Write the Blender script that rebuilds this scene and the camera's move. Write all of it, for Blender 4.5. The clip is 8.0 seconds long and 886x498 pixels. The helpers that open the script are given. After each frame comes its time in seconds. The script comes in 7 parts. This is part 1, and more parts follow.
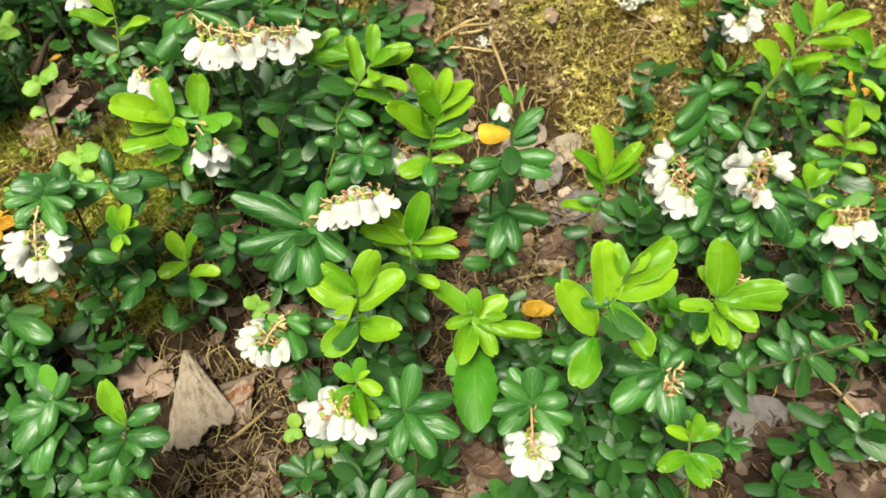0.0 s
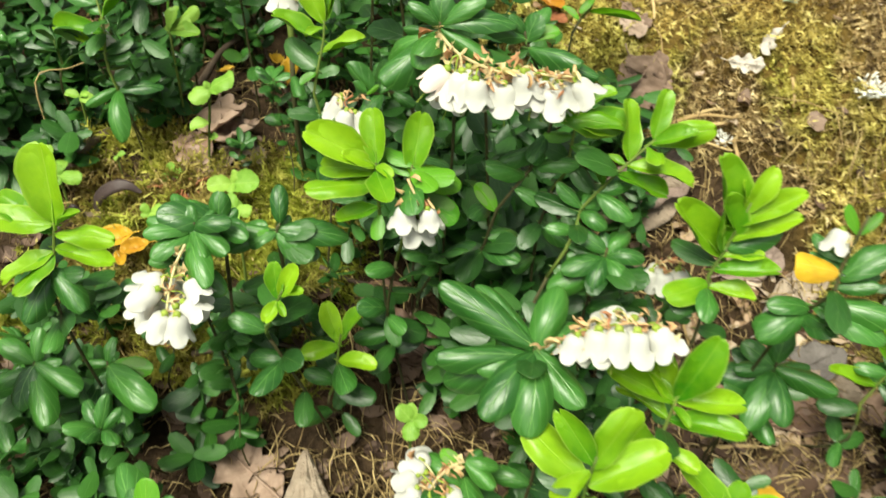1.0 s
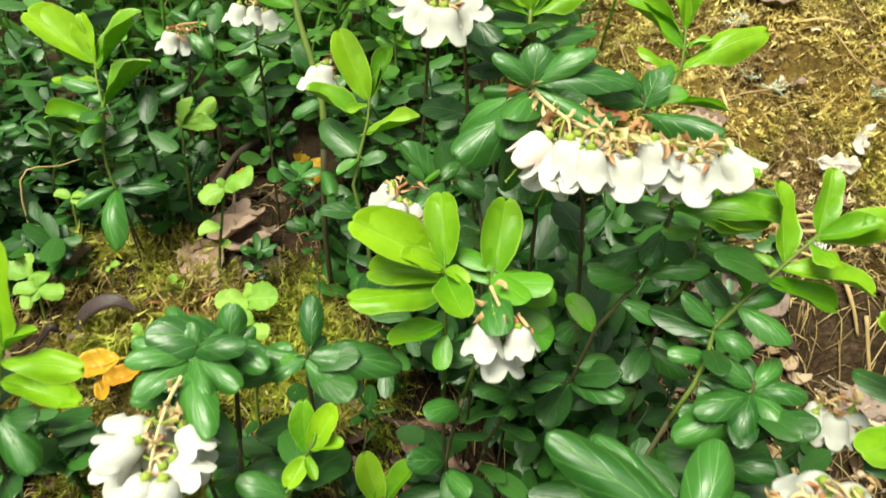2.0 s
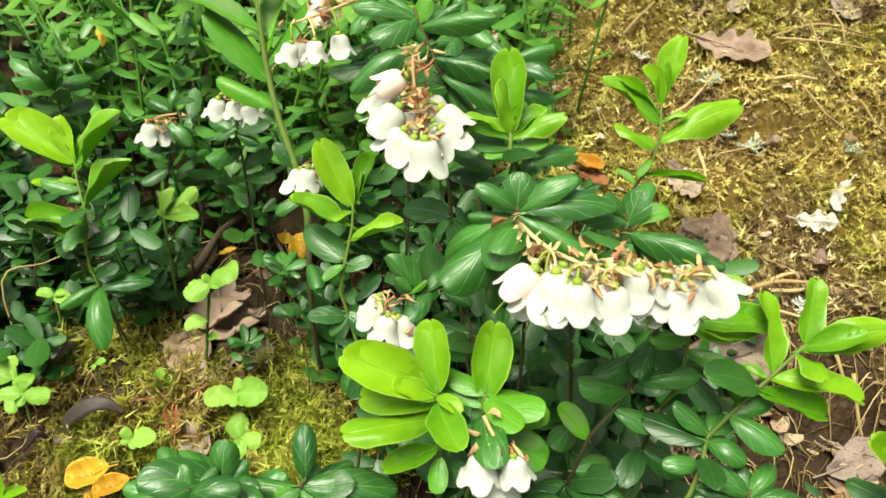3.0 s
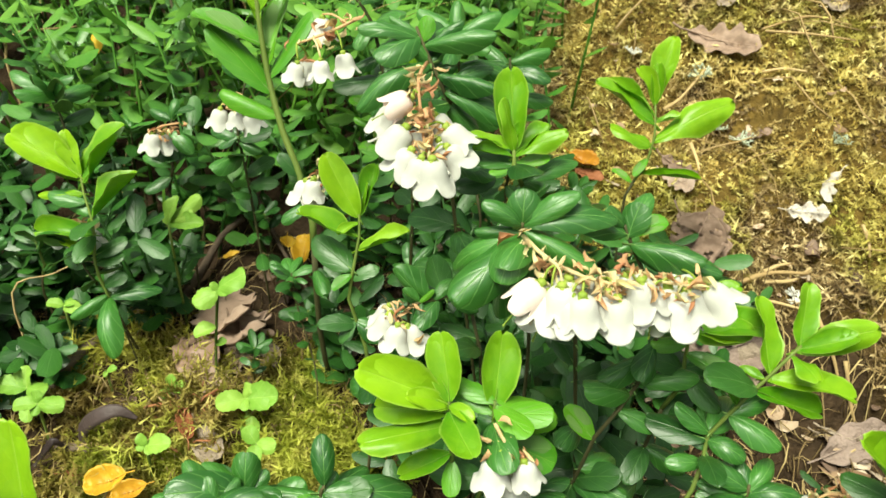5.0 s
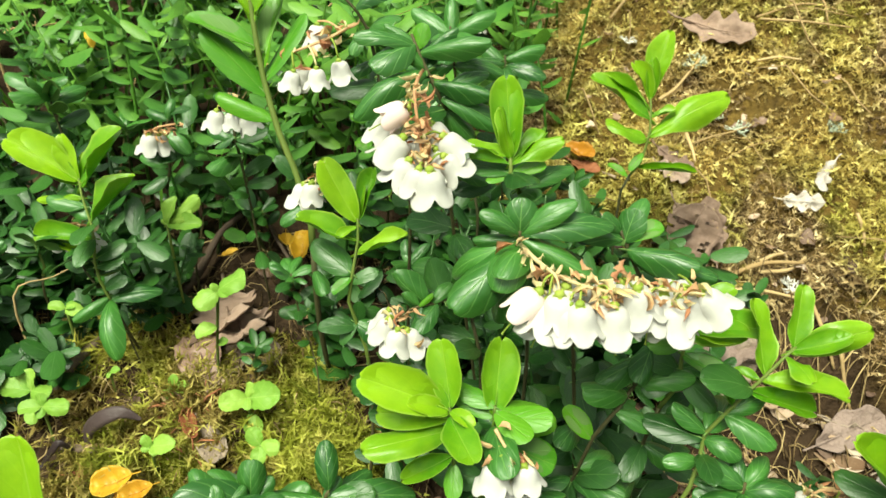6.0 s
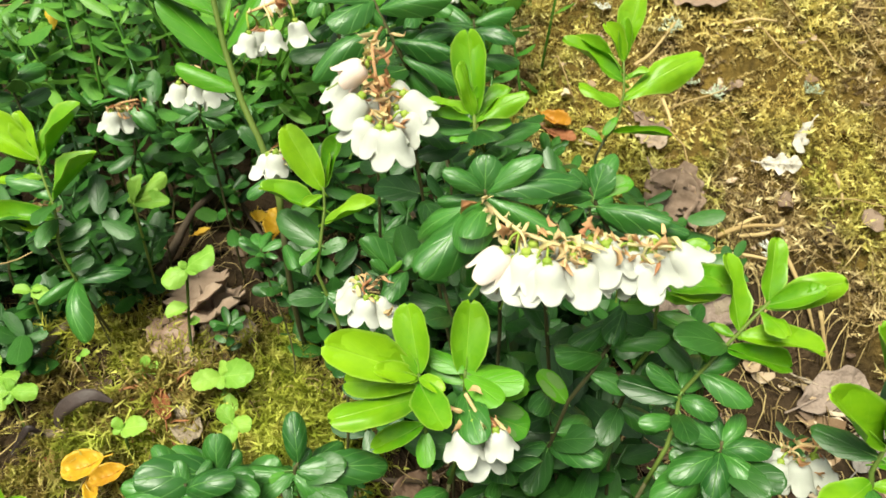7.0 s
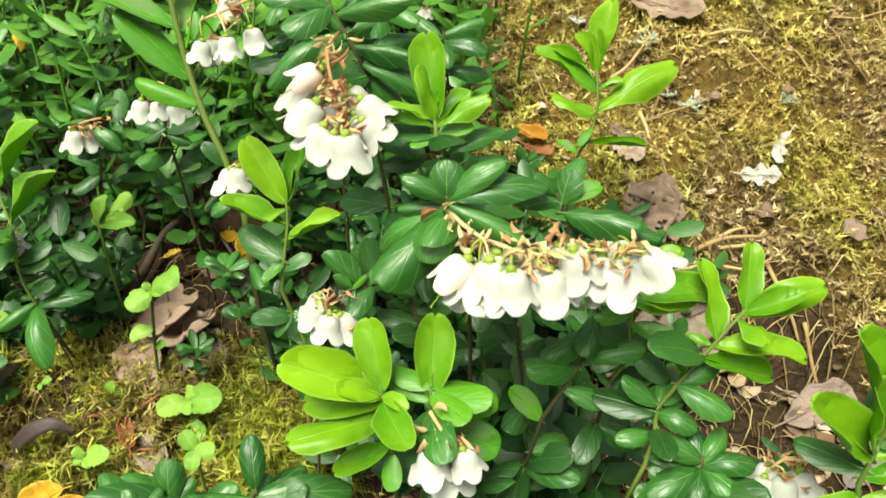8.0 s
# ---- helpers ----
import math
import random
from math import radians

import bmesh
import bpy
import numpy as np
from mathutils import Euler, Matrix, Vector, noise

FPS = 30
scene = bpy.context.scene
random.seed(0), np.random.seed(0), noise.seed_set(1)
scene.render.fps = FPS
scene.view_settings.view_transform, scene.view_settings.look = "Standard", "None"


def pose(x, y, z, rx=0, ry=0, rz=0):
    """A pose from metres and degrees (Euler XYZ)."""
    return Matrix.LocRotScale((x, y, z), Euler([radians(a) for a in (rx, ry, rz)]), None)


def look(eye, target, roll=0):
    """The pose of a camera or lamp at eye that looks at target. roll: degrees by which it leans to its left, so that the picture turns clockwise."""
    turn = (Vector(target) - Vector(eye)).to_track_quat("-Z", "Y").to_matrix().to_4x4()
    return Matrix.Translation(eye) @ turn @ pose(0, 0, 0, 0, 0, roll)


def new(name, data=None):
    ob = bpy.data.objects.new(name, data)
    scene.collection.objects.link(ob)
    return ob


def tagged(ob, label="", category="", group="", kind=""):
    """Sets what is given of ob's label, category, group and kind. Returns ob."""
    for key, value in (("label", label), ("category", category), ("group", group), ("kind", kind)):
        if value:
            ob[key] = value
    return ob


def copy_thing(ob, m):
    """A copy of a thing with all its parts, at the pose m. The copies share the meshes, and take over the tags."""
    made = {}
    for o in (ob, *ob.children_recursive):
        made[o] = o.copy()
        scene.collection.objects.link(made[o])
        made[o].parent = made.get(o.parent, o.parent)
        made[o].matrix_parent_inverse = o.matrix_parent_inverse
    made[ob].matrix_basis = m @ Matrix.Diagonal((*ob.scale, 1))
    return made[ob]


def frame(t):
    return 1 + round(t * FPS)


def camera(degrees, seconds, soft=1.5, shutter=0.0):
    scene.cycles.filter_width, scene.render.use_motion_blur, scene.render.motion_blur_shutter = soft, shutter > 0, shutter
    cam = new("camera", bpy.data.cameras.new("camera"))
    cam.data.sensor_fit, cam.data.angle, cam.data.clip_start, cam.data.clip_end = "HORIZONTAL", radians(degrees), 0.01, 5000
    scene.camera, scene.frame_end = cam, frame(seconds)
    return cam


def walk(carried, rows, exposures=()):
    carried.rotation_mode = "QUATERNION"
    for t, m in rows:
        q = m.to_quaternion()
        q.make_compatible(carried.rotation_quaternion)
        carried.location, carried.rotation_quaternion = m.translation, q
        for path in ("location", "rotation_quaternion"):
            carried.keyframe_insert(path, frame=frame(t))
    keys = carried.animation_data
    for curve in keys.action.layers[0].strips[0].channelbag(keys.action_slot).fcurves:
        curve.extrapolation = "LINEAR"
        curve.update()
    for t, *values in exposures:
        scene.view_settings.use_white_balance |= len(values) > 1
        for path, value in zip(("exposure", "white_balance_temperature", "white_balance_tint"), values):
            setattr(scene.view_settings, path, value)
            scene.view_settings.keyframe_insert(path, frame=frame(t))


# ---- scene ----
cam = camera(61.8, 8.0, soft=1.5, shutter=0.2)
cam.data.dof.use_dof, cam.data.dof.focus_distance, cam.data.dof.aperture_fstop = True, 0.175, 47.0
PATH = [
    (0, (0.00466, 0.00361, 0.26360), (-0.0002, 0.3521, -0.0949), -0.45),
    (0.5, (-0.01439, 0.02100, 0.25321), (-0.0410, 0.3725, -0.1013), 2.68),
    (1, (-0.04285, 0.05681, 0.22352), (-0.1079, 0.4314, -0.1013), 5.09),
    (1.5, (-0.05493, 0.07614, 0.20159), (-0.1422, 0.4835, -0.0749), 3.69),
    (2, (-0.06474, 0.09009, 0.19225), (-0.1488, 0.5107, -0.0646), 4.28),
    (2.2, (-0.06609, 0.09842, 0.20084), (-0.1481, 0.5250, -0.0467), 3.06),
    (3.3, (-0.06850, 0.09936, 0.20987), (-0.1430, 0.5297, -0.0336), 2.25),
    (3.5, (-0.06680, 0.09982, 0.21103), (-0.1428, 0.5300, -0.0322), 1.68),
    (4, (-0.06724, 0.09866, 0.21299), (-0.1450, 0.5280, -0.0311), 1.31),
    (4.5, (-0.06814, 0.09859, 0.21289), (-0.1392, 0.5244, -0.0393), 1.87),
    (5, (-0.07120, 0.09677, 0.21636), (-0.1409, 0.5225, -0.0364), 1.44),
    (5.2, (-0.07058, 0.09857, 0.22008), (-0.1425, 0.5232, -0.0339), 1.18),
    (6.3, (-0.07202, 0.09733, 0.22302), (-0.1351, 0.5164, -0.0423), 0.66),
    (6.5, (-0.07194, 0.09442, 0.22431), (-0.1327, 0.5153, -0.0387), 0.73),
    (7, (-0.06777, 0.10008, 0.21604), (-0.1250, 0.5149, -0.0572), -0.29),
    (7.5, (-0.06468, 0.10208, 0.20828), (-0.1136, 0.5169, -0.0665), 0.06),
    (8, (-0.06330, 0.10447, 0.21055), (-0.1148, 0.5288, -0.0489), -0.85),
]
walk(cam, [(t, look(eye, target, roll)) for t, eye, target, roll in PATH], [(0.0, 0.92, 6800, 1), (1.5, 0.99, 6850, -1), (3.3, 1.04, 6850, -4), (8.0, 1.02, 6850, -4)])
SKY, SUN = 0.076, 3.4

# ---------------------------------------------------------------- light
world = bpy.data.worlds.new("overcast_sky")
scene.world = world
world.use_nodes = True
wn = world.node_tree
sky = wn.nodes.new("ShaderNodeTexSky")
sky.sky_type, sky.sun_disc = "NISHITA", False
sky.sun_elevation, sky.sun_rotation = radians(62), radians(200)
sky.dust_density = 3.0
wn.nodes["Background"].inputs["Strength"].default_value = SKY
cloud = wn.nodes.new("ShaderNodeHueSaturation")
cloud.inputs["Saturation"].default_value = 0.10
wn.links.new(sky.outputs["Color"], cloud.inputs["Color"])
wn.links.new(cloud.outputs["Color"], wn.nodes["Background"].inputs["Color"])
sun = new("sun", bpy.data.lights.new("sun", "SUN"))
sun.data.energy, sun.data.angle, sun.data.color = SUN, radians(28), (1.0, 0.95, 0.84)
sun.matrix_world = look((-0.16, -0.44, 0.88), (0, 0, 0))


# ---------------------------------------------------------------- materials
class Nodes:
    """A short hand for a material's node tree."""

    def __init__(self, name):
        self.mat = bpy.data.materials.new(name)
        self.mat.use_nodes = True
        self.tree = self.mat.node_tree
        self.bsdf = self.tree.nodes["Principled BSDF"]
        self.out = self.tree.nodes["Material Output"]

    def add(self, kind, **values):
        node = self.tree.nodes.new("ShaderNode" + kind)
        for key, value in values.items():
            node.inputs[key].default_value = value
        return node

    def link(self, a, b):
        self.tree.links.new(a, b)

    def math(self, op, a, b=None):
        node = self.tree.nodes.new("ShaderNodeMath")
        node.operation = op
        for n, value in enumerate((a, b)):
            if value is None:
                continue
            if isinstance(value, (int, float)):
                node.inputs[n].default_value = value
            else:
                self.link(value, node.inputs[n])
        return node.outputs[0]

    def noise(self, scale, detail=4.0, coords=None, rough=0.55):
        node = self.add("TexNoise", Scale=scale, Detail=detail, Roughness=rough)
        if coords is None:
            coords = self.add("NewGeometry").outputs["Position"]
        self.link(coords, node.inputs["Vector"])
        return node.outputs["Fac"]

    def ramp(self, fac, *stops):
        node = self.add("ValToRGB")
        while len(node.color_ramp.elements) < len(stops):
            node.color_ramp.elements.new(0.5)
        for element, (at, colour) in zip(node.color_ramp.elements, stops):
            element.position, element.color = at, (*colour, 1)
        self.link(fac, node.inputs["Fac"])
        return node.outputs["Color"]

    def mix(self, fac, a, b, blend="MIX"):
        node = self.tree.nodes.new("ShaderNodeMix")
        node.data_type, node.blend_type = "RGBA", blend
        for socket, value in ((node.inputs[0], fac), (node.inputs[6], a), (node.inputs[7], b)):
            if isinstance(value, (int, float)):
                socket.default_value = value
            elif isinstance(value, tuple):
                socket.default_value = (*value, 1)
            else:
                self.link(value, socket)
        return node.outputs[2]

    def bump(self, height, strength, distance):
        node = self.add("Bump", Strength=strength, Distance=distance)
        self.link(height, node.inputs["Height"])
        self.link(node.outputs["Normal"], self.bsdf.inputs["Normal"])
        return node.outputs["Normal"]

    def base(self, colour, rough, spec=0.5):
        if isinstance(colour, tuple):
            self.bsdf.inputs["Base Color"].default_value = (*colour, 1)
        else:
            self.link(colour, self.bsdf.inputs["Base Color"])
        if isinstance(rough, float):
            self.bsdf.inputs["Roughness"].default_value = rough
        else:
            self.link(rough, self.bsdf.inputs["Roughness"])
        self.bsdf.inputs["Specular IOR Level"].default_value = spec

    def lets_light_through(self, colour, share, normal=None):
        glow = self.add("BsdfTranslucent")
        self.link(colour, glow.inputs["Color"])
        if normal is not None:
            self.link(normal, glow.inputs["Normal"])
        both = self.add("MixShader")
        both.inputs[0].default_value = share
        self.link(self.bsdf.outputs[0], both.inputs[1])
        self.link(glow.outputs[0], both.inputs[2])
        self.link(both.outputs[0], self.out.inputs["Surface"])


def leaf_material(name, dark, light, vein, rough, through_share, vein_share, spec, spots=None, island=False, quilted=0.15, side_share=0.4, rim=0.0, ripen=0.1):
    """A leaf's skin: colour that differs from leaf to leaf, a pale midrib, pinnate side veins in relief."""
    m = Nodes(name)
    uv = m.add("UVMap")
    parts = m.add("SeparateXYZ")
    m.link(uv.outputs[0], parts.inputs[0])
    along, across = parts.outputs[0], m.math("ABSOLUTE", m.math("SUBTRACT", parts.outputs[1], 0.5))
    rand = m.add("NewGeometry").outputs["Random Per Island"] if island else m.add("ObjectInfo").outputs["Random"]
    blotch = m.noise(420.0, 3.0)
    tone = m.math("ADD", m.math("MULTIPLY", rand, 0.65), m.math("MULTIPLY", blotch, 0.4))
    tone = m.math("ADD", tone, m.math("MULTIPLY", m.math("SUBTRACT", along, 0.5), ripen))
    tone = m.math("ADD", tone, m.math("MULTIPLY", m.math("SUBTRACT", m.noise(110.0, 2.0), 0.5), 0.5))
    body = m.mix(tone, dark, light)
    rib = m.math("SMOOTH_MIN", m.math("MULTIPLY", across, 44.0), 1.0)
    rib = m.math("SUBTRACT", 1.0, rib)
    wave = m.math("FRACT", m.math("SUBTRACT", m.math("MULTIPLY", along, 5.0), m.math("MULTIPLY", across, m.math("ADD", 3.2, m.math("MULTIPLY", rand, 2.0)))))
    side = m.math("SUBTRACT", 1.0, m.math("MULTIPLY", m.math("ABSOLUTE", m.math("SUBTRACT", wave, 0.5)), 12.0))
    side = m.math("MAXIMUM", side, 0.0)
    lines = m.math("MAXIMUM", m.math("MAXIMUM", rib, 0.0), m.math("MULTIPLY", side, side_share))
    colour = m.mix(m.math("MULTIPLY", lines, vein_share), body, vein)
    if rim:
        margin = m.math("MULTIPLY", m.math("MAXIMUM", m.math("SUBTRACT", m.math("MULTIPLY", across, 16.0), 7.0), 0.0), rim)
        colour = m.mix(m.math("MINIMUM", margin, 1.0), colour, vein)
    if spots:
        fleck = m.math("GREATER_THAN", m.noise(900.0, 2.0), 0.70)
        colour = m.mix(m.math("MULTIPLY", fleck, 0.6), colour, spots)
    grain = m.noise(2600.0, 3.0)
    net = m.add("TexVoronoi", Scale=1.0)
    net.feature = "DISTANCE_TO_EDGE"
    spread = m.add("VectorMath")
    spread.operation = "MULTIPLY"
    spread.inputs[1].default_value = (7.0, 4.0, 1.0)
    shift = m.add("VectorMath")
    shift.operation = "ADD"
    m.link(uv.outputs[0], spread.inputs[0])
    m.link(spread.outputs[0], shift.inputs[0])
    m.link(m.math("MULTIPLY", rand, 37.0), shift.inputs[1])
    m.link(shift.outputs[0], net.inputs["Vector"])
    quilt = m.math("POWER", m.math("MINIMUM", m.math("MULTIPLY", net.outputs["Distance"], 3.2), 1.0), 0.5)
    rough_map = m.math("ADD", m.math("MULTIPLY", grain, 0.12), rough - 0.05)
    m.base(colour, rough_map, spec)
    height = m.math("SUBTRACT", m.math("MULTIPLY", grain, 0.12), m.math("MULTIPLY", lines, 0.7))
    height = m.math("ADD", height, m.math("MULTIPLY", quilt, quilted))
    normal = m.bump(height, 0.42, 0.00030)
    m.lets_light_through(colour, through_share, normal)
    return m.mat


def plain_material(name, a, b, scale, rough, spec=0.3, bump=0.3, depth=0.0005, island=False, through_share=0.0, c=None, vary=0.55):
    """Colour mottled at two scales, with relief; it differs from piece to piece."""
    m = Nodes(name)
    big, fine = m.noise(scale, 4.0), m.noise(scale * 7, 3.0)
    rand = m.add("NewGeometry").outputs["Random Per Island"] if island else m.add("ObjectInfo").outputs["Random"]
    fac = m.math("ADD", m.math("MULTIPLY", big, 0.5), m.math("MULTIPLY", fine, 0.3))
    fac = m.math("ADD", fac, m.math("MULTIPLY", m.math("SUBTRACT", rand, 0.4), vary))
    stops = ((0.1, a), (0.9, b)) if c is None else ((0.05, a), (0.5, b), (0.95, c))
    colour = m.ramp(fac, *stops)
    m.base(colour, rough, spec)
    normal = m.bump(m.math("ADD", big, m.math("MULTIPLY", fine, 0.6)), bump, depth)
    if through_share:
        m.lets_light_through(colour, through_share, normal)
    return m.mat


def moss_material(name, gold_stops, olive_stops, brown_stops, share):
    """Moss: patches of gold, olive and brown, each shoot a little different and paler to its tip."""
    m = Nodes(name)
    tone = m.add("Attribute")
    tone.attribute_name = "tone"
    tone = tone.outputs["Fac"]
    clump, patch = m.noise(38.0, 3.0), m.noise(13.0, 2.0)
    mixed = m.math("ADD", m.math("MULTIPLY", tone, 0.7), m.math("MULTIPLY", clump, 0.4))
    gold = m.ramp(mixed, *zip((0.15, 0.5, 0.95), gold_stops))
    olive = m.ramp(mixed, *zip((0.15, 0.5, 0.95), olive_stops))
    brown = m.ramp(tone, *zip((0.1, 0.6, 0.95), brown_stops))
    colour = m.mix(m.ramp(patch, (0.37, (0, 0, 0)), (0.54, (1, 1, 1))), gold, olive)
    colour = m.mix(m.ramp(m.noise(26.0, 4.0), (0.45, (0, 0, 0)), (0.58, (1, 1, 1))), colour, brown)
    m.base(colour, 0.7, 0.2)
    m.lets_light_through(colour, share)
    return m.mat


M_MATURE = leaf_material("mature_leaf", (0.009, 0.058, 0.009), (0.054, 0.190, 0.024), (0.20, 0.40, 0.10), 0.37, 0.07, 0.60, 0.62, quilted=0.16, side_share=0.50)
M_YOUNG = leaf_material("young_leaf", (0.055, 0.255, 0.008), (0.330, 0.560, 0.020), (0.48, 0.68, 0.12), 0.33, 0.38, 0.30, 0.4, quilted=0.12, side_share=0.14, rim=0.6, ripen=0.45)
M_MIDDLE = leaf_material("this_years_leaf", (0.040, 0.190, 0.010), (0.130, 0.350, 0.018), (0.28, 0.46, 0.08), 0.36, 0.22, 0.30, 0.42)
M_PALE = leaf_material("leaf_underside", (0.080, 0.185, 0.040), (0.150, 0.280, 0.065), (0.24, 0.36, 0.12), 0.55, 0.10, 0.30, 0.25)
M_HERB = leaf_material("herb_leaf", (0.150, 0.340, 0.036), (0.320, 0.510, 0.080), (0.46, 0.62, 0.18), 0.45, 0.28, 0.45, 0.35, quilted=0.4)
M_YELLOW = leaf_material("yellowed_leaf", (0.420, 0.190, 0.020), (0.840, 0.580, 0.040), (0.72, 0.56, 0.16), 0.45, 0.20, 0.30, 0.35, (0.30, 0.14, 0.03), ripen=0.6)
# Mature leaf in darker colours: shade low on the stems is painted in.
M_SHADED = leaf_material("shaded_old_leaf", (0.007, 0.040, 0.007), (0.038, 0.125, 0.018), (0.12, 0.24, 0.06), 0.36, 0.05, 0.40, 0.45, quilted=0.12, side_share=0.40)
# The dark of the gaps under the shoots is painted into this leaf colour.
M_UNDER_SHADED = leaf_material("shaded_undergrowth_leaf", (0.006, 0.036, 0.007), (0.042, 0.140, 0.018), (0.11, 0.23, 0.06), 0.36, 0.06, 0.35, 0.45, island=True, quilted=0.14)
# Same leaf farther back, its colour lightened to paint in the brighter sheen.
M_UNDER_FAR = leaf_material("far_lit_undergrowth_leaf", (0.016, 0.070, 0.014), (0.090, 0.240, 0.034), (0.15, 0.31, 0.09), 0.34, 0.12, 0.30, 0.40, island=True, quilted=0.2)
M_UNDER_FRESH = leaf_material("fresh_undergrowth_leaf", (0.045, 0.180, 0.024), (0.180, 0.380, 0.048), (0.28, 0.48, 0.12), 0.42, 0.30, 0.25, 0.35, island=True)
M_GRASS = leaf_material("grass_blade", (0.050, 0.160, 0.015), (0.130, 0.300, 0.030), (0.20, 0.36, 0.08), 0.5, 0.25, 0.2, 0.3)
M_STEM_YOUNG = plain_material("green_stem", (0.070, 0.120, 0.020), (0.180, 0.240, 0.050), 300.0, 0.5, through_share=0.1)
M_STEM_OLD = plain_material("woody_stem", (0.030, 0.034, 0.012), (0.095, 0.085, 0.032), 300.0, 0.7)
M_PETAL = plain_material("white_petal", (0.67, 0.67, 0.62), (0.80, 0.795, 0.755), 500.0, 0.6, 0.2, 0.2, 0.0002, through_share=0.45)
M_PINK = plain_material("fading_petal", (0.78, 0.60, 0.52), (0.88, 0.80, 0.74), 400.0, 0.55, 0.3, 0.2, 0.0002, through_share=0.25)
M_CALYX = plain_material("calyx", (0.19, 0.29, 0.030), (0.34, 0.42, 0.07), 700.0, 0.55, through_share=0.1)
M_BRACT = plain_material("withered_bract", (0.52, 0.240, 0.120), (0.74, 0.50, 0.26), 900.0, 0.55, 0.3, through_share=0.35, c=(0.80, 0.74, 0.42), vary=1.0)
M_LITTER = plain_material("dry_litter", (0.036, 0.022, 0.010), (0.220, 0.150, 0.066), 120.0, 0.75, 0.2, island=True, c=(0.56, 0.43, 0.20), vary=1.0)
M_BANK_CRUMBS = plain_material("bank_crumbs", (0.150, 0.090, 0.050), (0.330, 0.225, 0.140), 140.0, 0.7, 0.2, 0.5, 0.0006, island=True, c=(0.560, 0.460, 0.350), vary=0.9)
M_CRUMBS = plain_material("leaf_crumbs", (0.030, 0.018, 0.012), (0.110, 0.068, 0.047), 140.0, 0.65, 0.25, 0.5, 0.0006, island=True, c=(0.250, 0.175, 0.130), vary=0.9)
M_MOSS = moss_material("golden_moss", ((0.095, 0.060, 0.017), (0.530, 0.390, 0.115), (0.890, 0.770, 0.320)), ((0.055, 0.052, 0.010), (0.370, 0.350, 0.060), (0.780, 0.740, 0.200)),
                       ((0.085, 0.052, 0.026), (0.430, 0.310, 0.140), (0.780, 0.640, 0.350)), 0.15)
M_FEATHER = moss_material("feather_moss", ((0.110, 0.110, 0.012), (0.330, 0.330, 0.040), (0.700, 0.660, 0.170)), ((0.080, 0.110, 0.010), (0.260, 0.310, 0.030), (0.600, 0.620, 0.120)),
                          ((0.090, 0.060, 0.016), (0.280, 0.210, 0.055), (0.560, 0.450, 0.170)), 0.3)
M_DEAD = plain_material("dead_leaf", (0.095, 0.058, 0.040), (0.330, 0.230, 0.172), 90.0, 0.65, 0.25, 0.7, 0.0008, through_share=0.06, c=(0.46, 0.36, 0.29), vary=0.5)
M_DEAD_DARK = plain_material("wet_dead_leaf", (0.050, 0.028, 0.019), (0.180, 0.108, 0.076), 90.0, 0.5, 0.35, 0.7, 0.0008, c=(0.300, 0.205, 0.155), vary=0.5)
M_DEAD_PALE = plain_material("bleached_dead_leaf", (0.180, 0.132, 0.096), (0.380, 0.305, 0.232), 170.0, 0.75, 0.2, 1.0, 0.0014, through_share=0.06, c=(0.56, 0.48, 0.39), vary=0.25)
M_DEAD_FLAT = plain_material("flat_dead_leaf", (0.130, 0.088, 0.070), (0.310, 0.236, 0.200), 130.0, 0.75, 0.2, 1.0, 0.0014, c=(0.48, 0.39, 0.34), vary=0.3)
M_DEAD_RED = plain_material("rusty_dead_leaf", (0.180, 0.055, 0.022), (0.420, 0.190, 0.090), 90.0, 0.7, 0.2, 0.5, 0.0006, through_share=0.08)
M_BARK = plain_material("twig_bark", (0.060, 0.042, 0.030), (0.230, 0.175, 0.125), 160.0, 0.85, 0.2, 0.6, 0.0008)
M_DRY = plain_material("dry_straw", (0.300, 0.200, 0.085), (0.560, 0.420, 0.210), 200.0, 0.7, 0.2)
M_BLACK = plain_material("blackened_leaf", (0.020, 0.013, 0.014), (0.085, 0.060, 0.055), 260.0, 0.5, 0.35, 0.5)
M_LICHEN = plain_material("lichen", (0.480, 0.470, 0.420), (0.780, 0.780, 0.720), 260.0, 0.85, 0.15, 0.6, 0.0008)
M_LICHEN_GREEN = plain_material("green_lichen", (0.300, 0.350, 0.240), (0.560, 0.600, 0.480), 260.0, 0.85, 0.15, 0.6, 0.0008)
M_CREAM = plain_material("bleached_flake", (0.330, 0.285, 0.235), (0.560, 0.510, 0.450), 160.0, 0.8, 0.15, 0.8, 0.0010, c=(0.70, 0.66, 0.60), vary=0.3)
M_STONE = plain_material("grey_bark_flake", (0.070, 0.060, 0.054), (0.200, 0.178, 0.165), 150.0, 0.85, 0.2, 0.8, 0.0012, c=(0.38, 0.34, 0.32), vary=0.4)


# ---------------------------------------------------------------- the lie of the land
def smooth(a, b, v):
    t = min(1.0, max(0.0, (v - a) / (b - a)))
    return t * t * (3 - 2 * t)


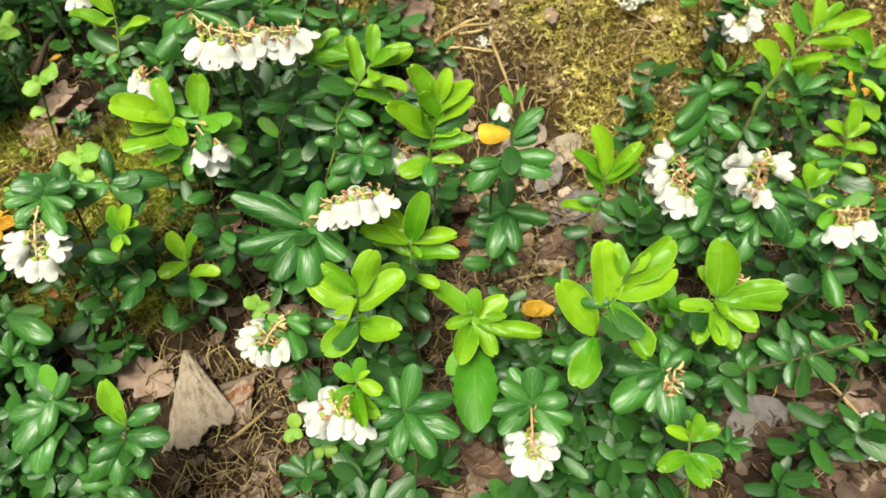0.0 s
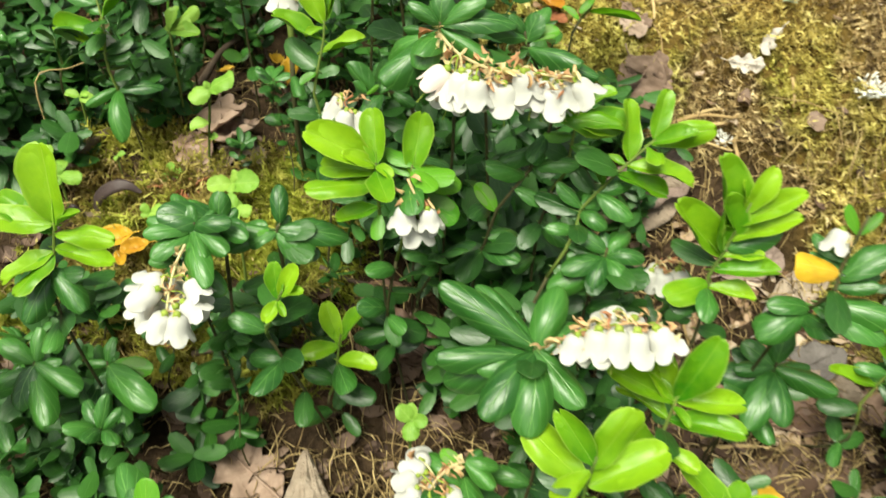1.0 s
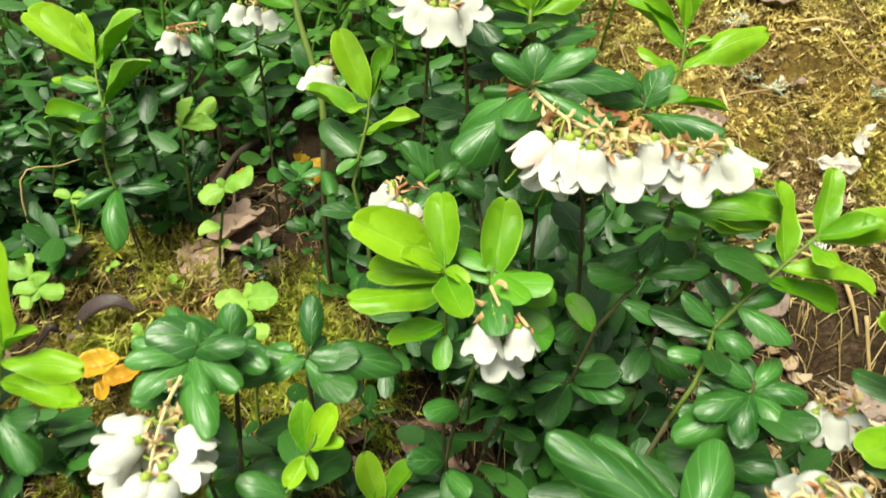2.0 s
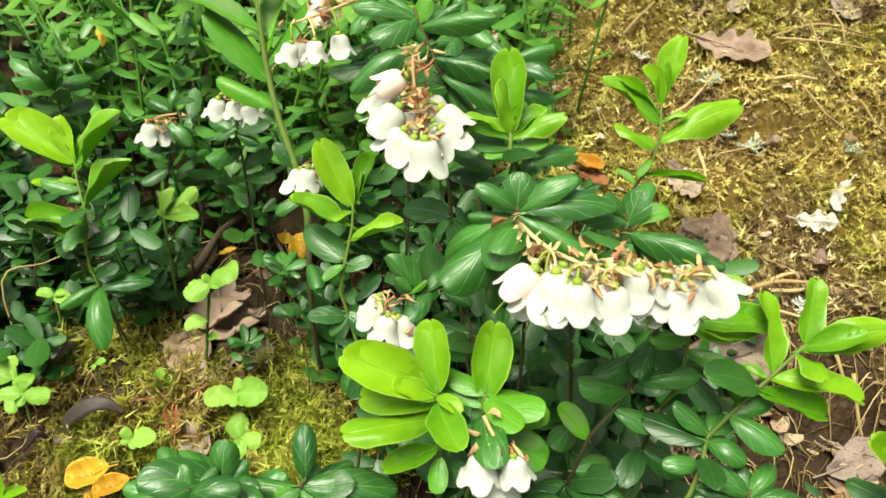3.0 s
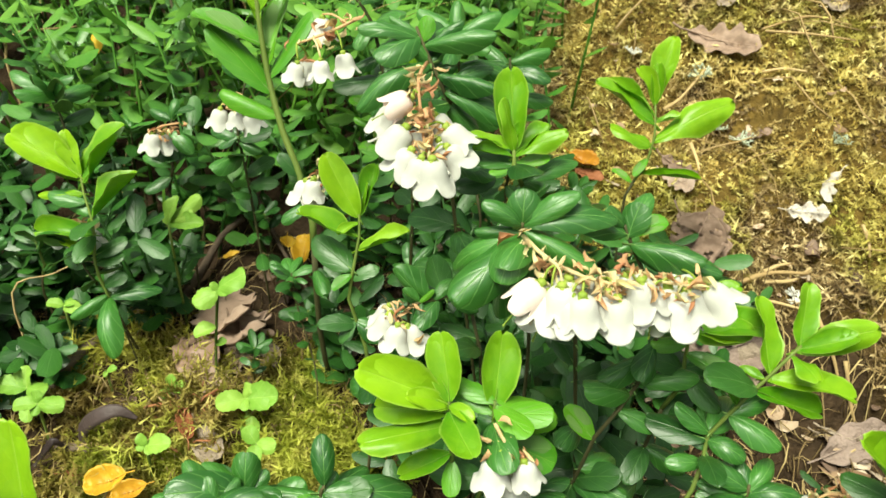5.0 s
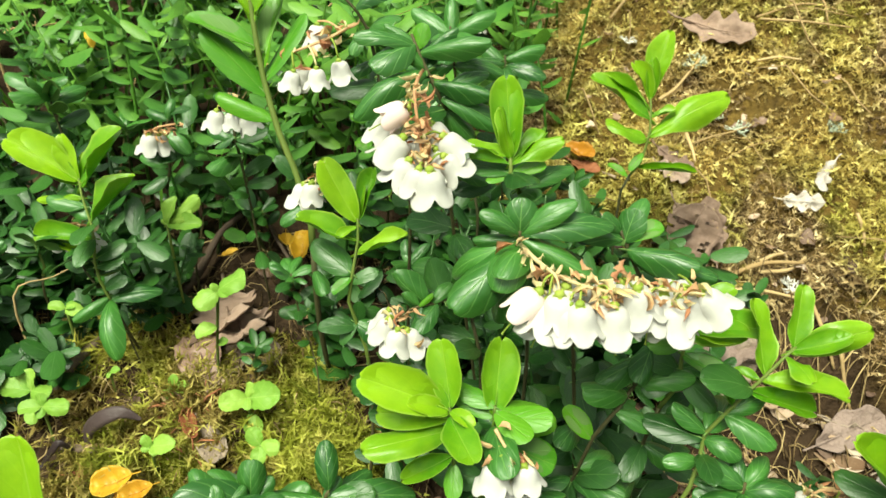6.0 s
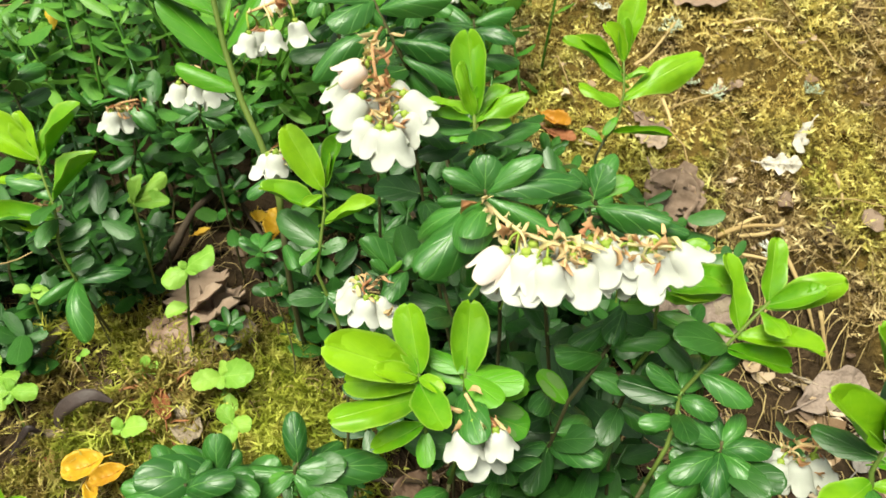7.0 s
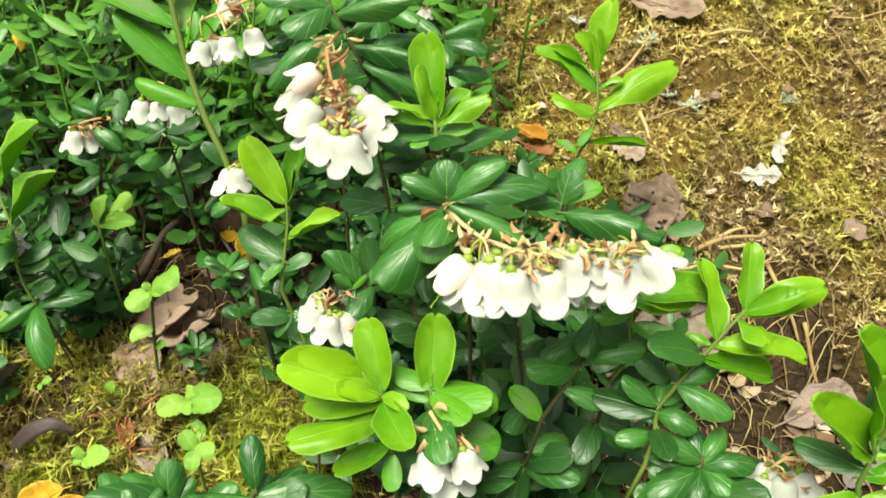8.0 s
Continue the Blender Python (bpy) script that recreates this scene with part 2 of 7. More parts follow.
def land(x, y):
    """Height of the ground: a flat hollow in front, a mossy bank behind to the right, a gentle rise to the left."""
    hollow = 0.048 * smooth(0.14, 0.28, y) + 0.26 * max(0.0, min(y, 1.3) - 0.33)
    bank = 0.014 * smooth(0.15, 0.26, y) + 0.050 * smooth(0.285, 0.355, y) + 0.70 * max(0.0, min(y, 0.80) - 0.345)
    share = smooth(-0.13, -0.05, x - 0.16 * max(0.0, y - 0.36))
    z = hollow * (1 - share) + bank * share
    away = math.hypot(x, y - 0.3)
    near = smooth(-1.2, -0.6, -away)
    far = smooth(0.78, 1.8, away)
    if far:
        z = z * (1 - far) + far * (0.28 * smooth(-0.4, 1.6, y) + 0.10 * noise.noise((x * 0.9, y * 0.9, 4.4)) + 0.03 * noise.noise((x * 3.1, y * 3.1, 8.4)))
    wobble = 0.006 * noise.noise((x * 14, y * 14, 3.1)) + 0.0045 * noise.noise((x * 45, y * 45, 7.7)) + 0.0022 * noise.noise((x * 110, y * 110, 1.7))
    cover = mossy(x, y) if near and y > 0.28 else 0.0
    if cover:
        z += cover * (0.020 * (abs(noise.noise((x * 22, y * 22, 5.3))) - 0.22) + 0.010 * (abs(noise.noise((x * 62, y * 62, 2.9))) - 0.2))
    if -0.02 < x < 0.13 and 0.28 < y < 0.36:
        z -= 0.020 * hollow_under_lip(x, y)
    return z + wobble * near


def hollow_under_lip(x, y):
    """The dark hollow washed out below the lip of the bank, 0 to 1."""
    middle = 0.318 + 0.006 * noise.noise((x * 34, 1.0, 1.0))
    return smooth(0.014, 0.03, x) * smooth(-0.075, -0.058, -x) * math.exp(-((y - middle) / 0.0060) ** 2)


def mossy(x, y):
    """How far the bank's moss covers the ground here, 0 to 1."""
    edge = 0.330 + 0.02 * noise.noise((x * 18, 2.0, 5.0)) - 0.06 * smooth(0.035, 0.10, x)
    out = math.hypot(x - 0.1, y - 0.42) + 0.10 * noise.noise((x * 5, y * 5, 2.2)) + 0.04 * noise.noise((x * 17, y * 17, 6.2))
    bare = 1 - hollow_under_lip(x, y) if 0.28 < y < 0.36 else 1.0
    return bare * smooth(edge, edge + 0.02, y) * smooth(-0.11, -0.06, x + 0.06 * max(0.0, y - 0.36)) * smooth(-0.62, -0.42, -out)


def bed(x, y):
    """Height of what loose things lie on: the soil, or the top of the moss."""
    return land(x, y) + 0.0045 * mossy(x, y)


# ---------------------------------------------------------------- mesh helpers
def mesh_object(name, verts, faces, material, parent=None, label="", smooth_faces=True):
    me = bpy.data.meshes.new(name)
    me.from_pydata([tuple(v) for v in verts], [], faces)
    if smooth_faces:
        me.polygons.foreach_set("use_smooth", [True] * len(me.polygons))
    for one in material if isinstance(material, (list, tuple)) else (material,):
        me.materials.append(one)
    return placed(name, me, parent, label)


def placed(name, me, parent=None, label="", matrix=None):
    ob = new(name, me)
    if parent is not None:
        ob.parent = parent
    if matrix is not None:
        ob.matrix_basis = matrix
    if label:
        tagged(ob, label)
    return ob


def root_at(name, place, label, category, group=""):
    ob = new(name)
    ob.empty_display_size = 0.005
    ob.location = place
    return tagged(ob, label, category, group)


def tube_data(points, radii, sides=6):
    """Rings of a tube along points, closed at both ends."""
    points = [Vector(p) for p in points]
    verts, faces = [], []
    side = None
    for n, p in enumerate(points):
        way = (points[min(n + 1, len(points) - 1)] - points[max(n - 1, 0)]).normalized()
        if side is None:
            side = way.orthogonal().normalized()
        side = (side - way * side.dot(way)).normalized()
        other = way.cross(side)
        r = radii[n] if isinstance(radii, (list, tuple)) else radii
        for k in range(sides):
            a = 2 * math.pi * k / sides
            verts.append(p + r * (math.cos(a) * side + math.sin(a) * other))
    for n in range(len(points) - 1):
        for k in range(sides):
            a, b = n * sides + k, n * sides + (k + 1) % sides
            faces.append((a, b, b + sides, a + sides))
    faces.append(tuple(reversed(range(sides))))
    faces.append(tuple(range((len(points) - 1) * sides, len(points) * sides)))
    return verts, faces


def bent(points, steps):
    """A smooth line through points."""
    pts = [Vector(p) for p in points]
    if len(pts) < 3:
        return [pts[0].lerp(pts[-1], k / steps) for k in range(steps + 1)]
    out = []
    ends = [2 * pts[0] - pts[1], *pts, 2 * pts[-1] - pts[-2]]
    per = max(2, steps // (len(pts) - 1))
    for n in range(len(pts) - 1):
        a, b, c, d = ends[n:n + 4]
        for k in range(per):
            t = k / per
            out.append(0.5 * (2 * b + (c - a) * t + (2 * a - 5 * b + 4 * c - d) * t * t + (3 * b - a - 3 * c + d) * t ** 3))
    out.append(pts[-1])
    return out


def leaf_mesh(name, materials, droop, cup, notch=0.0, blunt=0.38, base=0.55, seed=0, nu=9, nv=6, bulge=0.006, wave=0.0, teeth=0.0, twist=0.0, roll=0.0, sweep=0.0, ragged=0.07, groove=0.0):
    """One leaf, 1 long and 1 wide, its base at the origin, its upper side towards +z: a thin closed blade with a pale
    underside, a grooved midrib and a short stalk."""
    rnd = random.Random(seed)
    peak = base / (base + blunt)
    top = peak ** base * (1 - peak) ** blunt
    phase = rnd.uniform(0, 6)
    upper, lower = [], []
    for i in range(nu + 1):
        u = 0.5 - 0.5 * math.cos(math.pi * i / nu)
        u = 0.015 + 0.98 * u
        half = 0.5 * (u ** base * (1 - u) ** blunt) / top if i < nu else 0.03
        half = max(half, 0.07 if i == nu else 0.03)
        row, under = [], []
        for j in range(nv + 1):
            v = -1 + 2 * j / nv
            edge = 1 + teeth * (1 if i % 2 else -1) * abs(v) ** 6
            edge += ragged * noise.noise((u * 5.0, 3.0 if v > 0 else 8.0, seed * 1.7)) * abs(v) ** 2
            y = half * v * edge + sweep * u * u
            x = u - notch * (1 - abs(v)) * u ** 10
            z = droop * (u - u * u) - cup * (v * half) ** 2 * 2
            z += bulge * math.sin(math.pi * abs(v) ** 0.8) * min(1.0, half * 3) - roll * abs(v) ** 5 * min(1.0, half * 2.5)
            z -= groove * math.exp(-(v * 3.5) ** 2) * min(1.0, half * 3)
            z += wave * math.sin(u * 9 + phase + v * 1.5) * abs(v) * half
            z += twist * v * half * (u - 0.3)
            row.append((x, y, z))
            under.append((x, y, z - 0.008 * (1 - v * v) - 0.006))
        upper.append(row)
        lower.append(under)
    verts, faces, uvs, which = [], [], [], []
    half_way = nv // 2
    for i, row in enumerate(upper):
        verts += row
        uvs += [(i / nu, j / nv) for j in range(nv + 1)]
    for i, row in enumerate(lower):
        verts += [row[0], row[half_way], row[nv]]
        uvs += [(i / nu, 0.0), (i / nu, 0.5), (i / nu, 1.0)]
    w, n = nv + 1, (nu + 1) * (nv + 1)
    for i in range(nu):
        for j in range(nv):
            a = i * w + j
            faces.append((a, a + w, a + w + 1, a + 1))
            which.append(0)
        b = n + i * 3
        faces += [(b, b + 1, b + 4, b + 3), (b + 1, b + 2, b + 5, b + 4), (i * w, b, b + 3, i * w + w), (i * w + nv, i * w + w + nv, b + 5, b + 2)]
        which += [1] * 4
    b = n + nu * 3
    faces += [(*range(w), n + 2, n + 1, n), (*range(nu * w + nv, nu * w - 1, -1), b, b + 1, b + 2)]
    which += [1, 1]
    stalk, ends = tube_data([(-0.10, 0, -0.035), (-0.04, 0, -0.012), (0.06, 0, 0.0), (0.3, 0, -0.006 - droop * 0.05)], [0.030, 0.028, 0.024, 0.008], 5)
    start = len(verts)
    verts += [tuple(p) for p in stalk]
    uvs += [(0.1, 0.5)] * len(stalk)
    faces += [tuple(start + k for k in f) for f in ends]
    which += [1] * len(ends)
    me = bpy.data.meshes.new(name)
    me.from_pydata(verts, [], faces)
    layer = me.uv_layers.new(name="UVMap")
    loops = np.empty(len(me.loops), dtype=np.int32)
    me.loops.foreach_get("vertex_index", loops)
    layer.data.foreach_set("uv", np.array(uvs, dtype=np.float32)[loops].ravel())
    for one in materials:
        me.materials.append(one)
    me.polygons.foreach_set("material_index", which)
    me.polygons.foreach_set("use_smooth", [True] * len(faces))
    rim = {frozenset((i * w + j, i * w + w + j)) for i in range(nu) for j in (0, nv)} | {frozenset((n + i * 3 + j, n + i * 3 + 3 + j)) for i in range(nu) for j in (0, 2)}
    pairs = np.empty(len(me.edges) * 2, dtype=np.int32)
    me.edges.foreach_get("vertices", pairs)
    me.edges.foreach_set("use_edge_sharp", [frozenset((int(a), int(b))) in rim for a, b in pairs.reshape(-1, 2)])
    return me


LEAVES = {
    "mature": [leaf_mesh("mature_leaf", (M_MATURE, M_PALE), d, c, n, 0.48, 0.60, s, 9, 6, wave=w, bulge=0.008, roll=r, groove=0.020) for s, (d, c, n, w, r) in enumerate(
        ((0.26, 0.20, 0.0, 0.05, 0.045), (0.44, 0.30, 0.02, 0.06, 0.06), (0.70, 0.22, 0.0, 0.06, 0.04), (0.36, 0.42, 0.03, 0.08, 0.05), (0.55, 0.06, 0.0, 0.09, 0.05), (0.92, 0.26, 0.0, 0.05, 0.05)))],
    "young": [leaf_mesh("young_leaf", (M_YOUNG, M_YOUNG), d, c, n, 0.44, 0.68, s, 10, 6, wave=w, sweep=q, twist=-2 * q, ragged=0.10, groove=0.020) for s, (d, c, n, w, q) in enumerate(
        ((0.04, -0.40, 0.03, 0.09, 0.12), (0.16, -0.20, 0.08, 0.13, -0.10), (-0.10, -0.40, 0.06, 0.12, 0.0), (0.24, 0.20, 0.06, 0.15, -0.16), (0.08, -0.50, 0.09, 0.11, 0.14), (0.32, -0.30, 0.04, 0.10, 0.06)))],
    "middle": [leaf_mesh("leaf", (M_MIDDLE, M_PALE), d, c, n, 0.44, 0.62, s, wave=w) for s, (d, c, n, w) in enumerate(
        ((0.08, 0.10, 0.0, 0.02), (0.20, 0.30, 0.02, 0.03), (0.02, -0.25, 0.0, 0.04)))],
    "old": [leaf_mesh("shaded_old_leaf", (M_SHADED, M_PALE), d, c, n, 0.48, 0.58, s, 6, 4, wave=w, bulge=0.014, groove=0.02) for s, (d, c, n, w) in enumerate(
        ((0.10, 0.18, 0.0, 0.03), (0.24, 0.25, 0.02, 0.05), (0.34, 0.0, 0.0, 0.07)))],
    "herb": [leaf_mesh("herb_leaf", (M_HERB, M_HERB), d, c, 0.02, 0.45, 0.55, s, 16, 6, wave=0.12, teeth=0.045, bulge=0.03) for s, (d, c) in enumerate(((0.20, 0.25), (0.30, -0.3), (0.10, -0.5)))],
    "yellow": [leaf_mesh("yellow_leaf", (M_YELLOW, M_YELLOW), 0.16, 0.4, 0.0, 0.36, 0.60, 3, wave=0.05)],
    "serrated": [leaf_mesh("serrated_leaf", (M_MIDDLE, M_PALE), 0.15, 0.15, 0.0, 0.62, 0.52, 5, nu=22, wave=0.05, teeth=0.05)],
}


def leaf_pose(base, azimuth, elevation, length, width, reference, turn=0.0):
    """A pose that lays a leaf from its base along a way, its upper side as far as can be towards the reference."""
    a, e = radians(azimuth), radians(elevation)
    way = Vector((math.cos(a) * math.cos(e), math.sin(a) * math.cos(e), math.sin(e)))
    ref = Vector(reference)
    up = ref - way * ref.dot(way)
    if up.length < 0.15:
        up = Vector((0, 0, 1)) - way * way.z
    if up.length < 0.05:
        up = Vector((0, -1, 0))
    up.normalize()
    side = up.cross(way).normalized()
    up = way.cross(side)
    m = Matrix((way, side, up)).transposed().to_4x4()
    return Matrix.Translation(base) @ m @ pose(0, 0, 0, turn) @ Matrix.Diagonal((length, width, length, 1))


rng = random.Random(11)
FACE = Vector((0.0, -0.62, 0.55))  # the open, light side of the thicket


def shoot(stem, leaves, label, look_kind="young", name="lingonberry_shoot", radius=0.00054, woody=0.55, group="lingonberry shoots", lower=11, shrink=1.0):
    """A lingonberry shoot. stem: points from foot to tip; leaves: rows of (height along the stem 0 to 1, azimuth,
    elevation, millimetres long, millimetres wide) or with a sixth entry, the kind of the leaf."""
    foot = Vector(stem[0])
    thing = root_at(name, foot, label, "shrub", group)
    line = bent([Vector(p) - foot for p in stem], 12)
    count = len(line) - 1
    sway = Vector((rng.uniform(-1, 1), rng.uniform(-1, 1), 0)) * min(0.005, 0.09 * (line[-1] - line[0]).length)
    half = max(2, int(count * 0.6))
    for k in range(half):
        line[k] = line[k] + sway * math.sin(math.pi * k / half) + sway.cross(Vector((0, 0, 0.5))) * math.sin(2 * math.pi * k / half)
    cut = max(1, int(count * woody))
    for part_name, some, material, r0, r1 in (("woody_stem", line[:cut + 1], M_STEM_OLD, 0.80, 0.85), ("green_stem", line[cut:], M_STEM_YOUNG if look_kind != "mature" else M_STEM_OLD, 1.0, 0.6)):
        if len(some) > 1:
            radii = [radius * (r0 + (r1 - r0) * k / (len(some) - 1)) for k in range(len(some))]
            v, f = tube_data(some, radii, 7)
            mesh_object(part_name, v, f, material, thing)
    turn = rng.uniform(0, 360)
    # Older leaves low on the stem, most in the colour darkened for shade.
    older = []
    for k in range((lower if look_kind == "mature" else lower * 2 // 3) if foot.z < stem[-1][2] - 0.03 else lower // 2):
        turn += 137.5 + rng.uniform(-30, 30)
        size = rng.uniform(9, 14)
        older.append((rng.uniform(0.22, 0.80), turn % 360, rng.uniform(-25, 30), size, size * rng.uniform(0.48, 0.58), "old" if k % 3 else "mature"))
    for row in [*leaves, *older]:
        u, azimuth, elevation, length, width = row[:5]
        length, width = length * shrink, width * shrink
        kind = row[5] if len(row) > 5 else look_kind
        at = min(count - 1e-6, max(0.0, u * count))
        k = int(at)
        base = line[k].lerp(line[k + 1], at - k)
        if u > 0.95:
            base = base - (line[-1] - line[-2]).normalized() * rng.uniform(0.0, 0.004)
        way = (line[min(k + 2, count)] - line[max(k - 1, 0)]).normalized()
        reference = way * 0.45 + FACE
        me = rng.choice(LEAVES[kind])
        m = leaf_pose(base, azimuth + (rng.uniform(-5, 5) if kind == "mature" else 0), elevation + (rng.uniform(-7, 7) if kind == "mature" else rng.uniform(-4, 4)), length * 0.001, width * (0.00094 if kind in ("mature", "young") else 0.001), reference, rng.uniform(-14, 14))
        placed("leaf", me, thing, "" if kind == look_kind else {"young": "fresh yellow-green leaf", "yellow": "yellowed old leaf", "mature": "dark glossy leaf"}.get(kind, ""), m)
    return thing


# ---------------------------------------------------------------- flowers
def bell_mesh(name, material, lobes=4, flare=0.12, seed=0):
    """A hanging bell, 1 long, its stalk end at the origin and its mouth towards -z, with curled lobes and a wall."""
    rnd = random.Random(seed)
    around, rings = 32, 10
    profile = ((0.0, 0.08), (0.02, 0.21), (0.08, 0.33), (0.20, 0.40), (0.36, 0.44), (0.52, 0.465), (0.66, 0.505), (0.80, 0.56), (0.92, 0.61), (1.0, 0.63))
    lean = rnd.uniform(0, 6.28)
    verts, faces = [], []
    for layer in (0.0, 0.022):
        for u, r in profile:
            for k in range(around):
                a = 2 * math.pi * k / around
                lobe = abs(math.cos(lobes * a / 2))
                tail = max(0.0, (u - 0.52) / 0.48)
                z = -(u - 0.42 * tail ** 1.1 * (1 - lobe) ** 1.7)
                rr = (r + (flare - 0.12) * tail) * (1 - 0.13 * tail * (1 - lobe)) - layer * (1 - 0.5 * tail)
                rr *= 1 + 0.025 * math.cos(lobes * a) * u
                z += 0.09 * tail ** 4 * lobe
                s = 1 + 0.05 * math.cos(a - lean) * u
                rr *= 0.92 * (1 + 0.03 * math.sin(3 * a + lean) * tail)
                verts.append((rr * s * math.cos(a), rr * s * math.sin(a), z - layer * 0.3 * (1 - u)))
    n = rings * around
    for i in range(rings - 1):
        for k in range(around):
            a, b = i * around + k, i * around + (k + 1) % around
            faces.append((a, a + around, b + around, b))
            faces.append((n + a, n + b, n + b + around, n + a + around))
    for k in range(around):
        a, b = (rings - 1) * around + k, (rings - 1) * around + (k + 1) % around
        faces.append((a, n + a, n + b, b))
    me = bpy.data.meshes.new(name)
    me.from_pydata(verts, [], faces)
    me.materials.append(material)
    me.polygons.foreach_set("use_smooth", [True] * len(faces))
    return me


def calyx_mesh():
    """The green knob on a bell with its four small pointed sepals."""
    verts, faces = [], []
    around = 12
    profile = ((0.13, 0.05), (0.10, 0.13), (0.04, 0.19), (-0.05, 0.20), (-0.12, 0.17))
    for z, r in profile:
        verts += [(r * math.cos(6.2832 * k / around), r * math.sin(6.2832 * k / around), z + 0.10) for k in range(around)]
    for i in range(len(profile) - 1):
        for k in range(around):
            a, b = i * around + k, i * around + (k + 1) % around
            faces.append((a, a + around, b + around, b))
    faces.append(tuple(range(around)))
    for q in range(4):
        a = math.pi / 2 * q + 0.4
        s = len(verts)
        out, side = Vector((math.cos(a), math.sin(a), 0)), Vector((-math.sin(a), math.cos(a), 0))
        for r, w, z in ((0.18, 0.09, 0.03), (0.26, 0.06, -0.02), (0.31, 0.0, -0.09)):
            for sign in (-1, 1):
                verts.append(tuple(out * r + side * w * sign + Vector((0, 0, z))))
        faces += [(s, s + 1, s + 3, s + 2), (s + 2, s + 3, s + 5, s + 4)]
    me = bpy.data.meshes.new("calyx")
    me.from_pydata(verts, [], faces)
    me.materials.append(M_CALYX)
    me.polygons.foreach_set("use_smooth", [True] * len(faces))
    return me


def style_mesh():
    v, f = tube_data([(0, 0, -0.5), (0.01, 0, -0.95), (0.03, 0.01, -1.36), (0.04, 0.01, -1.41)], [0.025, 0.024, 0.022, 0.04], 5)
    me = bpy.data.meshes.new("style")
    me.from_pydata([tuple(p) for p in v], [], f)
    me.materials.append(M_CALYX)
    return me


BELLS = [bell_mesh("bell", M_PETAL, 5, 0.17, 1), bell_mesh("bell", M_PETAL, 4, 0.22, 2), bell_mesh("bell", M_PETAL, 5, 0.22, 3)]
FADING = bell_mesh("fading_bell", M_PINK, 4, 0.02, 4)
CALYX, STYLE = calyx_mesh(), style_mesh()
BRACTS = [leaf_mesh("bract", (M_BRACT, M_BRACT), d, c, 0.0, k, 0.5, s, 5, 2, wave=0.30, ragged=0.3) for s, (d, c, k) in enumerate(((0.9, -0.70, 0.42), (-0.8, 0.75, 0.42), (0.5, -1.0, 0.8), (1.6, 0.4, 0.9), (-1.2, -0.5, 1.0)))]


def flowers(thing, rachis, bells, bracts=10, size=7.0, fading=0, styles=0.4, crowded=True):
    """A nodding cluster of white bells on a shoot. rachis: points of its axis; bells: rows of (x, y, z of the bell's top,
    azimuth and elevation of the way its mouth points)."""
    foot = Vector(thing.location)
    axis = bent([Vector(p) - foot for p in rachis], 8)
    v, f = tube_data(axis, [0.0004 - 0.00015 * k / (len(axis) - 1) for k in range(len(axis))], 6)
    mesh_object("flower_stalk", v, f, M_BRACT, thing, "reddish flower stalk")
    rows = list(bells)
    if crowded and len(rows) > 5:
        for x, y, z, azimuth, elevation in rows[1::2]:
            rows.append((x + rng.uniform(-0.002, 0.002), y + rng.uniform(0.0022, 0.0036), z - rng.uniform(-0.0004, 0.0012), rng.uniform(40, 140), rng.uniform(-85, -60)))
    for n, (x, y, z, azimuth, elevation) in enumerate(rows):
        top = Vector((x, y, z)) - foot
        a, e = radians(azimuth), radians(elevation)
        mouth = Vector((math.cos(a) * math.cos(e), math.sin(a) * math.cos(e), math.sin(e)))
        near = min(axis, key=lambda p: (p - top).length)
        middle = near.lerp(top, 0.55) + Vector((0, 0, 0.0012))
        v, f = tube_data(bent([near, middle, top - mouth * 0.0008], 6), 0.00024, 5)
        mesh_object("pedicel", v, f, M_BRACT if n % 2 else M_CALYX, thing)
        turn = mouth.to_track_quat("-Z", "Y").to_matrix().to_4x4() @ pose(0, 0, 0, 0, 0, rng.uniform(0, 360))
        s = size * 0.00090 * rng.uniform(0.88, 1.1)
        me = FADING if n < fading else rng.choice(BELLS)
        bell = placed("bell", me, thing, "pinkish fading bell" if n < fading else "", Matrix.Translation(top) @ turn @ Matrix.Scale(s, 4))
        placed("calyx", CALYX, bell, "", Matrix.Scale(0.64, 4))
        if rng.random() < styles:
            placed("style", STYLE, bell)
    for k in range(int(bracts * 2.6)):
        p = axis[int(rng.uniform(0.05, 0.999) * len(axis))]
        if k % 2 and rows:
            p = p.lerp(Vector(rng.choice(rows)[:3]) - foot, rng.uniform(0.4, 0.9))
        spread = Vector((rng.uniform(-1, 1), rng.uniform(-1, 1), rng.uniform(-1.0, 0.6)))
        m = leaf_pose(p + spread * 0.0020, rng.uniform(0, 360), rng.uniform(-70, 40), rng.uniform(0.0020, 0.0040), rng.uniform(0.0004, 0.0011), spread, rng.uniform(-60, 60))
        placed("bract", rng.choice(BRACTS), thing, "", m)


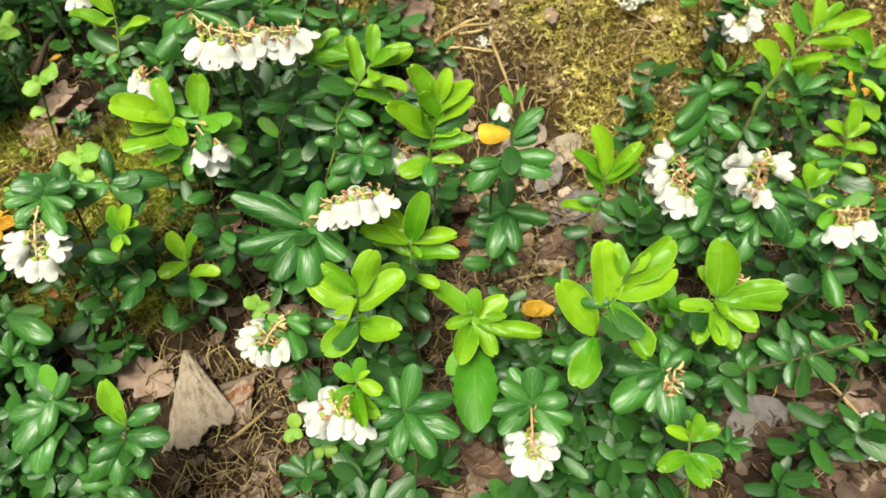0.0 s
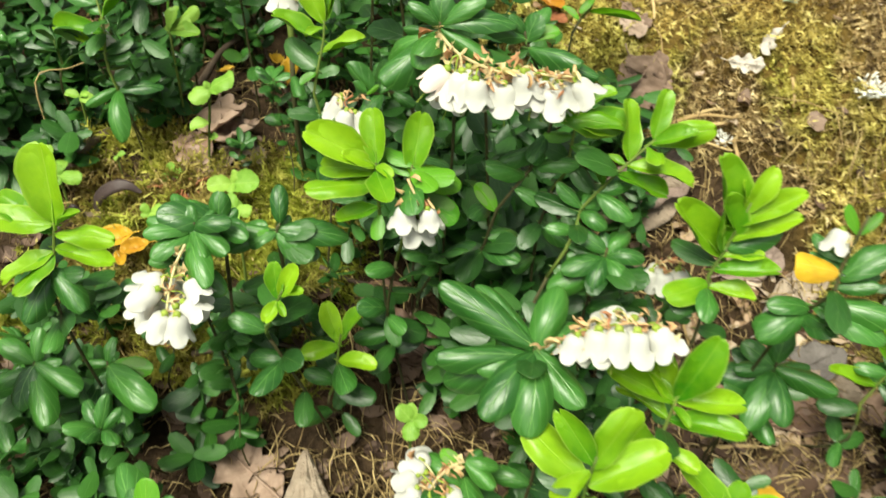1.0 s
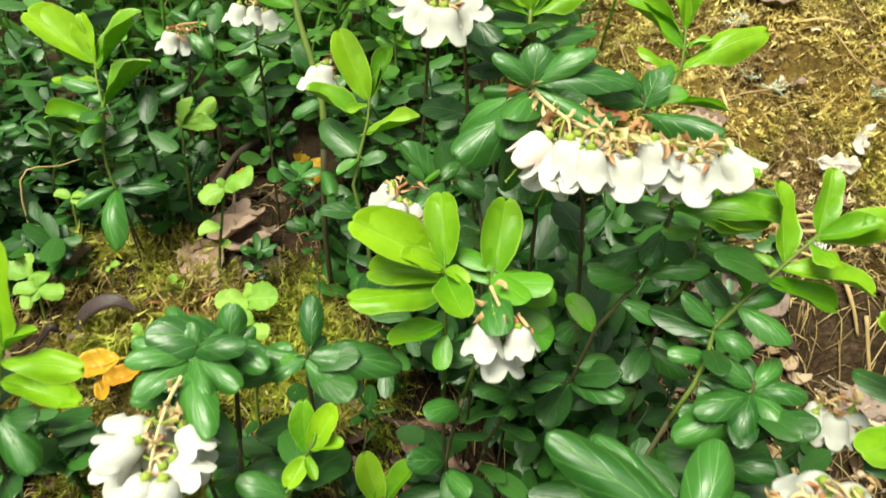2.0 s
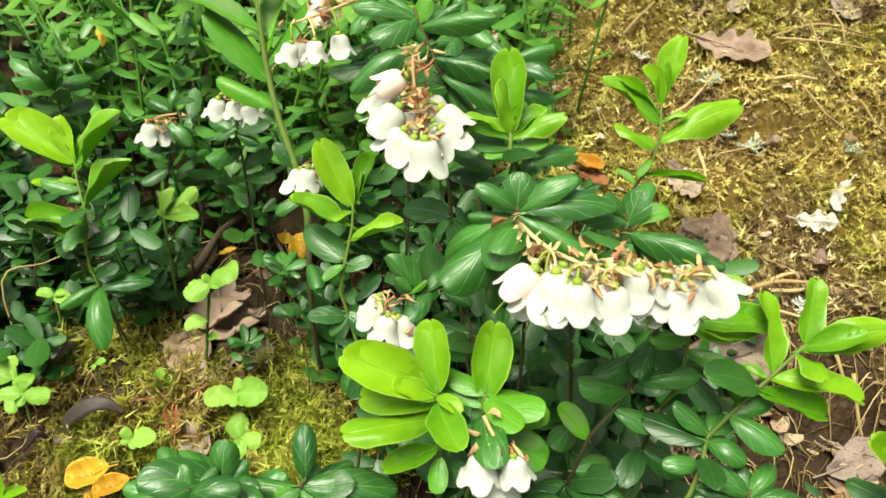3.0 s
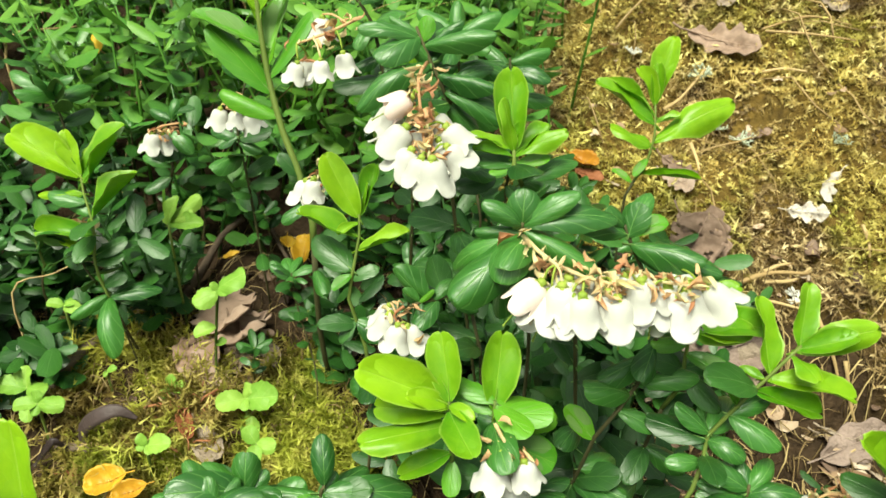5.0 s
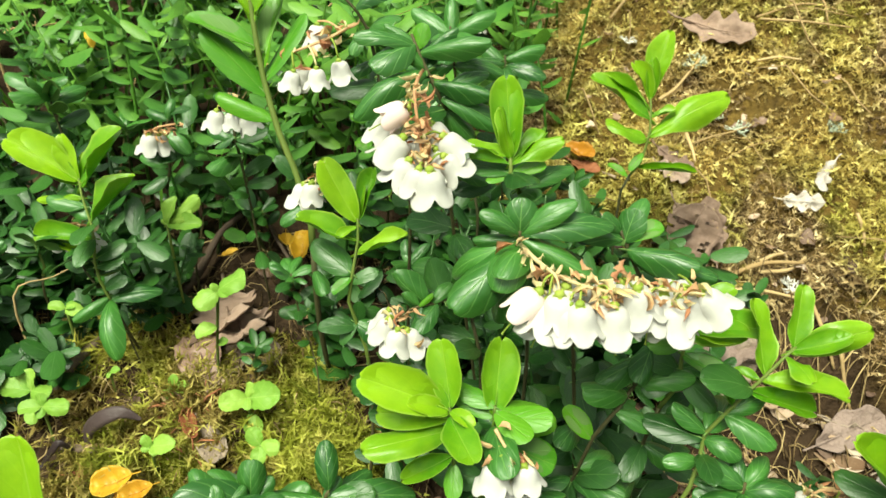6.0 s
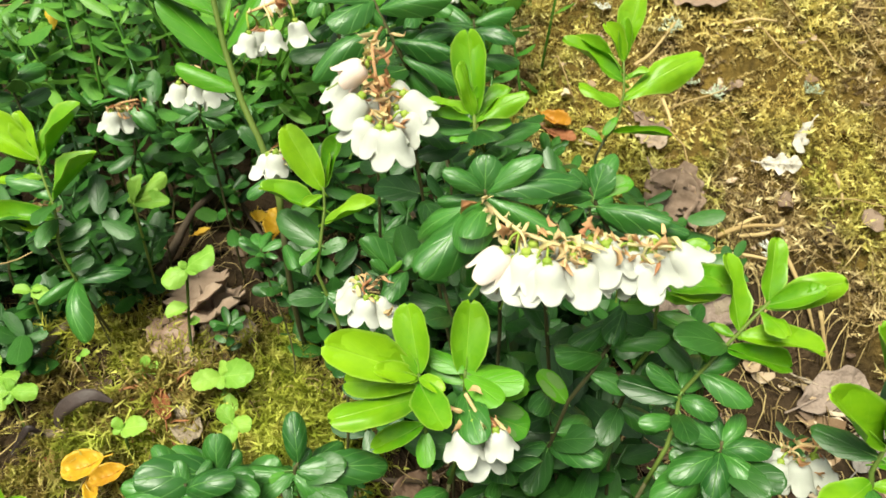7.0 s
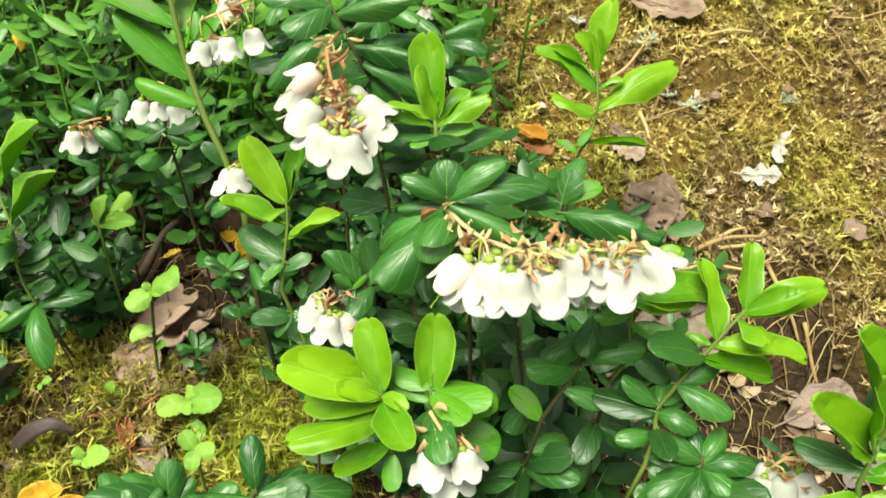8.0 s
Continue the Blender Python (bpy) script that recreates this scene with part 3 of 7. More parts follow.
# ---------------------------------------------------------------- ground
def ground_material():
    m = Nodes("forest_soil")
    cover = m.add("Attribute")
    cover.attribute_name = "moss"
    big, fine = m.noise(60.0, 5.0), m.noise(420.0, 5.0)
    soil = m.ramp(m.math("ADD", m.math("MULTIPLY", big, 0.6), m.math("MULTIPLY", fine, 0.4)), (0.3, (0.016, 0.011, 0.007)), (0.55, (0.050, 0.032, 0.018)), (0.75, (0.130, 0.085, 0.048)))
    moss = m.ramp(m.math("ADD", m.math("MULTIPLY", big, 0.5), m.math("MULTIPLY", fine, 0.5)), (0.3, (0.055, 0.036, 0.011)), (0.55, (0.135, 0.088, 0.022)), (0.75, (0.250, 0.170, 0.044)))
    wild = m.add("Attribute")
    wild.attribute_name = "wild"
    patches = m.ramp(m.math("ADD", m.math("MULTIPLY", m.noise(1.3, 6.0), 0.6), m.math("MULTIPLY", m.noise(7.0, 5.0), 0.4)), (0.46, (0, 0, 0)), (0.58, (0.8, 0.8, 0.8)))
    green = m.ramp(fine, (0.3, (0.020, 0.035, 0.008)), (0.7, (0.090, 0.120, 0.025)))
    far = m.mix(patches, soil, m.mix(m.ramp(m.noise(2.6, 5.0), (0.45, (0, 0, 0)), (0.6, (1, 1, 1))), moss, green))
    m.base(m.mix(cover.outputs["Fac"], m.mix(wild.outputs["Fac"], soil, far), moss), 0.9, 0.1)
    m.bump(m.math("ADD", big, fine), 0.8, 0.003)
    return m.mat


M_SOIL = ground_material()


def build_ground():
    """One sheet: fine where the thicket stands, coarser and coarser out to the horizon."""
    near = [-0.91 + 0.020 * k for k in range(28)] + [-0.35 + 0.004 * k for k in range(175)] + [0.35 + 0.020 * k for k in range(28)]
    outer = [0.95, 1.1, 1.4, 2.0, 3.2, 6.0, 12.0, 30.0, 90.0, 300.0]
    xs = [-v for v in reversed(outer)] + near + outer
    ys = [-v for v in reversed(outer)] + [v + 0.3 for v in near] + [v + 0.3 for v in outer]
    verts = [(x, y, land(x, y)) for y in ys for x in xs]
    w = len(xs)
    faces = [(j * w + i, j * w + i + 1, (j + 1) * w + i + 1, (j + 1) * w + i) for j in range(len(ys) - 1) for i in range(w - 1)]
    ob = mesh_object("ground", verts, faces, M_SOIL)
    layer = ob.data.attributes.new("moss", "FLOAT", "POINT")
    layer.data.foreach_set("value", [max(mossy(x, y), 0.25 * feathery(x, y)) for x, y, z in verts])
    layer = ob.data.attributes.new("wild", "FLOAT", "POINT")
    layer.data.foreach_set("value", [smooth(0.55, 1.0, math.hypot(x, y - 0.3)) for x, y, z in verts])
    return tagged(ob, "dark forest soil rising into a mossy bank", "ground", kind="structure")


def feathery(x, y):
    """How far the yellow-green feather moss covers the ground in the left hollow."""
    if not -0.40 < x < -0.08:
        return 0.0
    patches = smooth(-0.25, 0.25, noise.noise((x * 42, y * 42, 9.0)))
    return smooth(-0.242, -0.222, x) * smooth(0.095, 0.13, -x) * smooth(0.19, 0.215, y) * smooth(-0.305, -0.275, -y) * (0.06 + 0.94 * patches)


build_ground()


def normal_of(x, y):
    e = 0.004
    return Vector((land(x - e, y) - land(x + e, y), land(x, y - e) - land(x, y + e), 2 * e)).normalized()


# ---------------------------------------------------------------- moss, as one mass of small shoots
def moss_mass(name, label, material, spots, length, width, leaflets, flat, rnd):
    """Creeping moss shoots, each a bent stem set all round with small pointed leaves."""
    seeds = np.random.RandomState(rnd.randrange(10 ** 6))
    n = len(spots)
    foot = np.array([(x, y, land(x, y) - 0.001) for x, y in spots])
    up = np.array([normal_of(x, y) for x, y in spots])
    tall = np.array([0.65 + 0.7 * smooth(-0.4, 0.4, noise.noise((x * 70, y * 70, 2.7))) for x, y in spots])

    def unit(v):
        return v / np.maximum(np.linalg.norm(v, axis=-1, keepdims=True), 1e-9)

    side = unit(np.cross(up, seeds.normal(size=(n, 3))))
    start = unit(up * seeds.uniform(0.35, 1.1, (n, 1)) + side * flat)
    bend = unit(np.cross(up, seeds.normal(size=(n, 3)))) * 0.45 - up * seeds.uniform(0.0, 0.5, (n, 1))
    reach = (length * seeds.uniform(0.6, 1.35, n) * tall)[:, None]

    def along(t):
        return foot + reach * (t * start + t * t * bend)

    tone = np.clip(seeds.uniform(0, 1.15, n) ** 1.3, 0, 1)
    pieces, shades = [], []
    q = unit(np.cross(start, up + 0.01)) * width * 0.3
    mid, tip = along(0.5), along(1.0)
    for a, b, c in ((foot - q, foot + q, mid), (mid - q, mid + q, tip)):
        pieces.append(np.stack((a, b, c), 1))
        shades.append(np.repeat(tone[:, None] * 0.5, 3, 1))
    across = unit(np.cross(start, seeds.normal(size=(n, 3))))
    other = np.cross(start, across)
    for k in range(leaflets):
        t = 0.12 + 0.88 * (k + seeds.uniform(0, 1, (n, 1))) / leaflets
        p = along(t)
        way = unit(start + 2 * t * bend)
        angle = 2.4 * k + seeds.uniform(-0.6, 0.6, (n, 1))
        out = np.cos(angle) * across + np.sin(angle) * other
        leaf = unit(out + way * seeds.uniform(0.3, 1.0, (n, 1))) * reach * seeds.uniform(0.20, 0.42, (n, 1)) * (1.15 - 0.5 * t)
        w = unit(np.cross(leaf, way)) * width * seeds.uniform(0.35, 0.65, (n, 1))
        pieces.append(np.stack((p - w, p + w, p + leaf), 1))
        shade = tone[:, None] * 0.6 + 0.4 * t
        shades.append(np.concatenate((shade - 0.08, shade - 0.08, shade + 0.08), 1))
    verts = np.concatenate(pieces).reshape(-1, 3)
    count = len(verts)
    me = bpy.data.meshes.new(name)
    me.vertices.add(count)
    me.vertices.foreach_set("co", verts.ravel())
    me.loops.add(count)
    me.loops.foreach_set("vertex_index", np.arange(count, dtype=np.int32))
    me.polygons.add(count // 3)
    me.polygons.foreach_set("loop_start", np.arange(0, count, 3, dtype=np.int32))
    me.update(calc_edges=True)
    me.attributes.new("tone", "FLOAT", "POINT").data.foreach_set("value", np.concatenate(shades).ravel())
    me.materials.append(material)
    return tagged(new(name, me), label, "moss", kind="stuff")


def scatter(count, box, keep, rnd):
    x0, x1, y0, y1 = box
    out = []
    while len(out) < count:
        x, y = rnd.uniform(x0, x1), rnd.uniform(y0, y1)
        if rnd.random() < keep(x, y):
            out.append((x, y))
    return out


def bank_keep(x, y):
    tufts = smooth(-0.35, 0.25, noise.noise((x * 55, y * 55, 1.3)))
    return mossy(x, y) * (0.60 + 0.40 * tufts) * (1 - 0.985 * smooth(0.24, 0.34, math.hypot(x - 0.10, y - 0.42) + 0.08 * noise.noise((x * 9, y * 9, 6.0))))


moss_rnd = random.Random(5)
moss_mass("bank_moss", "golden brown and olive moss covering the bank", M_MOSS, scatter(46000, (-0.15, 0.40, 0.28, 0.70), bank_keep, moss_rnd), 0.0088, 0.00095, 12, 0.8, moss_rnd)
moss_mass("feather_moss", "yellow-green feathery moss between herbs", M_FEATHER, scatter(3400, (-0.36, -0.08, 0.20, 0.36), feathery, moss_rnd), 0.0110, 0.00080, 20, 0.7, moss_rnd)


# ---------------------------------------------------------------- dry litter, as one mass of strands
def litter_keep(x, y):
    hollow = smooth(-0.12, -0.085, x) if y < 0.2 else smooth(-0.10, -0.05, x)
    shaded = 1 - 0.75 * smooth(0.08, 0.12, x) * smooth(-0.23, -0.21, -y)
    shaded *= 1 - 0.6 * smooth(-0.02, 0.02, x) * smooth(0.24, 0.27, y)
    shaded *= 1 - 0.6 * smooth(-0.02, 0.02, x) * smooth(-0.22, -0.19, -y)
    return max(0.30, hollow) * shaded * (1 - 0.85 * mossy(x, y)) * (1 - 0.6 * feathery(x, y)) * (1 - 0.9 * hollow_under_lip(x, y))


def litter_mass(name, label, count, box, keep, lengths, radius, curl, material, rnd):
    verts, faces = [], []
    for x, y in scatter(count, box, keep, rnd):
        a, length = rnd.uniform(0, 6.28), rnd.uniform(*lengths)
        turn, lift = rnd.uniform(-curl, curl), rnd.uniform(0.0, 0.006)
        steps, p, line = 3, Vector((x, y, 0)), []
        for k in range(steps + 1):
            arch = math.sin(math.pi * k / steps)
            line.append(Vector((p.x, p.y, bed(p.x, p.y) + 0.0006 + lift * arch + 0.002 * rnd.random())))
            a += turn / steps
            p = p + Vector((math.cos(a), math.sin(a), 0)) * length / steps
        r = radius * rnd.uniform(0.6, 1.5)
        v, f = tube_data(line, [r * (1 - 0.5 * abs(k / steps - 0.4)) for k in range(steps + 1)], 3)
        s = len(verts)
        verts += v
        faces += [tuple(s + q for q in one) for one in f]
    ob = mesh_object(name, verts, faces, material)
    return tagged(ob, label, "litter", kind="stuff")


litter_rnd = random.Random(8)
litter_mass("dry_litter", "tangle of dry brown stalks, needles and moss stems", 9500, (-0.26, 0.24, 0.05, 0.36), litter_keep, (0.005, 0.017), 0.00022, 1.7, M_LITTER, litter_rnd)
litter_mass("dry_curls", "nest of curly reddish brown dry stalks", 90, (0.018, 0.044, 0.226, 0.248), lambda x, y: 1.0, (0.006, 0.014), 0.0003, 6.0, M_BRACT, litter_rnd)
litter_mass("bank_stalks", "curly brown moss stems and roots at the lip of the bank", 340, (-0.03, 0.15, 0.292, 0.348), lambda x, y: 1 - hollow_under_lip(x, y), (0.004, 0.011), 0.00024, 2.6, M_LITTER, litter_rnd)
litter_mass("bank_needles", "dry needles and stalks on the moss", 150, (-0.10, 0.30, 0.33, 0.60), lambda x, y: mossy(x, y), (0.015, 0.04), 0.0004, 0.7, M_DRY, litter_rnd)


def crumb_mass(name, label, count, box, keep, rnd, sizes=(0.004, 0.011), material=M_CRUMBS):
    """Broken bits of dead leaves lying over one another."""
    verts, faces = [], []
    for x, y in scatter(count, box, keep, rnd):
        long = rnd.uniform(*sizes)
        wide = long * rnd.uniform(0.45, 0.85)
        turn = pose(x, y, bed(x, y) + rnd.uniform(0.0008, 0.003), rnd.uniform(-24, 24), rnd.uniform(-24, 24), rnd.uniform(0, 360))
        curl, fold, s = rnd.uniform(-0.25, 0.3), rnd.uniform(-0.4, 0.4), len(verts)
        for drop in (0.0, 0.00025):
            for i in range(5):
                half = wide * 0.5 * (1 - (abs(i - 2) / 2.6) ** 2) * rnd.uniform(0.75, 1.2)
                for v in (-1, 0, 1):
                    px, py = long * (i / 4 - 0.5), half * v
                    verts.append(turn @ Vector((px, py, curl * px * px / long * 4 + fold * abs(py) - drop + rnd.uniform(-0.0003, 0.0003))))
        for i in range(4):
            for j in range(2):
                a = s + i * 3 + j
                faces.append((a, a + 3, a + 4, a + 1))
                faces.append((a + 15, a + 16, a + 19, a + 18))
    ob = mesh_object(name, verts, faces, material)
    return tagged(ob, label, "litter", kind="stuff")


crumb_mass("leaf_litter", "broken brown dead leaves covering the soil", 1500, (-0.30, 0.26, 0.04, 0.36), litter_keep, litter_rnd)
litter_mass("rusty_stalks", "tuft of rust-red dry stalks in the moss", 34, (-0.186, -0.170, 0.246, 0.262), lambda x, y: 1.0, (0.006, 0.017), 0.0004, 1.5, M_DEAD_RED, litter_rnd)
# Wet leaf bits, strewn this dark to put the shade there into the colour.
crumb_mass("dark_litter", "wet dark brown leaf bits that also stand in for shade under the shoots", 850, (-0.03, 0.24, 0.08, 0.24), lambda x, y: 1.0, litter_rnd, (0.006, 0.015))
crumb_mass("pale_crumbs", "bleached beige leaf scraps strewn over the litter strip", 110, (0.0, 0.085, 0.235, 0.318), lambda x, y: smooth(-0.2, 0.3, noise.noise((x * 40, y * 40, 9.0))), litter_rnd, (0.004, 0.012), M_BANK_CRUMBS)
crumb_mass("bank_crumbs", "brown and pale leaf crumbs caught in the moss", 420, (-0.08, 0.36, 0.32, 0.66), lambda x, y: mossy(x, y) * smooth(-0.2, 0.3, noise.noise((x * 30, y * 30, 4.0))), litter_rnd, (0.002, 0.006), M_BANK_CRUMBS)


# ---------------------------------------------------------------- dead leaves
def dead_leaf_mesh(name, material, lobes, depth, slim, curl, fold, seed, eaten=False):
    """A dry leaf, 1 long: lobed outline, curled edges, folded along the midrib, crumpled, with a stalk."""
    rnd = random.Random(seed)
    nu, nv = 26, 12
    verts, faces = [], []
    for layer in (0.0, -0.012):
        for i in range(nu + 1):
            u = i / nu
            half = slim * (u ** 0.7 * (1 - u) ** 0.55) * 1.9
            half *= 1 - depth * (0.5 + 0.5 * math.cos(2 * math.pi * lobes * u)) * min(1, u * 4)
            half = max(half, 0.012)
            for j in range(nv + 1):
                v = -1 + 2 * j / nv
                y = half * v * (1 + 0.06 * noise.noise((u * 9, v * 2, seed)))
                z = fold * abs(y) + curl * (u - 0.45) ** 2 + curl * 0.8 * y * y * 3
                z += 0.10 * noise.noise((u * 4, y * 5, seed + 3.3)) + 0.03 * noise.noise((u * 14, y * 14, seed))
                z += 0.012 * math.cos(u * 40 - abs(v) * 5)
                verts.append((u, y, z + layer))
    w, n = nv + 1, (nu + 1) * (nv + 1)
    for i in range(nu):
        for j in range(nv):
            a = i * w + j
            if eaten and noise.noise((i * 0.42, j * 0.42, seed)) > 0.24:
                continue
            faces.append((a, a + w, a + w + 1, a + 1))
            faces.append((n + a, n + a + 1, n + a + w + 1, n + a + w))
    ring = [j for j in range(w)] + [i * w + nv for i in range(1, nu + 1)] + [nu * w + j for j in range(nv - 1, -1, -1)] + [i * w for i in range(nu - 1, 0, -1)]
    faces += [(a, b, n + b, n + a) for a, b in zip(ring, ring[1:] + ring[:1])]
    z0 = curl * 0.2
    v, f = tube_data([(-0.22, 0.03, z0 + 0.05), (-0.1, 0.01, z0), (0.05, 0, z0), (0.5, 0, 0.02), (0.95, 0, curl * 0.25)], [0.018, 0.016, 0.016, 0.010, 0.004], 5)
    s = len(verts)
    verts += v
    faces += [tuple(s + q for q in one) for one in f]
    me = bpy.data.meshes.new(name)
    me.from_pydata([tuple(p) for p in verts], [], faces)
    me.materials.append(material)
    me.polygons.foreach_set("use_smooth", [True] * len(faces))
    return me


DEAD = {
    "oak": [dead_leaf_mesh("oak_leaf", M_DEAD, 4, 0.42, 0.36, 0.35, 0.1, s) for s in (1, 2)],
    "brown": [dead_leaf_mesh("brown_leaf", M_DEAD_DARK, 0, 0.0, 0.36, 0.30, 0.15, s) for s in (3, 4, 5)],
    "pale": [dead_leaf_mesh("pale_leaf", M_DEAD_PALE, 0, 0.0, 0.40, 0.45, -0.2, s) for s in (6, 7)],
    "rusty": [dead_leaf_mesh("rusty_leaf", M_DEAD_RED, 0, 0.0, 0.30, 0.5, 0.2, s) for s in (8, 9)],
    "cream": [dead_leaf_mesh("cream_leaf", M_CREAM, 3, 0.5, 0.34, 0.5, -0.3, s) for s in (10,)],
    "grey": [dead_leaf_mesh("grey_flake", M_STONE, 1, 0.2, 0.42, 0.15, 0.05, s) for s in (12, 13)],
    "flat": [dead_leaf_mesh("flat_leaf", M_DEAD_FLAT, 3, 0.22, 0.44, 0.22, 0.08, s) for s in (21, 22)],
    "eaten": [dead_leaf_mesh("eaten_leaf", M_DEAD, 2, 0.2, 0.42, 0.4, 0.1, s, True) for s in (16,)],
    "yellow": [dead_leaf_mesh("yellow_leaf", M_YELLOW, 0, 0.0, 0.34, 0.8, 0.5, s) for s in (14,)],
}
DEAD_LABEL = {"oak": "brown lobed dead oak leaf lying on the moss", "brown": "brown crumpled dead leaf on the ground", "pale": "bleached beige dead leaf, curled and wrinkled",
              "rusty": "rust-coloured dry leaf in the litter", "cream": "cream-white bleached leaf scrap on the moss", "grey": "grey flat flake of bark on the ground",
              "flat": "broad pinkish beige dead leaf lying flat",
              "eaten": "brown dead leaf riddled with holes on the bank",
              "yellow": "bright yellow fallen leaf"}


def dead_leaf(sort, x, y, lift, azimuth, length, pitch=0.0, roll=0.0, wide=1.0):
    """A dead leaf with its base at x, y, lifted in millimetres over the ground, length in millimetres."""
    me = rng.choice(DEAD[sort])
    ob = placed("dead_leaf", me)
    up = normal_of(x, y)
    ob.matrix_basis = leaf_pose((x, y, bed(x, y) + lift * 0.001), azimuth, pitch + slope_along(x, y, azimuth), length * 0.001, length * 0.001 * wide, up, roll)
    return tagged(ob, DEAD_LABEL[sort], "dead leaf", "fallen leaves")


def folded_leaf(apex, left, right, bulge, material, parent=None, label=""):
    """A dry leaf rolled into a tent: from its apex down to the two ends of its lower edge, bulging and wrinkled."""
    apex, left, right = Vector(apex), Vector(left), Vector(right)
    out = (left - apex).cross(right - apex).normalized()
    if out.y > 0:
        out = -out
    nu, nv, verts, faces = 46, 36, [], []
    for drop in (0.0, 0.0005):
        for i in range(nu + 1):
            u = 0.06 + 0.94 * i / nu
            for j in range(nv + 1):
                v = j / nv
                p = apex.lerp(left.lerp(right, v), u)
                z = bulge * math.sin(math.pi * v) ** 0.7 * u ** 0.6 + 0.0022 * noise.noise((p.x * 130, p.y * 130, p.z * 130)) + 0.0011 * noise.noise((p.x * 420, p.y * 420, p.z * 420)) - 0.0010 * (1 - abs(noise.noise((p.x * 240, p.y * 240, p.z * 240 + 7)))) ** 6
                z += 0.0016 * noise.noise((v * 8.0, u * 1.6, bulge * 700)) * u + 0.0007 * noise.noise((v * 24.0, u * 3.0, bulge * 500))
                sag = 0.12 * math.sin(math.pi * v) * u ** 4 + (0.10 * noise.noise((v * 6, 1.0, bulge * 900)) + 0.05 * noise.noise((v * 19, 2.0, bulge * 900))) * u ** 3
                verts.append(p + (left.lerp(right, v) - apex) * sag + out * (z - drop))
    w, n = nv + 1, (nu + 1) * (nv + 1)
    for i in range(nu):
        for j in range(nv):
            a = i * w + j
            faces += [(a, a + 1, a + w + 1, a + w), (n + a, n + a + w, n + a + w + 1, n + a + 1)]
    ring = [j for j in range(w)] + [i * w + nv for i in range(1, nu + 1)] + [nu * w + j for j in range(nv - 1, -1, -1)] + [i * w for i in range(nu - 1, 0, -1)]
    faces += [(a, n + a, n + b, b) for a, b in zip(ring, ring[1:] + ring[:1])]
    ob = mesh_object("dead_leaf" if parent is None else "fold", verts, faces, material, parent, label if parent is not None else "")
    return ob if parent is not None else tagged(ob, label, "dead leaf", "fallen leaves")


def slope_along(x, y, azimuth):
    a = radians(azimuth)
    e = 0.012
    return math.degrees(math.atan2(land(x + e * math.cos(a), y + e * math.sin(a)) - land(x, y), e))


# ---------------------------------------------------------------- small herbs
def herb(x, y, height, leaves, label="small herb seedling with round pale green leaves", lean=(0, 0)):
    """A seedling: a thin stem with round toothed leaves, rows of (height 0 to 1, azimuth, elevation, mm long, mm wide)."""
    z = land(x, y)
    foot = (x - lean[0], y - lean[1], land(x - lean[0], y - lean[1]) - 0.002)
    thing = root_at("herb_seedling", foot, label, "herb", "herb seedlings")
    line = bent([(0, 0, 0), (lean[0] * 0.4, lean[1] * 0.4, height * 0.5), (lean[0], lean[1], height + z - foot[2])], 6)
    v, f = tube_data(line, 0.0005, 5)
    mesh_object("stem", v, f, M_STEM_YOUNG, thing)
    for u, azimuth, elevation, length, width in leaves:
        k = min(len(line) - 1, int(u * (len(line) - 1) + 0.5))
        placed("leaf", rng.choice(LEAVES["herb"]), thing, "", leaf_pose(line[k], azimuth, elevation, length * 0.00090, width * 0.00090, (0, -0.5, 0.75), rng.uniform(-10, 10)))
    return thing


# ---------------------------------------------------------------- twigs, straws, grass, lichen
def twig(points, radius, label, material, name="twig", bark=True):
    """A dry twig that lies on the ground along points x, y with a height above it in millimetres."""
    line = bent([(x, y, bed(x, y) + radius + h * 0.001) for x, y, h in points], 10)
    radii = [radius * (1 - 0.45 * k / (len(line) - 1)) * (1 + 0.25 * noise.noise((k * 0.9, radius * 900, 1.0)) * bark) for k in range(len(line))]
    v, f = tube_data(line, radii, 8)
    return tagged(mesh_object(name, v, f, material), label, "twig" if material is M_BARK else "straw", "twigs and straws")


def grass_blade(x, y, azimuth, length, bow, width, material, label):
    """A narrow arching blade, keeled, that grows from the ground."""
    a = radians(azimuth)
    out, side = Vector((math.cos(a), math.sin(a), 0)), Vector((-math.sin(a), math.cos(a), 0))
    verts, faces = [], []
    n = 12
    foot = Vector((x, y, land(x, y) - 0.002))
    for k in range(n + 1):
        u = k / n
        p = foot + out * length * bow * u ** 1.6 + Vector((0, 0, length * (1 - bow * 0.55 * u) * u))
        w = width * (1 - u ** 2.2) * 0.5 + 0.0001
        verts += [p - side * w, p - Vector((0, 0, w * 0.5)), p + side * w]
    for k in range(n):
        s = 3 * k
        faces += [(s, s + 1, s + 4, s + 3), (s + 1, s + 2, s + 5, s + 4)]
    ob = mesh_object("grass_blade", verts, faces, material)
    ob.data.uv_layers.new(name="UVMap")
    return tagged(ob, label, "grass", "grass blades")


def stalk(points, radius, label, material):
    """A thin dry stalk that rises from the ground through points."""
    first = Vector(points[0])
    line = bent([(first.x, first.y, land(first.x, first.y) - 0.002), *points], 12)
    v, f = tube_data(line, [radius * (1 - 0.6 * k / (len(line) - 1)) for k in range(len(line))], 6)
    return tagged(mesh_object("dry_stalk", v, f, material), label, "grass", "grass blades")


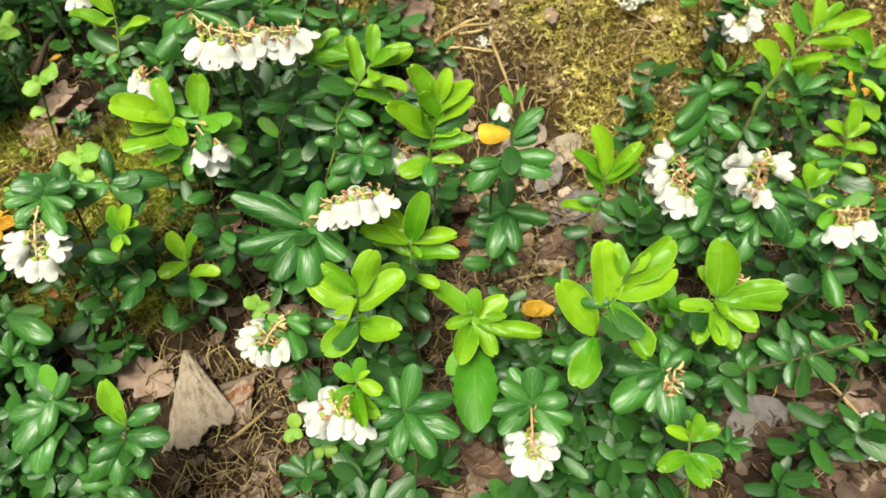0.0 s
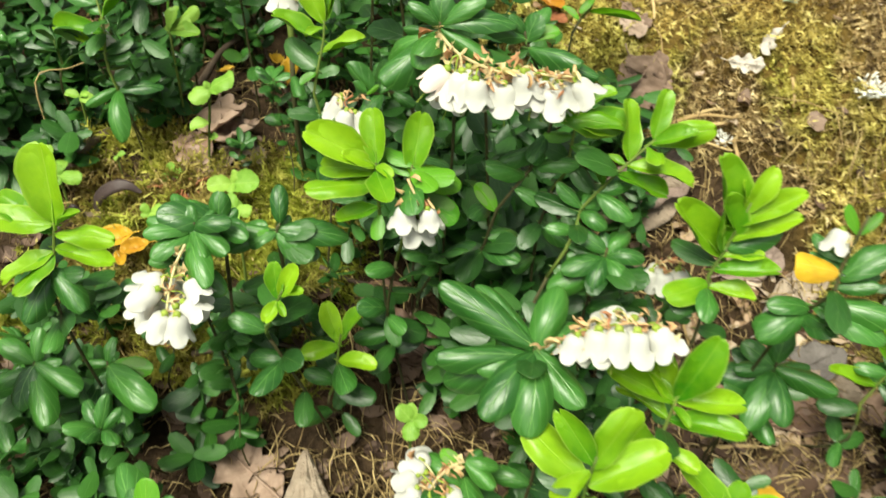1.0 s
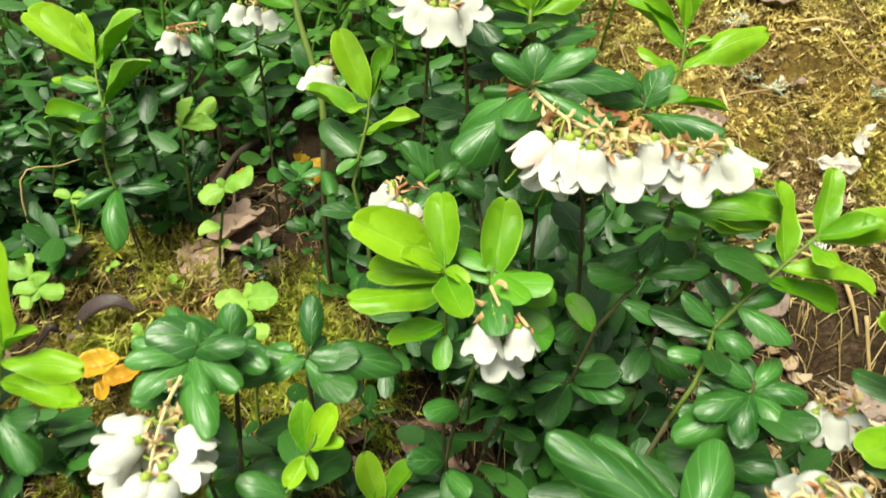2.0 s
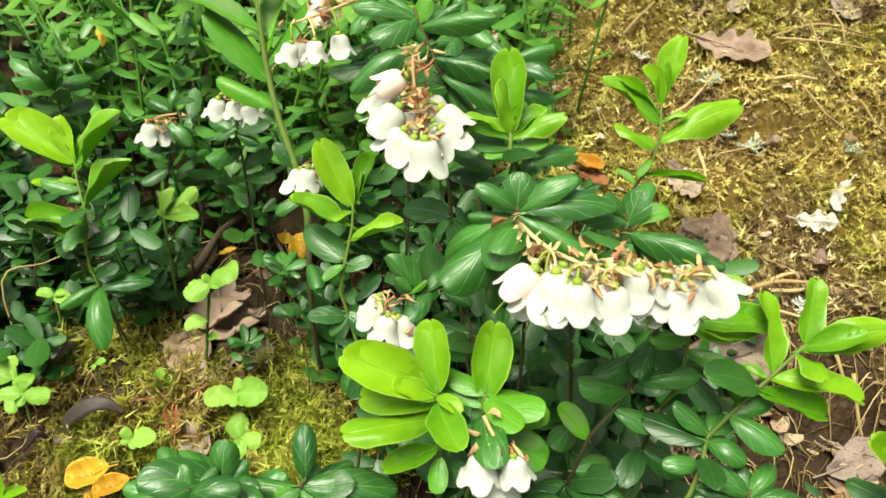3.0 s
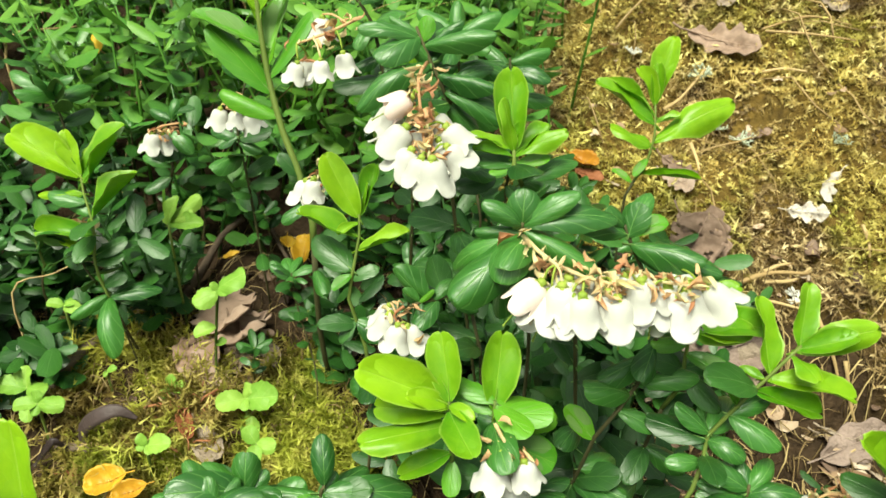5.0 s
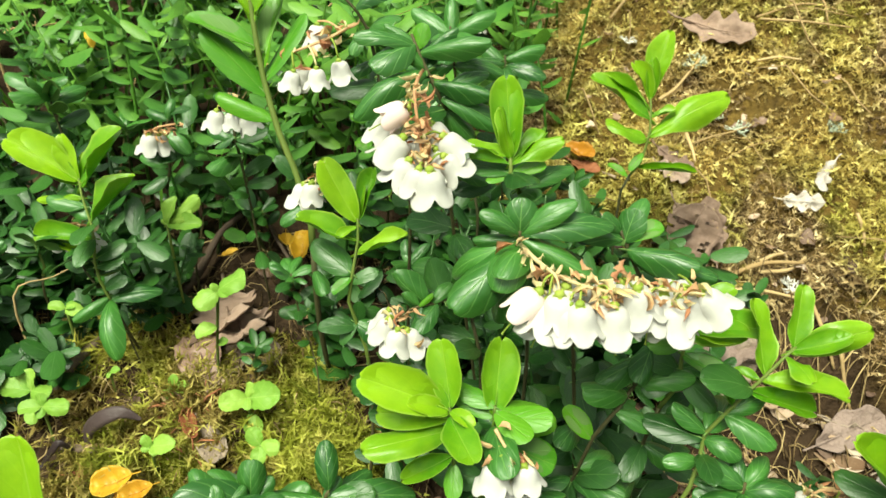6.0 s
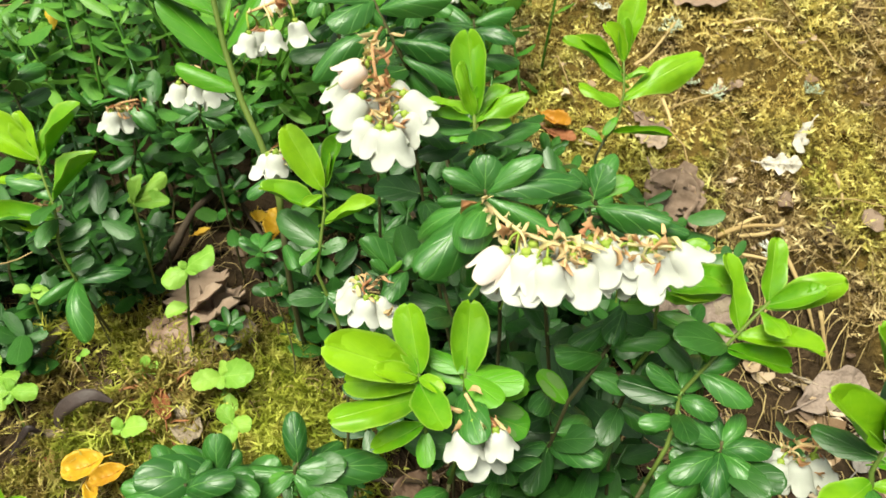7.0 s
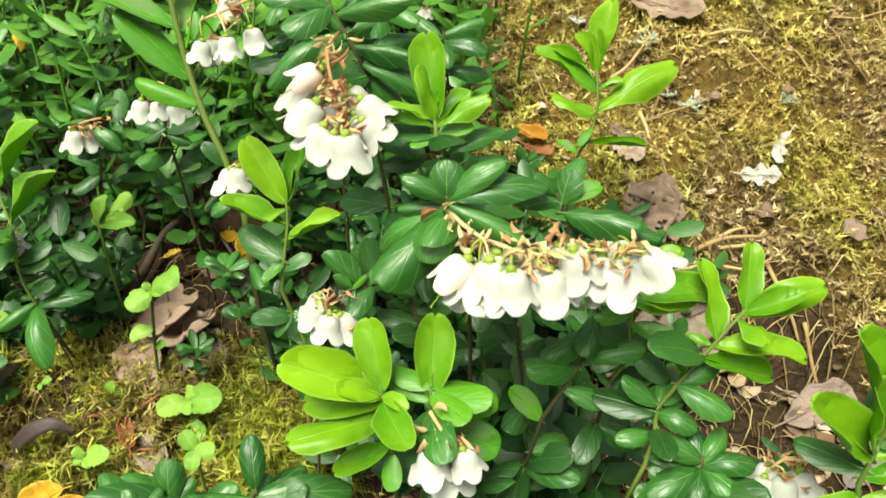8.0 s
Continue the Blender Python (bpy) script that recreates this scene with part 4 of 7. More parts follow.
def lichen_tuft(x, y, size, label, material, seed, lift=0.0):
    """A bushy lichen: short forked knobbly branches."""
    rnd = random.Random(seed)
    verts, faces = [], []

    def branch(p, way, r, left):
        q = p + way * size * rnd.uniform(0.16, 0.3)
        v, f = tube_data([p, p.lerp(q, 0.5) + Vector((rnd.uniform(-1, 1), rnd.uniform(-1, 1), rnd.uniform(-1, 1))) * size * 0.04, q], [r, r * 1.15, r * 0.9], 6)
        s = len(verts)
        verts.extend(v)
        faces.extend(tuple(s + k for k in one) for one in f)
        for _ in range(rnd.choice((2, 2, 3)) if left else 0):
            branch(q, (way + Vector((rnd.uniform(-1, 1), rnd.uniform(-1, 1), rnd.uniform(-0.5, 0.8))) * 0.9).normalized(), r * 0.78, left - 1)

    for _ in range(7):
        branch(Vector((rnd.uniform(-0.2, 0.2) * size, rnd.uniform(-0.2, 0.2) * size, 0)), Vector((rnd.uniform(-1, 1), rnd.uniform(-1, 1), rnd.uniform(0.1, 0.6))).normalized(), size * 0.05, 2)
    ob = mesh_object("lichen_tuft", verts, faces, material)
    ob.location = (x, y, bed(x, y) + lift)
    return tagged(ob, label, "lichen", "lichen tufts")

# ---------------------------------------------------------------- the shoots in front, one by one
rosette = shoot([(-0.0760, 0.2122, 0.0085), (-0.0825, 0.2057, 0.0600), (-0.0860, 0.2022, 0.1114), (-0.0865, 0.2018, 0.1208)], [
    (0.95, -174, 26, 19.3, 9.2), (0.97, -158, 31, 9.5, 4.4), (1.00, 108, 54, 13.8, 7.2), (0.97, 15, 29, 4.7, 2.8), (0.97, 151, 60, 3.8, 2.2), (0.72, -148, 3, 18.2, 7.6),
    (0.80, 175, -5, 15.4, 6.6), (0.63, -143, -2, 11.8, 4.9), (0.84, -62, -5, 12.0, 7.0), (0.61, -83, -37, 7.1, 4.1, "middle"), (0.98, 149, 34, 7.9, 3.9), (0.95, -32, -5, 6.1, 3.2),
], "fresh yellow-green lingonberry rosette with broad rounded leaves", "young")
rosette_twin = shoot([(-0.0831, 0.2117, 0.0104), (-0.0799, 0.2065, 0.0610), (-0.0781, 0.2037, 0.1116), (-0.0780, 0.2042, 0.1204)], [
    (1.00, 90, 59, 15.7, 7.8, "young"), (1.00, -5, 16, 11.7, 5.8), (1.00, 163, 11, 8.0, 4.0), (0.90, -38, 0, 9.4, 5.3), (0.95, 16, -26, 13.9, 7.0), (0.67, 1, -22, 14.0, 7.6),
    (0.97, 153, 15, 10.7, 5.2),
], "lingonberry shoot with green leaves and hanging white bells", "middle")
flowers(rosette_twin, [(-0.0773, 0.1976, 0.1209), (-0.0747, 0.1960, 0.1175), (-0.0722, 0.1951, 0.1154)], [
    (-0.0767, 0.1943, 0.1153, -84, -81), (-0.0713, 0.1943, 0.1157, -30, -77), (-0.0743, 0.1965, 0.1104, -60, -81), (-0.0730, 0.1997, 0.1114, -36, -79),
], bracts=6, size=7.0, styles=0.0)
bell_shoot = shoot([(-0.0486, 0.2441, 0.0092), (-0.0583, 0.2311, 0.0677), (-0.0636, 0.2241, 0.1262), (-0.0703, 0.2212, 0.1391), (-0.0757, 0.2190, 0.1488), (-0.0763, 0.2183, 0.1517)], [
    (0.94, -173, 24, 8.9, 4.0), (0.83, 177, 0, 9.5, 3.3), (0.82, -103, -25, 11.9, 8.1), (0.80, -136, -32, 19.0, 9.5), (0.80, 170, -30, 17.4, 6.5), (1.00, 101, 80, 8.8, 6.8),
    (0.93, 7, 29, 12.2, 4.7), (0.88, -11, -14, 15.8, 5.8), (0.94, 11, 3, 18.1, 6.5), (0.89, 51, 23, 6.6, 2.5), (0.68, -179, -57, 16.9, 7.5), (0.51, -167, -48, 12.8, 6.1),
], "dark glossy lingonberry shoot bearing a broad white flower cluster", "mature")
flowers(bell_shoot, [(-0.0759, 0.2154, 0.1506), (-0.0695, 0.2090, 0.1490), (-0.0595, 0.2085, 0.1466), (-0.0510, 0.2105, 0.1470), (-0.0436, 0.2112, 0.1460)], [
    (-0.0718, 0.2074, 0.1458, -156, -50), (-0.0681, 0.2060, 0.1465, -53, -82), (-0.0645, 0.2041, 0.1462, -39, -81), (-0.0602, 0.2077, 0.1452, -14, -75),
    (-0.0567, 0.2151, 0.1446, -63, -83), (-0.0547, 0.2089, 0.1475, -20, -77), (-0.0496, 0.2119, 0.1452, -75, -83), (-0.0464, 0.2114, 0.1454, -8, -71),
    (-0.0431, 0.2121, 0.1458, -5, -41), (-0.0697, 0.2103, 0.1422, -149, -76), (-0.0619, 0.2139, 0.1422, -25, -79), (-0.0469, 0.2181, 0.1430, -25, -79),
    (-0.0663, 0.2050, 0.1452, -60, -80), (-0.0584, 0.2068, 0.1448, -40, -80), (-0.0523, 0.2096, 0.1454, -60, -80), (-0.0480, 0.2104, 0.1440, -50, -78),
    (-0.0700, 0.2072, 0.1441, -120, -68),
], bracts=48, size=7.7, fading=1, styles=0.4)
bell_twin = shoot([(-0.0635, 0.2350, 0.0100), (-0.0570, 0.2272, 0.0558), (-0.0535, 0.2230, 0.1016), (-0.0494, 0.2254, 0.1144), (-0.0470, 0.2255, 0.1278), (-0.0557, 0.2255, 0.1461), (-0.0572, 0.2260, 0.1494)], [
    (0.96, 58, 71, 7.1, 6.4), (0.96, -16, 0, 14.5, 6.3), (0.97, -172, 23, 13.5, 5.5), (0.95, -166, 47, 6.1, 3.9), (0.81, -8, -4, 17.0, 6.0), (0.88, 20, 18, 8.2, 4.1, "middle"),
    (0.67, -1, 7, 18.2, 6.9, "young"), (0.61, -110, -21, 10.1, 5.5), (0.57, -142, -8, 13.0, 6.0), (0.88, 65, 33, 9.7, 4.4), (0.50, 4, 13, 12.6, 5.2), (0.41, -1, -17, 9.0, 4.5),
    (0.33, 159, 40, 9.5, 4.8, "middle"),
], "dark glossy lingonberry shoot with arching leaves over white bells", "mature")
drooping_shoot = shoot([(-0.0822, 0.2691, 0.0218), (-0.0887, 0.2561, 0.0892), (-0.0922, 0.2491, 0.1566), (-0.0950, 0.2468, 0.1634), (-0.0996, 0.2467, 0.1725), (-0.1028, 0.2486, 0.1786)], [
    (0.79, -173, 53, 6.1, 3.5), (0.90, 66, 67, 5.5, 4.0, "middle"), (0.78, -143, -21, 18.5, 6.2), (0.75, -153, -26, 17.1, 5.5), (0.92, -159, 5, 13.3, 4.6), (0.88, -3, 7, 15.6, 5.2),
    (0.94, -139, -23, 11.3, 7.8), (0.73, -10, -12, 13.5, 4.5), (0.67, 35, 21, 12.2, 4.0), (0.97, 177, 28, 7.3, 2.5), (0.97, 24, 33, 9.8, 3.4), (0.66, 2, -30, 16.4, 5.5),
    (0.56, 10, -41, 10.0, 4.9), (0.86, 58, 29, 7.5, 3.4), (0.48, 178, -54, 19.4, 8.9),
], "dark glossy lingonberry shoot with a long hanging flower cluster", "mature")
flowers(drooping_shoot, [(-0.0995, 0.2434, 0.1728), (-0.0987, 0.2310, 0.1734), (-0.0976, 0.2280, 0.1680), (-0.0962, 0.2250, 0.1626), (-0.0943, 0.2229, 0.1586)], [
    (-0.0998, 0.2289, 0.1702, -163, -31), (-0.0999, 0.2250, 0.1656, -153, -54), (-0.0926, 0.2283, 0.1651, -1, -48), (-0.0982, 0.2222, 0.1624, -168, -62),
    (-0.0958, 0.2199, 0.1619, -151, -78), (-0.0936, 0.2192, 0.1621, -38, -84), (-0.0920, 0.2255, 0.1623, 13, -53), (-0.0957, 0.2327, 0.1656, 7, -65),
    (-0.1034, 0.2311, 0.1671, -167, -66), (-0.0977, 0.2290, 0.1638, -161, -72), (-0.0939, 0.2276, 0.1625, -6, -77),
], bracts=30, size=7.0, fading=1, styles=0.6, crowded=False)
tall_sprig = shoot([(-0.0742, 0.2451, 0.0153), (-0.0774, 0.2354, 0.0830), (-0.0792, 0.2301, 0.1507), (-0.0793, 0.2288, 0.1583), (-0.0801, 0.2317, 0.1634)], [
    (0.86, 107, 59, 16.4, 6.9), (0.86, 174, 70, 10.8, 3.7), (0.89, -169, 17, 9.2, 2.7), (0.82, -173, 14, 8.4, 2.5), (0.82, 15, 30, 11.3, 3.9), (0.84, 45, 28, 9.9, 4.0),
    (0.95, 47, 60, 4.6, 1.4), (0.67, -154, -7, 5.2, 2.1, "middle"), (0.62, 17, 13, 7.2, 2.9, "middle"), (0.54, 27, 10, 12.6, 4.2, "mature"),
], "fresh yellow-green lingonberry sprig with upright leaves", "young")
slim_sprig = shoot([(-0.1177, 0.2450, 0.0348), (-0.1177, 0.2417, 0.0618), (-0.1177, 0.2400, 0.0889), (-0.1191, 0.2422, 0.1049), (-0.1181, 0.2454, 0.1179), (-0.1169, 0.2487, 0.1272), (-0.1177, 0.2519, 0.1347)], [
    (0.92, 161, 54, 17.8, 8.0), (0.94, 86, 48, 8.6, 3.3), (0.93, 78, 42, 14.2, 4.6), (0.83, -170, 21, 16.3, 6.0), (0.90, -148, -15, 6.2, 2.5), (0.77, 15, 20, 14.1, 4.2),
    (0.67, -140, -32, 6.3, 3.2, "middle"), (0.65, 21, 20, 7.6, 3.8, "old"), (0.50, -134, -45, 7.0, 3.5, "old"), (0.50, -4, -23, 8.8, 5.3, "mature"), (0.97, 136, 42, 9.3, 3.6),
], "slim yellow-green lingonberry sprig on a thin stem", "young", woody=0.4)
flowers(slim_sprig, [(-0.1310, 0.2647, 0.1383), (-0.1316, 0.2623, 0.1345)], [
    (-0.1326, 0.2622, 0.1345, -114, -84), (-0.1354, 0.2643, 0.1329, -152, -76),
], bracts=4, size=7.5, styles=0)
tall_shoot = shoot([(-0.1401, 0.2859, 0.0440), (-0.1401, 0.2794, 0.0751), (-0.1401, 0.2759, 0.1062), (-0.1422, 0.2776, 0.1197), (-0.1486, 0.2833, 0.1390), (-0.1534, 0.2884, 0.1530), (-0.1562, 0.2925, 0.1686), (-0.1575, 0.2956, 0.1782)], [
    (0.66, 175, 47, 25.1, 9.0, "middle"), (0.78, -173, 27, 20.6, 7.8, "middle"), (0.60, 179, 25, 18.1, 6.3, "middle"), (0.70, 47, 53, 22.2, 7.6, "middle"), (0.73, 78, 52, 21.6, 7.4, "middle"), (0.83, 137, 66, 11.9, 3.8),
    (0.86, 33, 43, 14.1, 5.7), (0.86, 162, 45, 16.5, 6.8), (0.48, 175, 42, 8.9, 4.6, "old"), (0.43, 35, 36, 9.7, 4.8, "old"), (0.42, -148, -33, 9.3, 4.6, "mature"),
], "tall green lingonberry shoot with long leaves", "young", radius=0.0011, woody=0.35, lower=2)
high_shoot = shoot([(-0.1112, 0.2843, 0.0393), (-0.1112, 0.2713, 0.0936), (-0.1112, 0.2643, 0.1479), (-0.1142, 0.2657, 0.1611), (-0.1169, 0.2669, 0.1738), (-0.1213, 0.2647, 0.1813)], [
    (0.95, 162, 38, 9.3, 4.7), (0.92, 26, 26, 9.2, 4.6), (0.80, -117, -42, 7.9, 4.6), (0.79, 22, 21, 8.3, 4.2), (0.68, -153, -26, 7.9, 4.0), (0.64, -8, -27, 7.0, 3.5),
    (0.54, -145, -35, 8.2, 4.5), (0.48, -6, -25, 7.7, 3.8),
], "dark lingonberry shoot with three open bells", "mature")
flowers(high_shoot, [(-0.1179, 0.2593, 0.1771), (-0.1207, 0.2502, 0.1765), (-0.1252, 0.2485, 0.1748), (-0.1285, 0.2473, 0.1737)], [
    (-0.1280, 0.2453, 0.1701, -160, -75), (-0.1225, 0.2445, 0.1713, -82, -87), (-0.1186, 0.2480, 0.1721, -5, -82), (-0.1257, 0.2568, 0.1771, -142, -86),
    (-0.1276, 0.2507, 0.1693, -134, -85),
], bracts=9, size=5.7, styles=0.2)
left_sprig = shoot([(-0.2041, 0.2797, 0.0440), (-0.2041, 0.2732, 0.0641), (-0.2041, 0.2697, 0.0842), (-0.2075, 0.2715, 0.0960), (-0.2090, 0.2747, 0.1077), (-0.2118, 0.2776, 0.1154), (-0.2141, 0.2822, 0.1239)], [
    (0.91, 179, 38, 23.9, 11.8), (0.97, 147, 62, 14.7, 6.4), (0.88, 31, 49, 22.5, 10.9), (0.68, 25, 42, 20.2, 8.9), (0.96, 136, 66, 8.0, 3.3), (0.82, -174, -3, 15.0, 4.0),
    (0.60, -169, 8, 17.7, 6.6), (0.52, -175, 18, 11.2, 5.3), (0.92, 73, 40, 9.9, 3.9), (0.89, 163, 8, 14.7, 5.0), (0.37, 23, 22, 8.3, 5.0, "old"), (0.33, -141, -22, 12.9, 4.8, "mature"),
    (0.32, -58, -45, 20.0, 8.9, "mature"), (0.32, 25, 5, 16.1, 6.7, "mature"), (0.35, -169, -2, 5.4, 2.7, "mature"),
], "fresh green lingonberry sprig with broad leaves over old dark ones", "young", woody=0.3)
flowers(left_sprig, [(-0.2142, 0.2796, 0.1036), (-0.2185, 0.2791, 0.1040), (-0.2229, 0.2783, 0.1039)], [
    (-0.2209, 0.2775, 0.1019, -166, -54), (-0.2166, 0.2783, 0.1021, -149, -75), (-0.2152, 0.2807, 0.0999, -9, -79),
], bracts=8, size=7, styles=0)
bank_sprig = shoot([(-0.0412, 0.3279, 0.0433), (-0.0444, 0.3279, 0.0757), (-0.0462, 0.3279, 0.1081), (-0.0431, 0.3281, 0.1175), (-0.0413, 0.3292, 0.1289), (-0.0426, 0.3363, 0.1413)], [
    (0.95, 71, 62, 21.6, 8.4), (0.96, 157, 57, 14.0, 5.1), (0.94, 92, 75, 13.4, 4.7), (0.85, 175, 32, 24.0, 7.9), (0.89, 164, 28, 20.0, 2.8), (0.86, 14, 18, 8.7, 3.1),
    (0.76, 26, 26, 29.3, 10.0), (0.74, -175, 18, 15.4, 7.0), (0.67, -131, -34, 7.9, 3.0, "middle"), (0.57, 6, -4, 20.3, 3.2), (0.48, 169, 30, 8.2, 3.3, "middle"),
], "fresh green lingonberry sprig standing at the foot of the mossy bank", "young", lower=2)
right_sprig = shoot([(-0.0546, 0.2221, 0.0063), (-0.0468, 0.2156, 0.0482), (-0.0426, 0.2121, 0.0900), (-0.0379, 0.2147, 0.1031), (-0.0322, 0.2163, 0.1141), (-0.0266, 0.2179, 0.1231), (-0.0212, 0.2206, 0.1301)], [
    (0.85, 118, 58, 15.6, 7.0), (0.99, 89, 59, 12.7, 5.8), (1.00, 11, 25, 15.7, 6.7), (0.98, -9, 24, 11.1, 5.1), (0.95, -60, 0, 8.0, 4.3), (0.83, -3, -4, 17.2, 6.2),
    (0.78, 0, -15, 14.3, 5.2), (0.71, 166, 49, 8.2, 3.1), (0.83, 159, 4, 5.4, 2.3), (0.67, -19, -22, 11.4, 6.6, "mature"), (0.57, -20, -2, 8.0, 5.1, "mature"), (0.59, 163, 36, 9.3, 4.7, "mature"),
    (0.50, -169, -1, 8.0, 4.0, "mature"), (0.44, -9, -10, 8.3, 4.3, "mature"),
], "fresh yellow-green lingonberry sprig with notched leaves", "young", woody=0.35)
small_bells = shoot([(-0.0850, 0.2472, 0.0208), (-0.0883, 0.2407, 0.0684), (-0.0900, 0.2372, 0.1161), (-0.0953, 0.2336, 0.1215), (-0.1004, 0.2304, 0.1213)], [
    (0.80, -179, 38, 11.2, 6.1), (0.72, -113, -25, 9.2, 5.5), (1.00, -175, 39, 5.2, 2.8), (1.00, 24, 42, 4.8, 1.6, "middle"), (0.77, 44, 30, 6.7, 3.3), (0.61, -6, -25, 7.4, 3.7),
    (1.00, -97, -47, 5.1, 2.6),
], "dark lingonberry shoot with small leaves and a few bells", "mature")
flowers(small_bells, [(-0.1010, 0.2277, 0.1230), (-0.1029, 0.2264, 0.1214), (-0.1017, 0.2254, 0.1193)], [
    (-0.1041, 0.2262, 0.1213, -150, -73), (-0.1017, 0.2246, 0.1199, -127, -80), (-0.1000, 0.2264, 0.1185, -4, -70), (-0.1048, 0.2296, 0.1212, -153, -72),
], bracts=6, size=6.8, styles=0)
far_bells = shoot([(-0.1756, 0.3213, 0.0440), (-0.1756, 0.3148, 0.0803), (-0.1756, 0.3113, 0.1165), (-0.1758, 0.3131, 0.1295), (-0.1723, 0.3153, 0.1422)], [
    (1.00, 170, 29, 9.0, 4.5), (1.00, 29, 30, 6.5, 3.2), (0.89, -169, -1, 7.9, 3.9), (0.79, 3, -10, 8.0, 4.0), (0.61, -154, -24, 7.9, 4.0), (0.57, -2, -20, 8.5, 4.3),
], "dark lingonberry shoot with bells, half hidden", "mature")
flowers(far_bells, [(-0.1690, 0.3032, 0.1407), (-0.1730, 0.3016, 0.1391), (-0.1702, 0.3008, 0.1370)], [
    (-0.1749, 0.2999, 0.1368, -155, -77), (-0.1700, 0.2996, 0.1368, -79, -86), (-0.1666, 0.3006, 0.1356, 9, -69),
], bracts=6, size=6.8, styles=0)
farther_bells = shoot([(-0.2068, 0.3208, 0.0440), (-0.2068, 0.3208, 0.0778), (-0.2068, 0.3208, 0.1117), (-0.2047, 0.3234, 0.1254)], [
    (1.00, 176, 21, 8.7, 4.4), (1.00, 17, 13, 8.0, 4.0, "old"), (1.00, 76, 57, 8.0, 4.0), (0.81, -146, -35, 12.1, 6.1), (0.81, -14, -34, 11.5, 5.8),
], "dark lingonberry shoot with one bell", "mature")
flowers(farther_bells, [(-0.1971, 0.3131, 0.1256), (-0.2025, 0.3116, 0.1247), (-0.2051, 0.3104, 0.1235)], [
    (-0.2054, 0.3098, 0.1225, -146, -80), (-0.2038, 0.3128, 0.1211, -97, -86),
], bracts=9, size=7.4, styles=0)
rosette_low = shoot([(-0.1255, 0.1888, 0.0093), (-0.1288, 0.1823, 0.0490), (-0.1305, 0.1788, 0.0887), (-0.1280, 0.1811, 0.1007), (-0.1265, 0.1822, 0.1071)], [
    (1.00, -176, 13, 13.3, 6.4), (1.00, 10, 21, 12.5, 6.4), (1.00, 123, 56, 6.8, 4.2), (0.92, -53, -14, 11.9, 5.6), (0.92, -17, -4, 13.8, 6.4), (0.92, -150, -2, 13.5, 5.9),
    (0.83, -49, -12, 18.9, 8.1), (0.88, -123, -14, 13.6, 7.1), (1.00, 59, 28, 8.5, 4.3), (0.68, 37, 17, 15.4, 7.9), (0.59, -19, -18, 16.4, 8.2), (1.00, 143, 24, 12.1, 5.8),
], "dark glossy lingonberry rosette over a white flower cluster", "mature", shrink=0.86)
flowers(rosette_low, [(-0.1255, 0.1754, 0.1060), (-0.1266, 0.1715, 0.1023), (-0.1266, 0.1670, 0.0979), (-0.1259, 0.1632, 0.0942)], [
    (-0.1287, 0.1689, 0.0998, -159, -30), (-0.1291, 0.1663, 0.0986, -157, -37), (-0.1230, 0.1704, 0.0997, -27, -45), (-0.1225, 0.1658, 0.0966, -7, -41),
    (-0.1249, 0.1612, 0.0964, -131, -62), (-0.1223, 0.1621, 0.0959, -88, -69), (-0.1313, 0.1665, 0.0933, -147, -55),
], bracts=12, size=7.4, styles=0)
flank_rosette = shoot([(-0.1102, 0.2132, 0.0190), (-0.1102, 0.2002, 0.0580), (-0.1102, 0.1932, 0.0970), (-0.1093, 0.1932, 0.1027)], [
    (1.00, 109, 59, 10.1, 5.0), (1.00, -151, 0, 4.8, 2.2, "middle"), (1.00, -13, -34, 8.8, 4.4), (1.00, -140, -24, 7.7, 4.0), (1.00, 61, 26, 5.9, 3.1), (1.00, 3, -10, 11.2, 5.6),
    (1.00, 179, -2, 12.7, 6.1), (0.76, 26, -11, 18.8, 7.3),
], "dark glossy lingonberry shoot with rounded leaves", "mature")
bud_sprig = shoot([(-0.0969, 0.1939, 0.0078), (-0.1034, 0.1809, 0.0425), (-0.1069, 0.1739, 0.0773), (-0.1050, 0.1763, 0.0886), (-0.1027, 0.1776, 0.0953)], [
    (0.96, 125, 62, 10.0, 5.0), (1.00, 38, 55, 10.0, 5.1), (0.93, 0, 21, 7.0, 3.4), (0.87, -103, -21, 6.6, 3.9), (0.87, -52, -17, 4.9, 2.2), (0.96, 103, 64, 3.9, 1.9),
], "small yellow-green lingonberry sprig just unfolding", "young")
two_leaf_sprig = shoot([(-0.0849, 0.2021, 0.0079), (-0.0914, 0.1956, 0.0244), (-0.0949, 0.1921, 0.0410), (-0.0956, 0.1950, 0.0543), (-0.0951, 0.1966, 0.0620)], [
    (0.90, 143, 54, 13.0, 6.6), (0.93, 36, 53, 12.5, 6.0), (0.85, -151, -2, 11.5, 6.0), (0.72, -6, 6, 12.9, 6.1), (0.96, 115, 63, 5.8, 2.9),
], "small yellow-green lingonberry sprig over the litter", "young")
big_whorl = shoot([(-0.0291, 0.1819, -0.0012), (-0.0356, 0.1721, 0.0420), (-0.0391, 0.1669, 0.0852), (-0.0399, 0.1696, 0.0982), (-0.0399, 0.1704, 0.1028)], [
    (1.00, 168, 20, 25.6, 8.3), (1.00, 75, 43, 17.1, 7.9), (0.96, -166, -3, 22.2, 7.7), (1.00, 142, 17, 20.2, 6.1), (0.89, -114, -19, 20.1, 8.9), (0.86, -84, -21, 19.3, 10.2),
    (0.95, -37, -19, 16.4, 8.0), (1.00, 43, 15, 13.2, 6.5), (0.81, -173, -31, 22.9, 10.3), (0.71, -51, -37, 18.5, 9.2),
], "large dark glossy lingonberry whorl beside a white flower cluster", "mature")
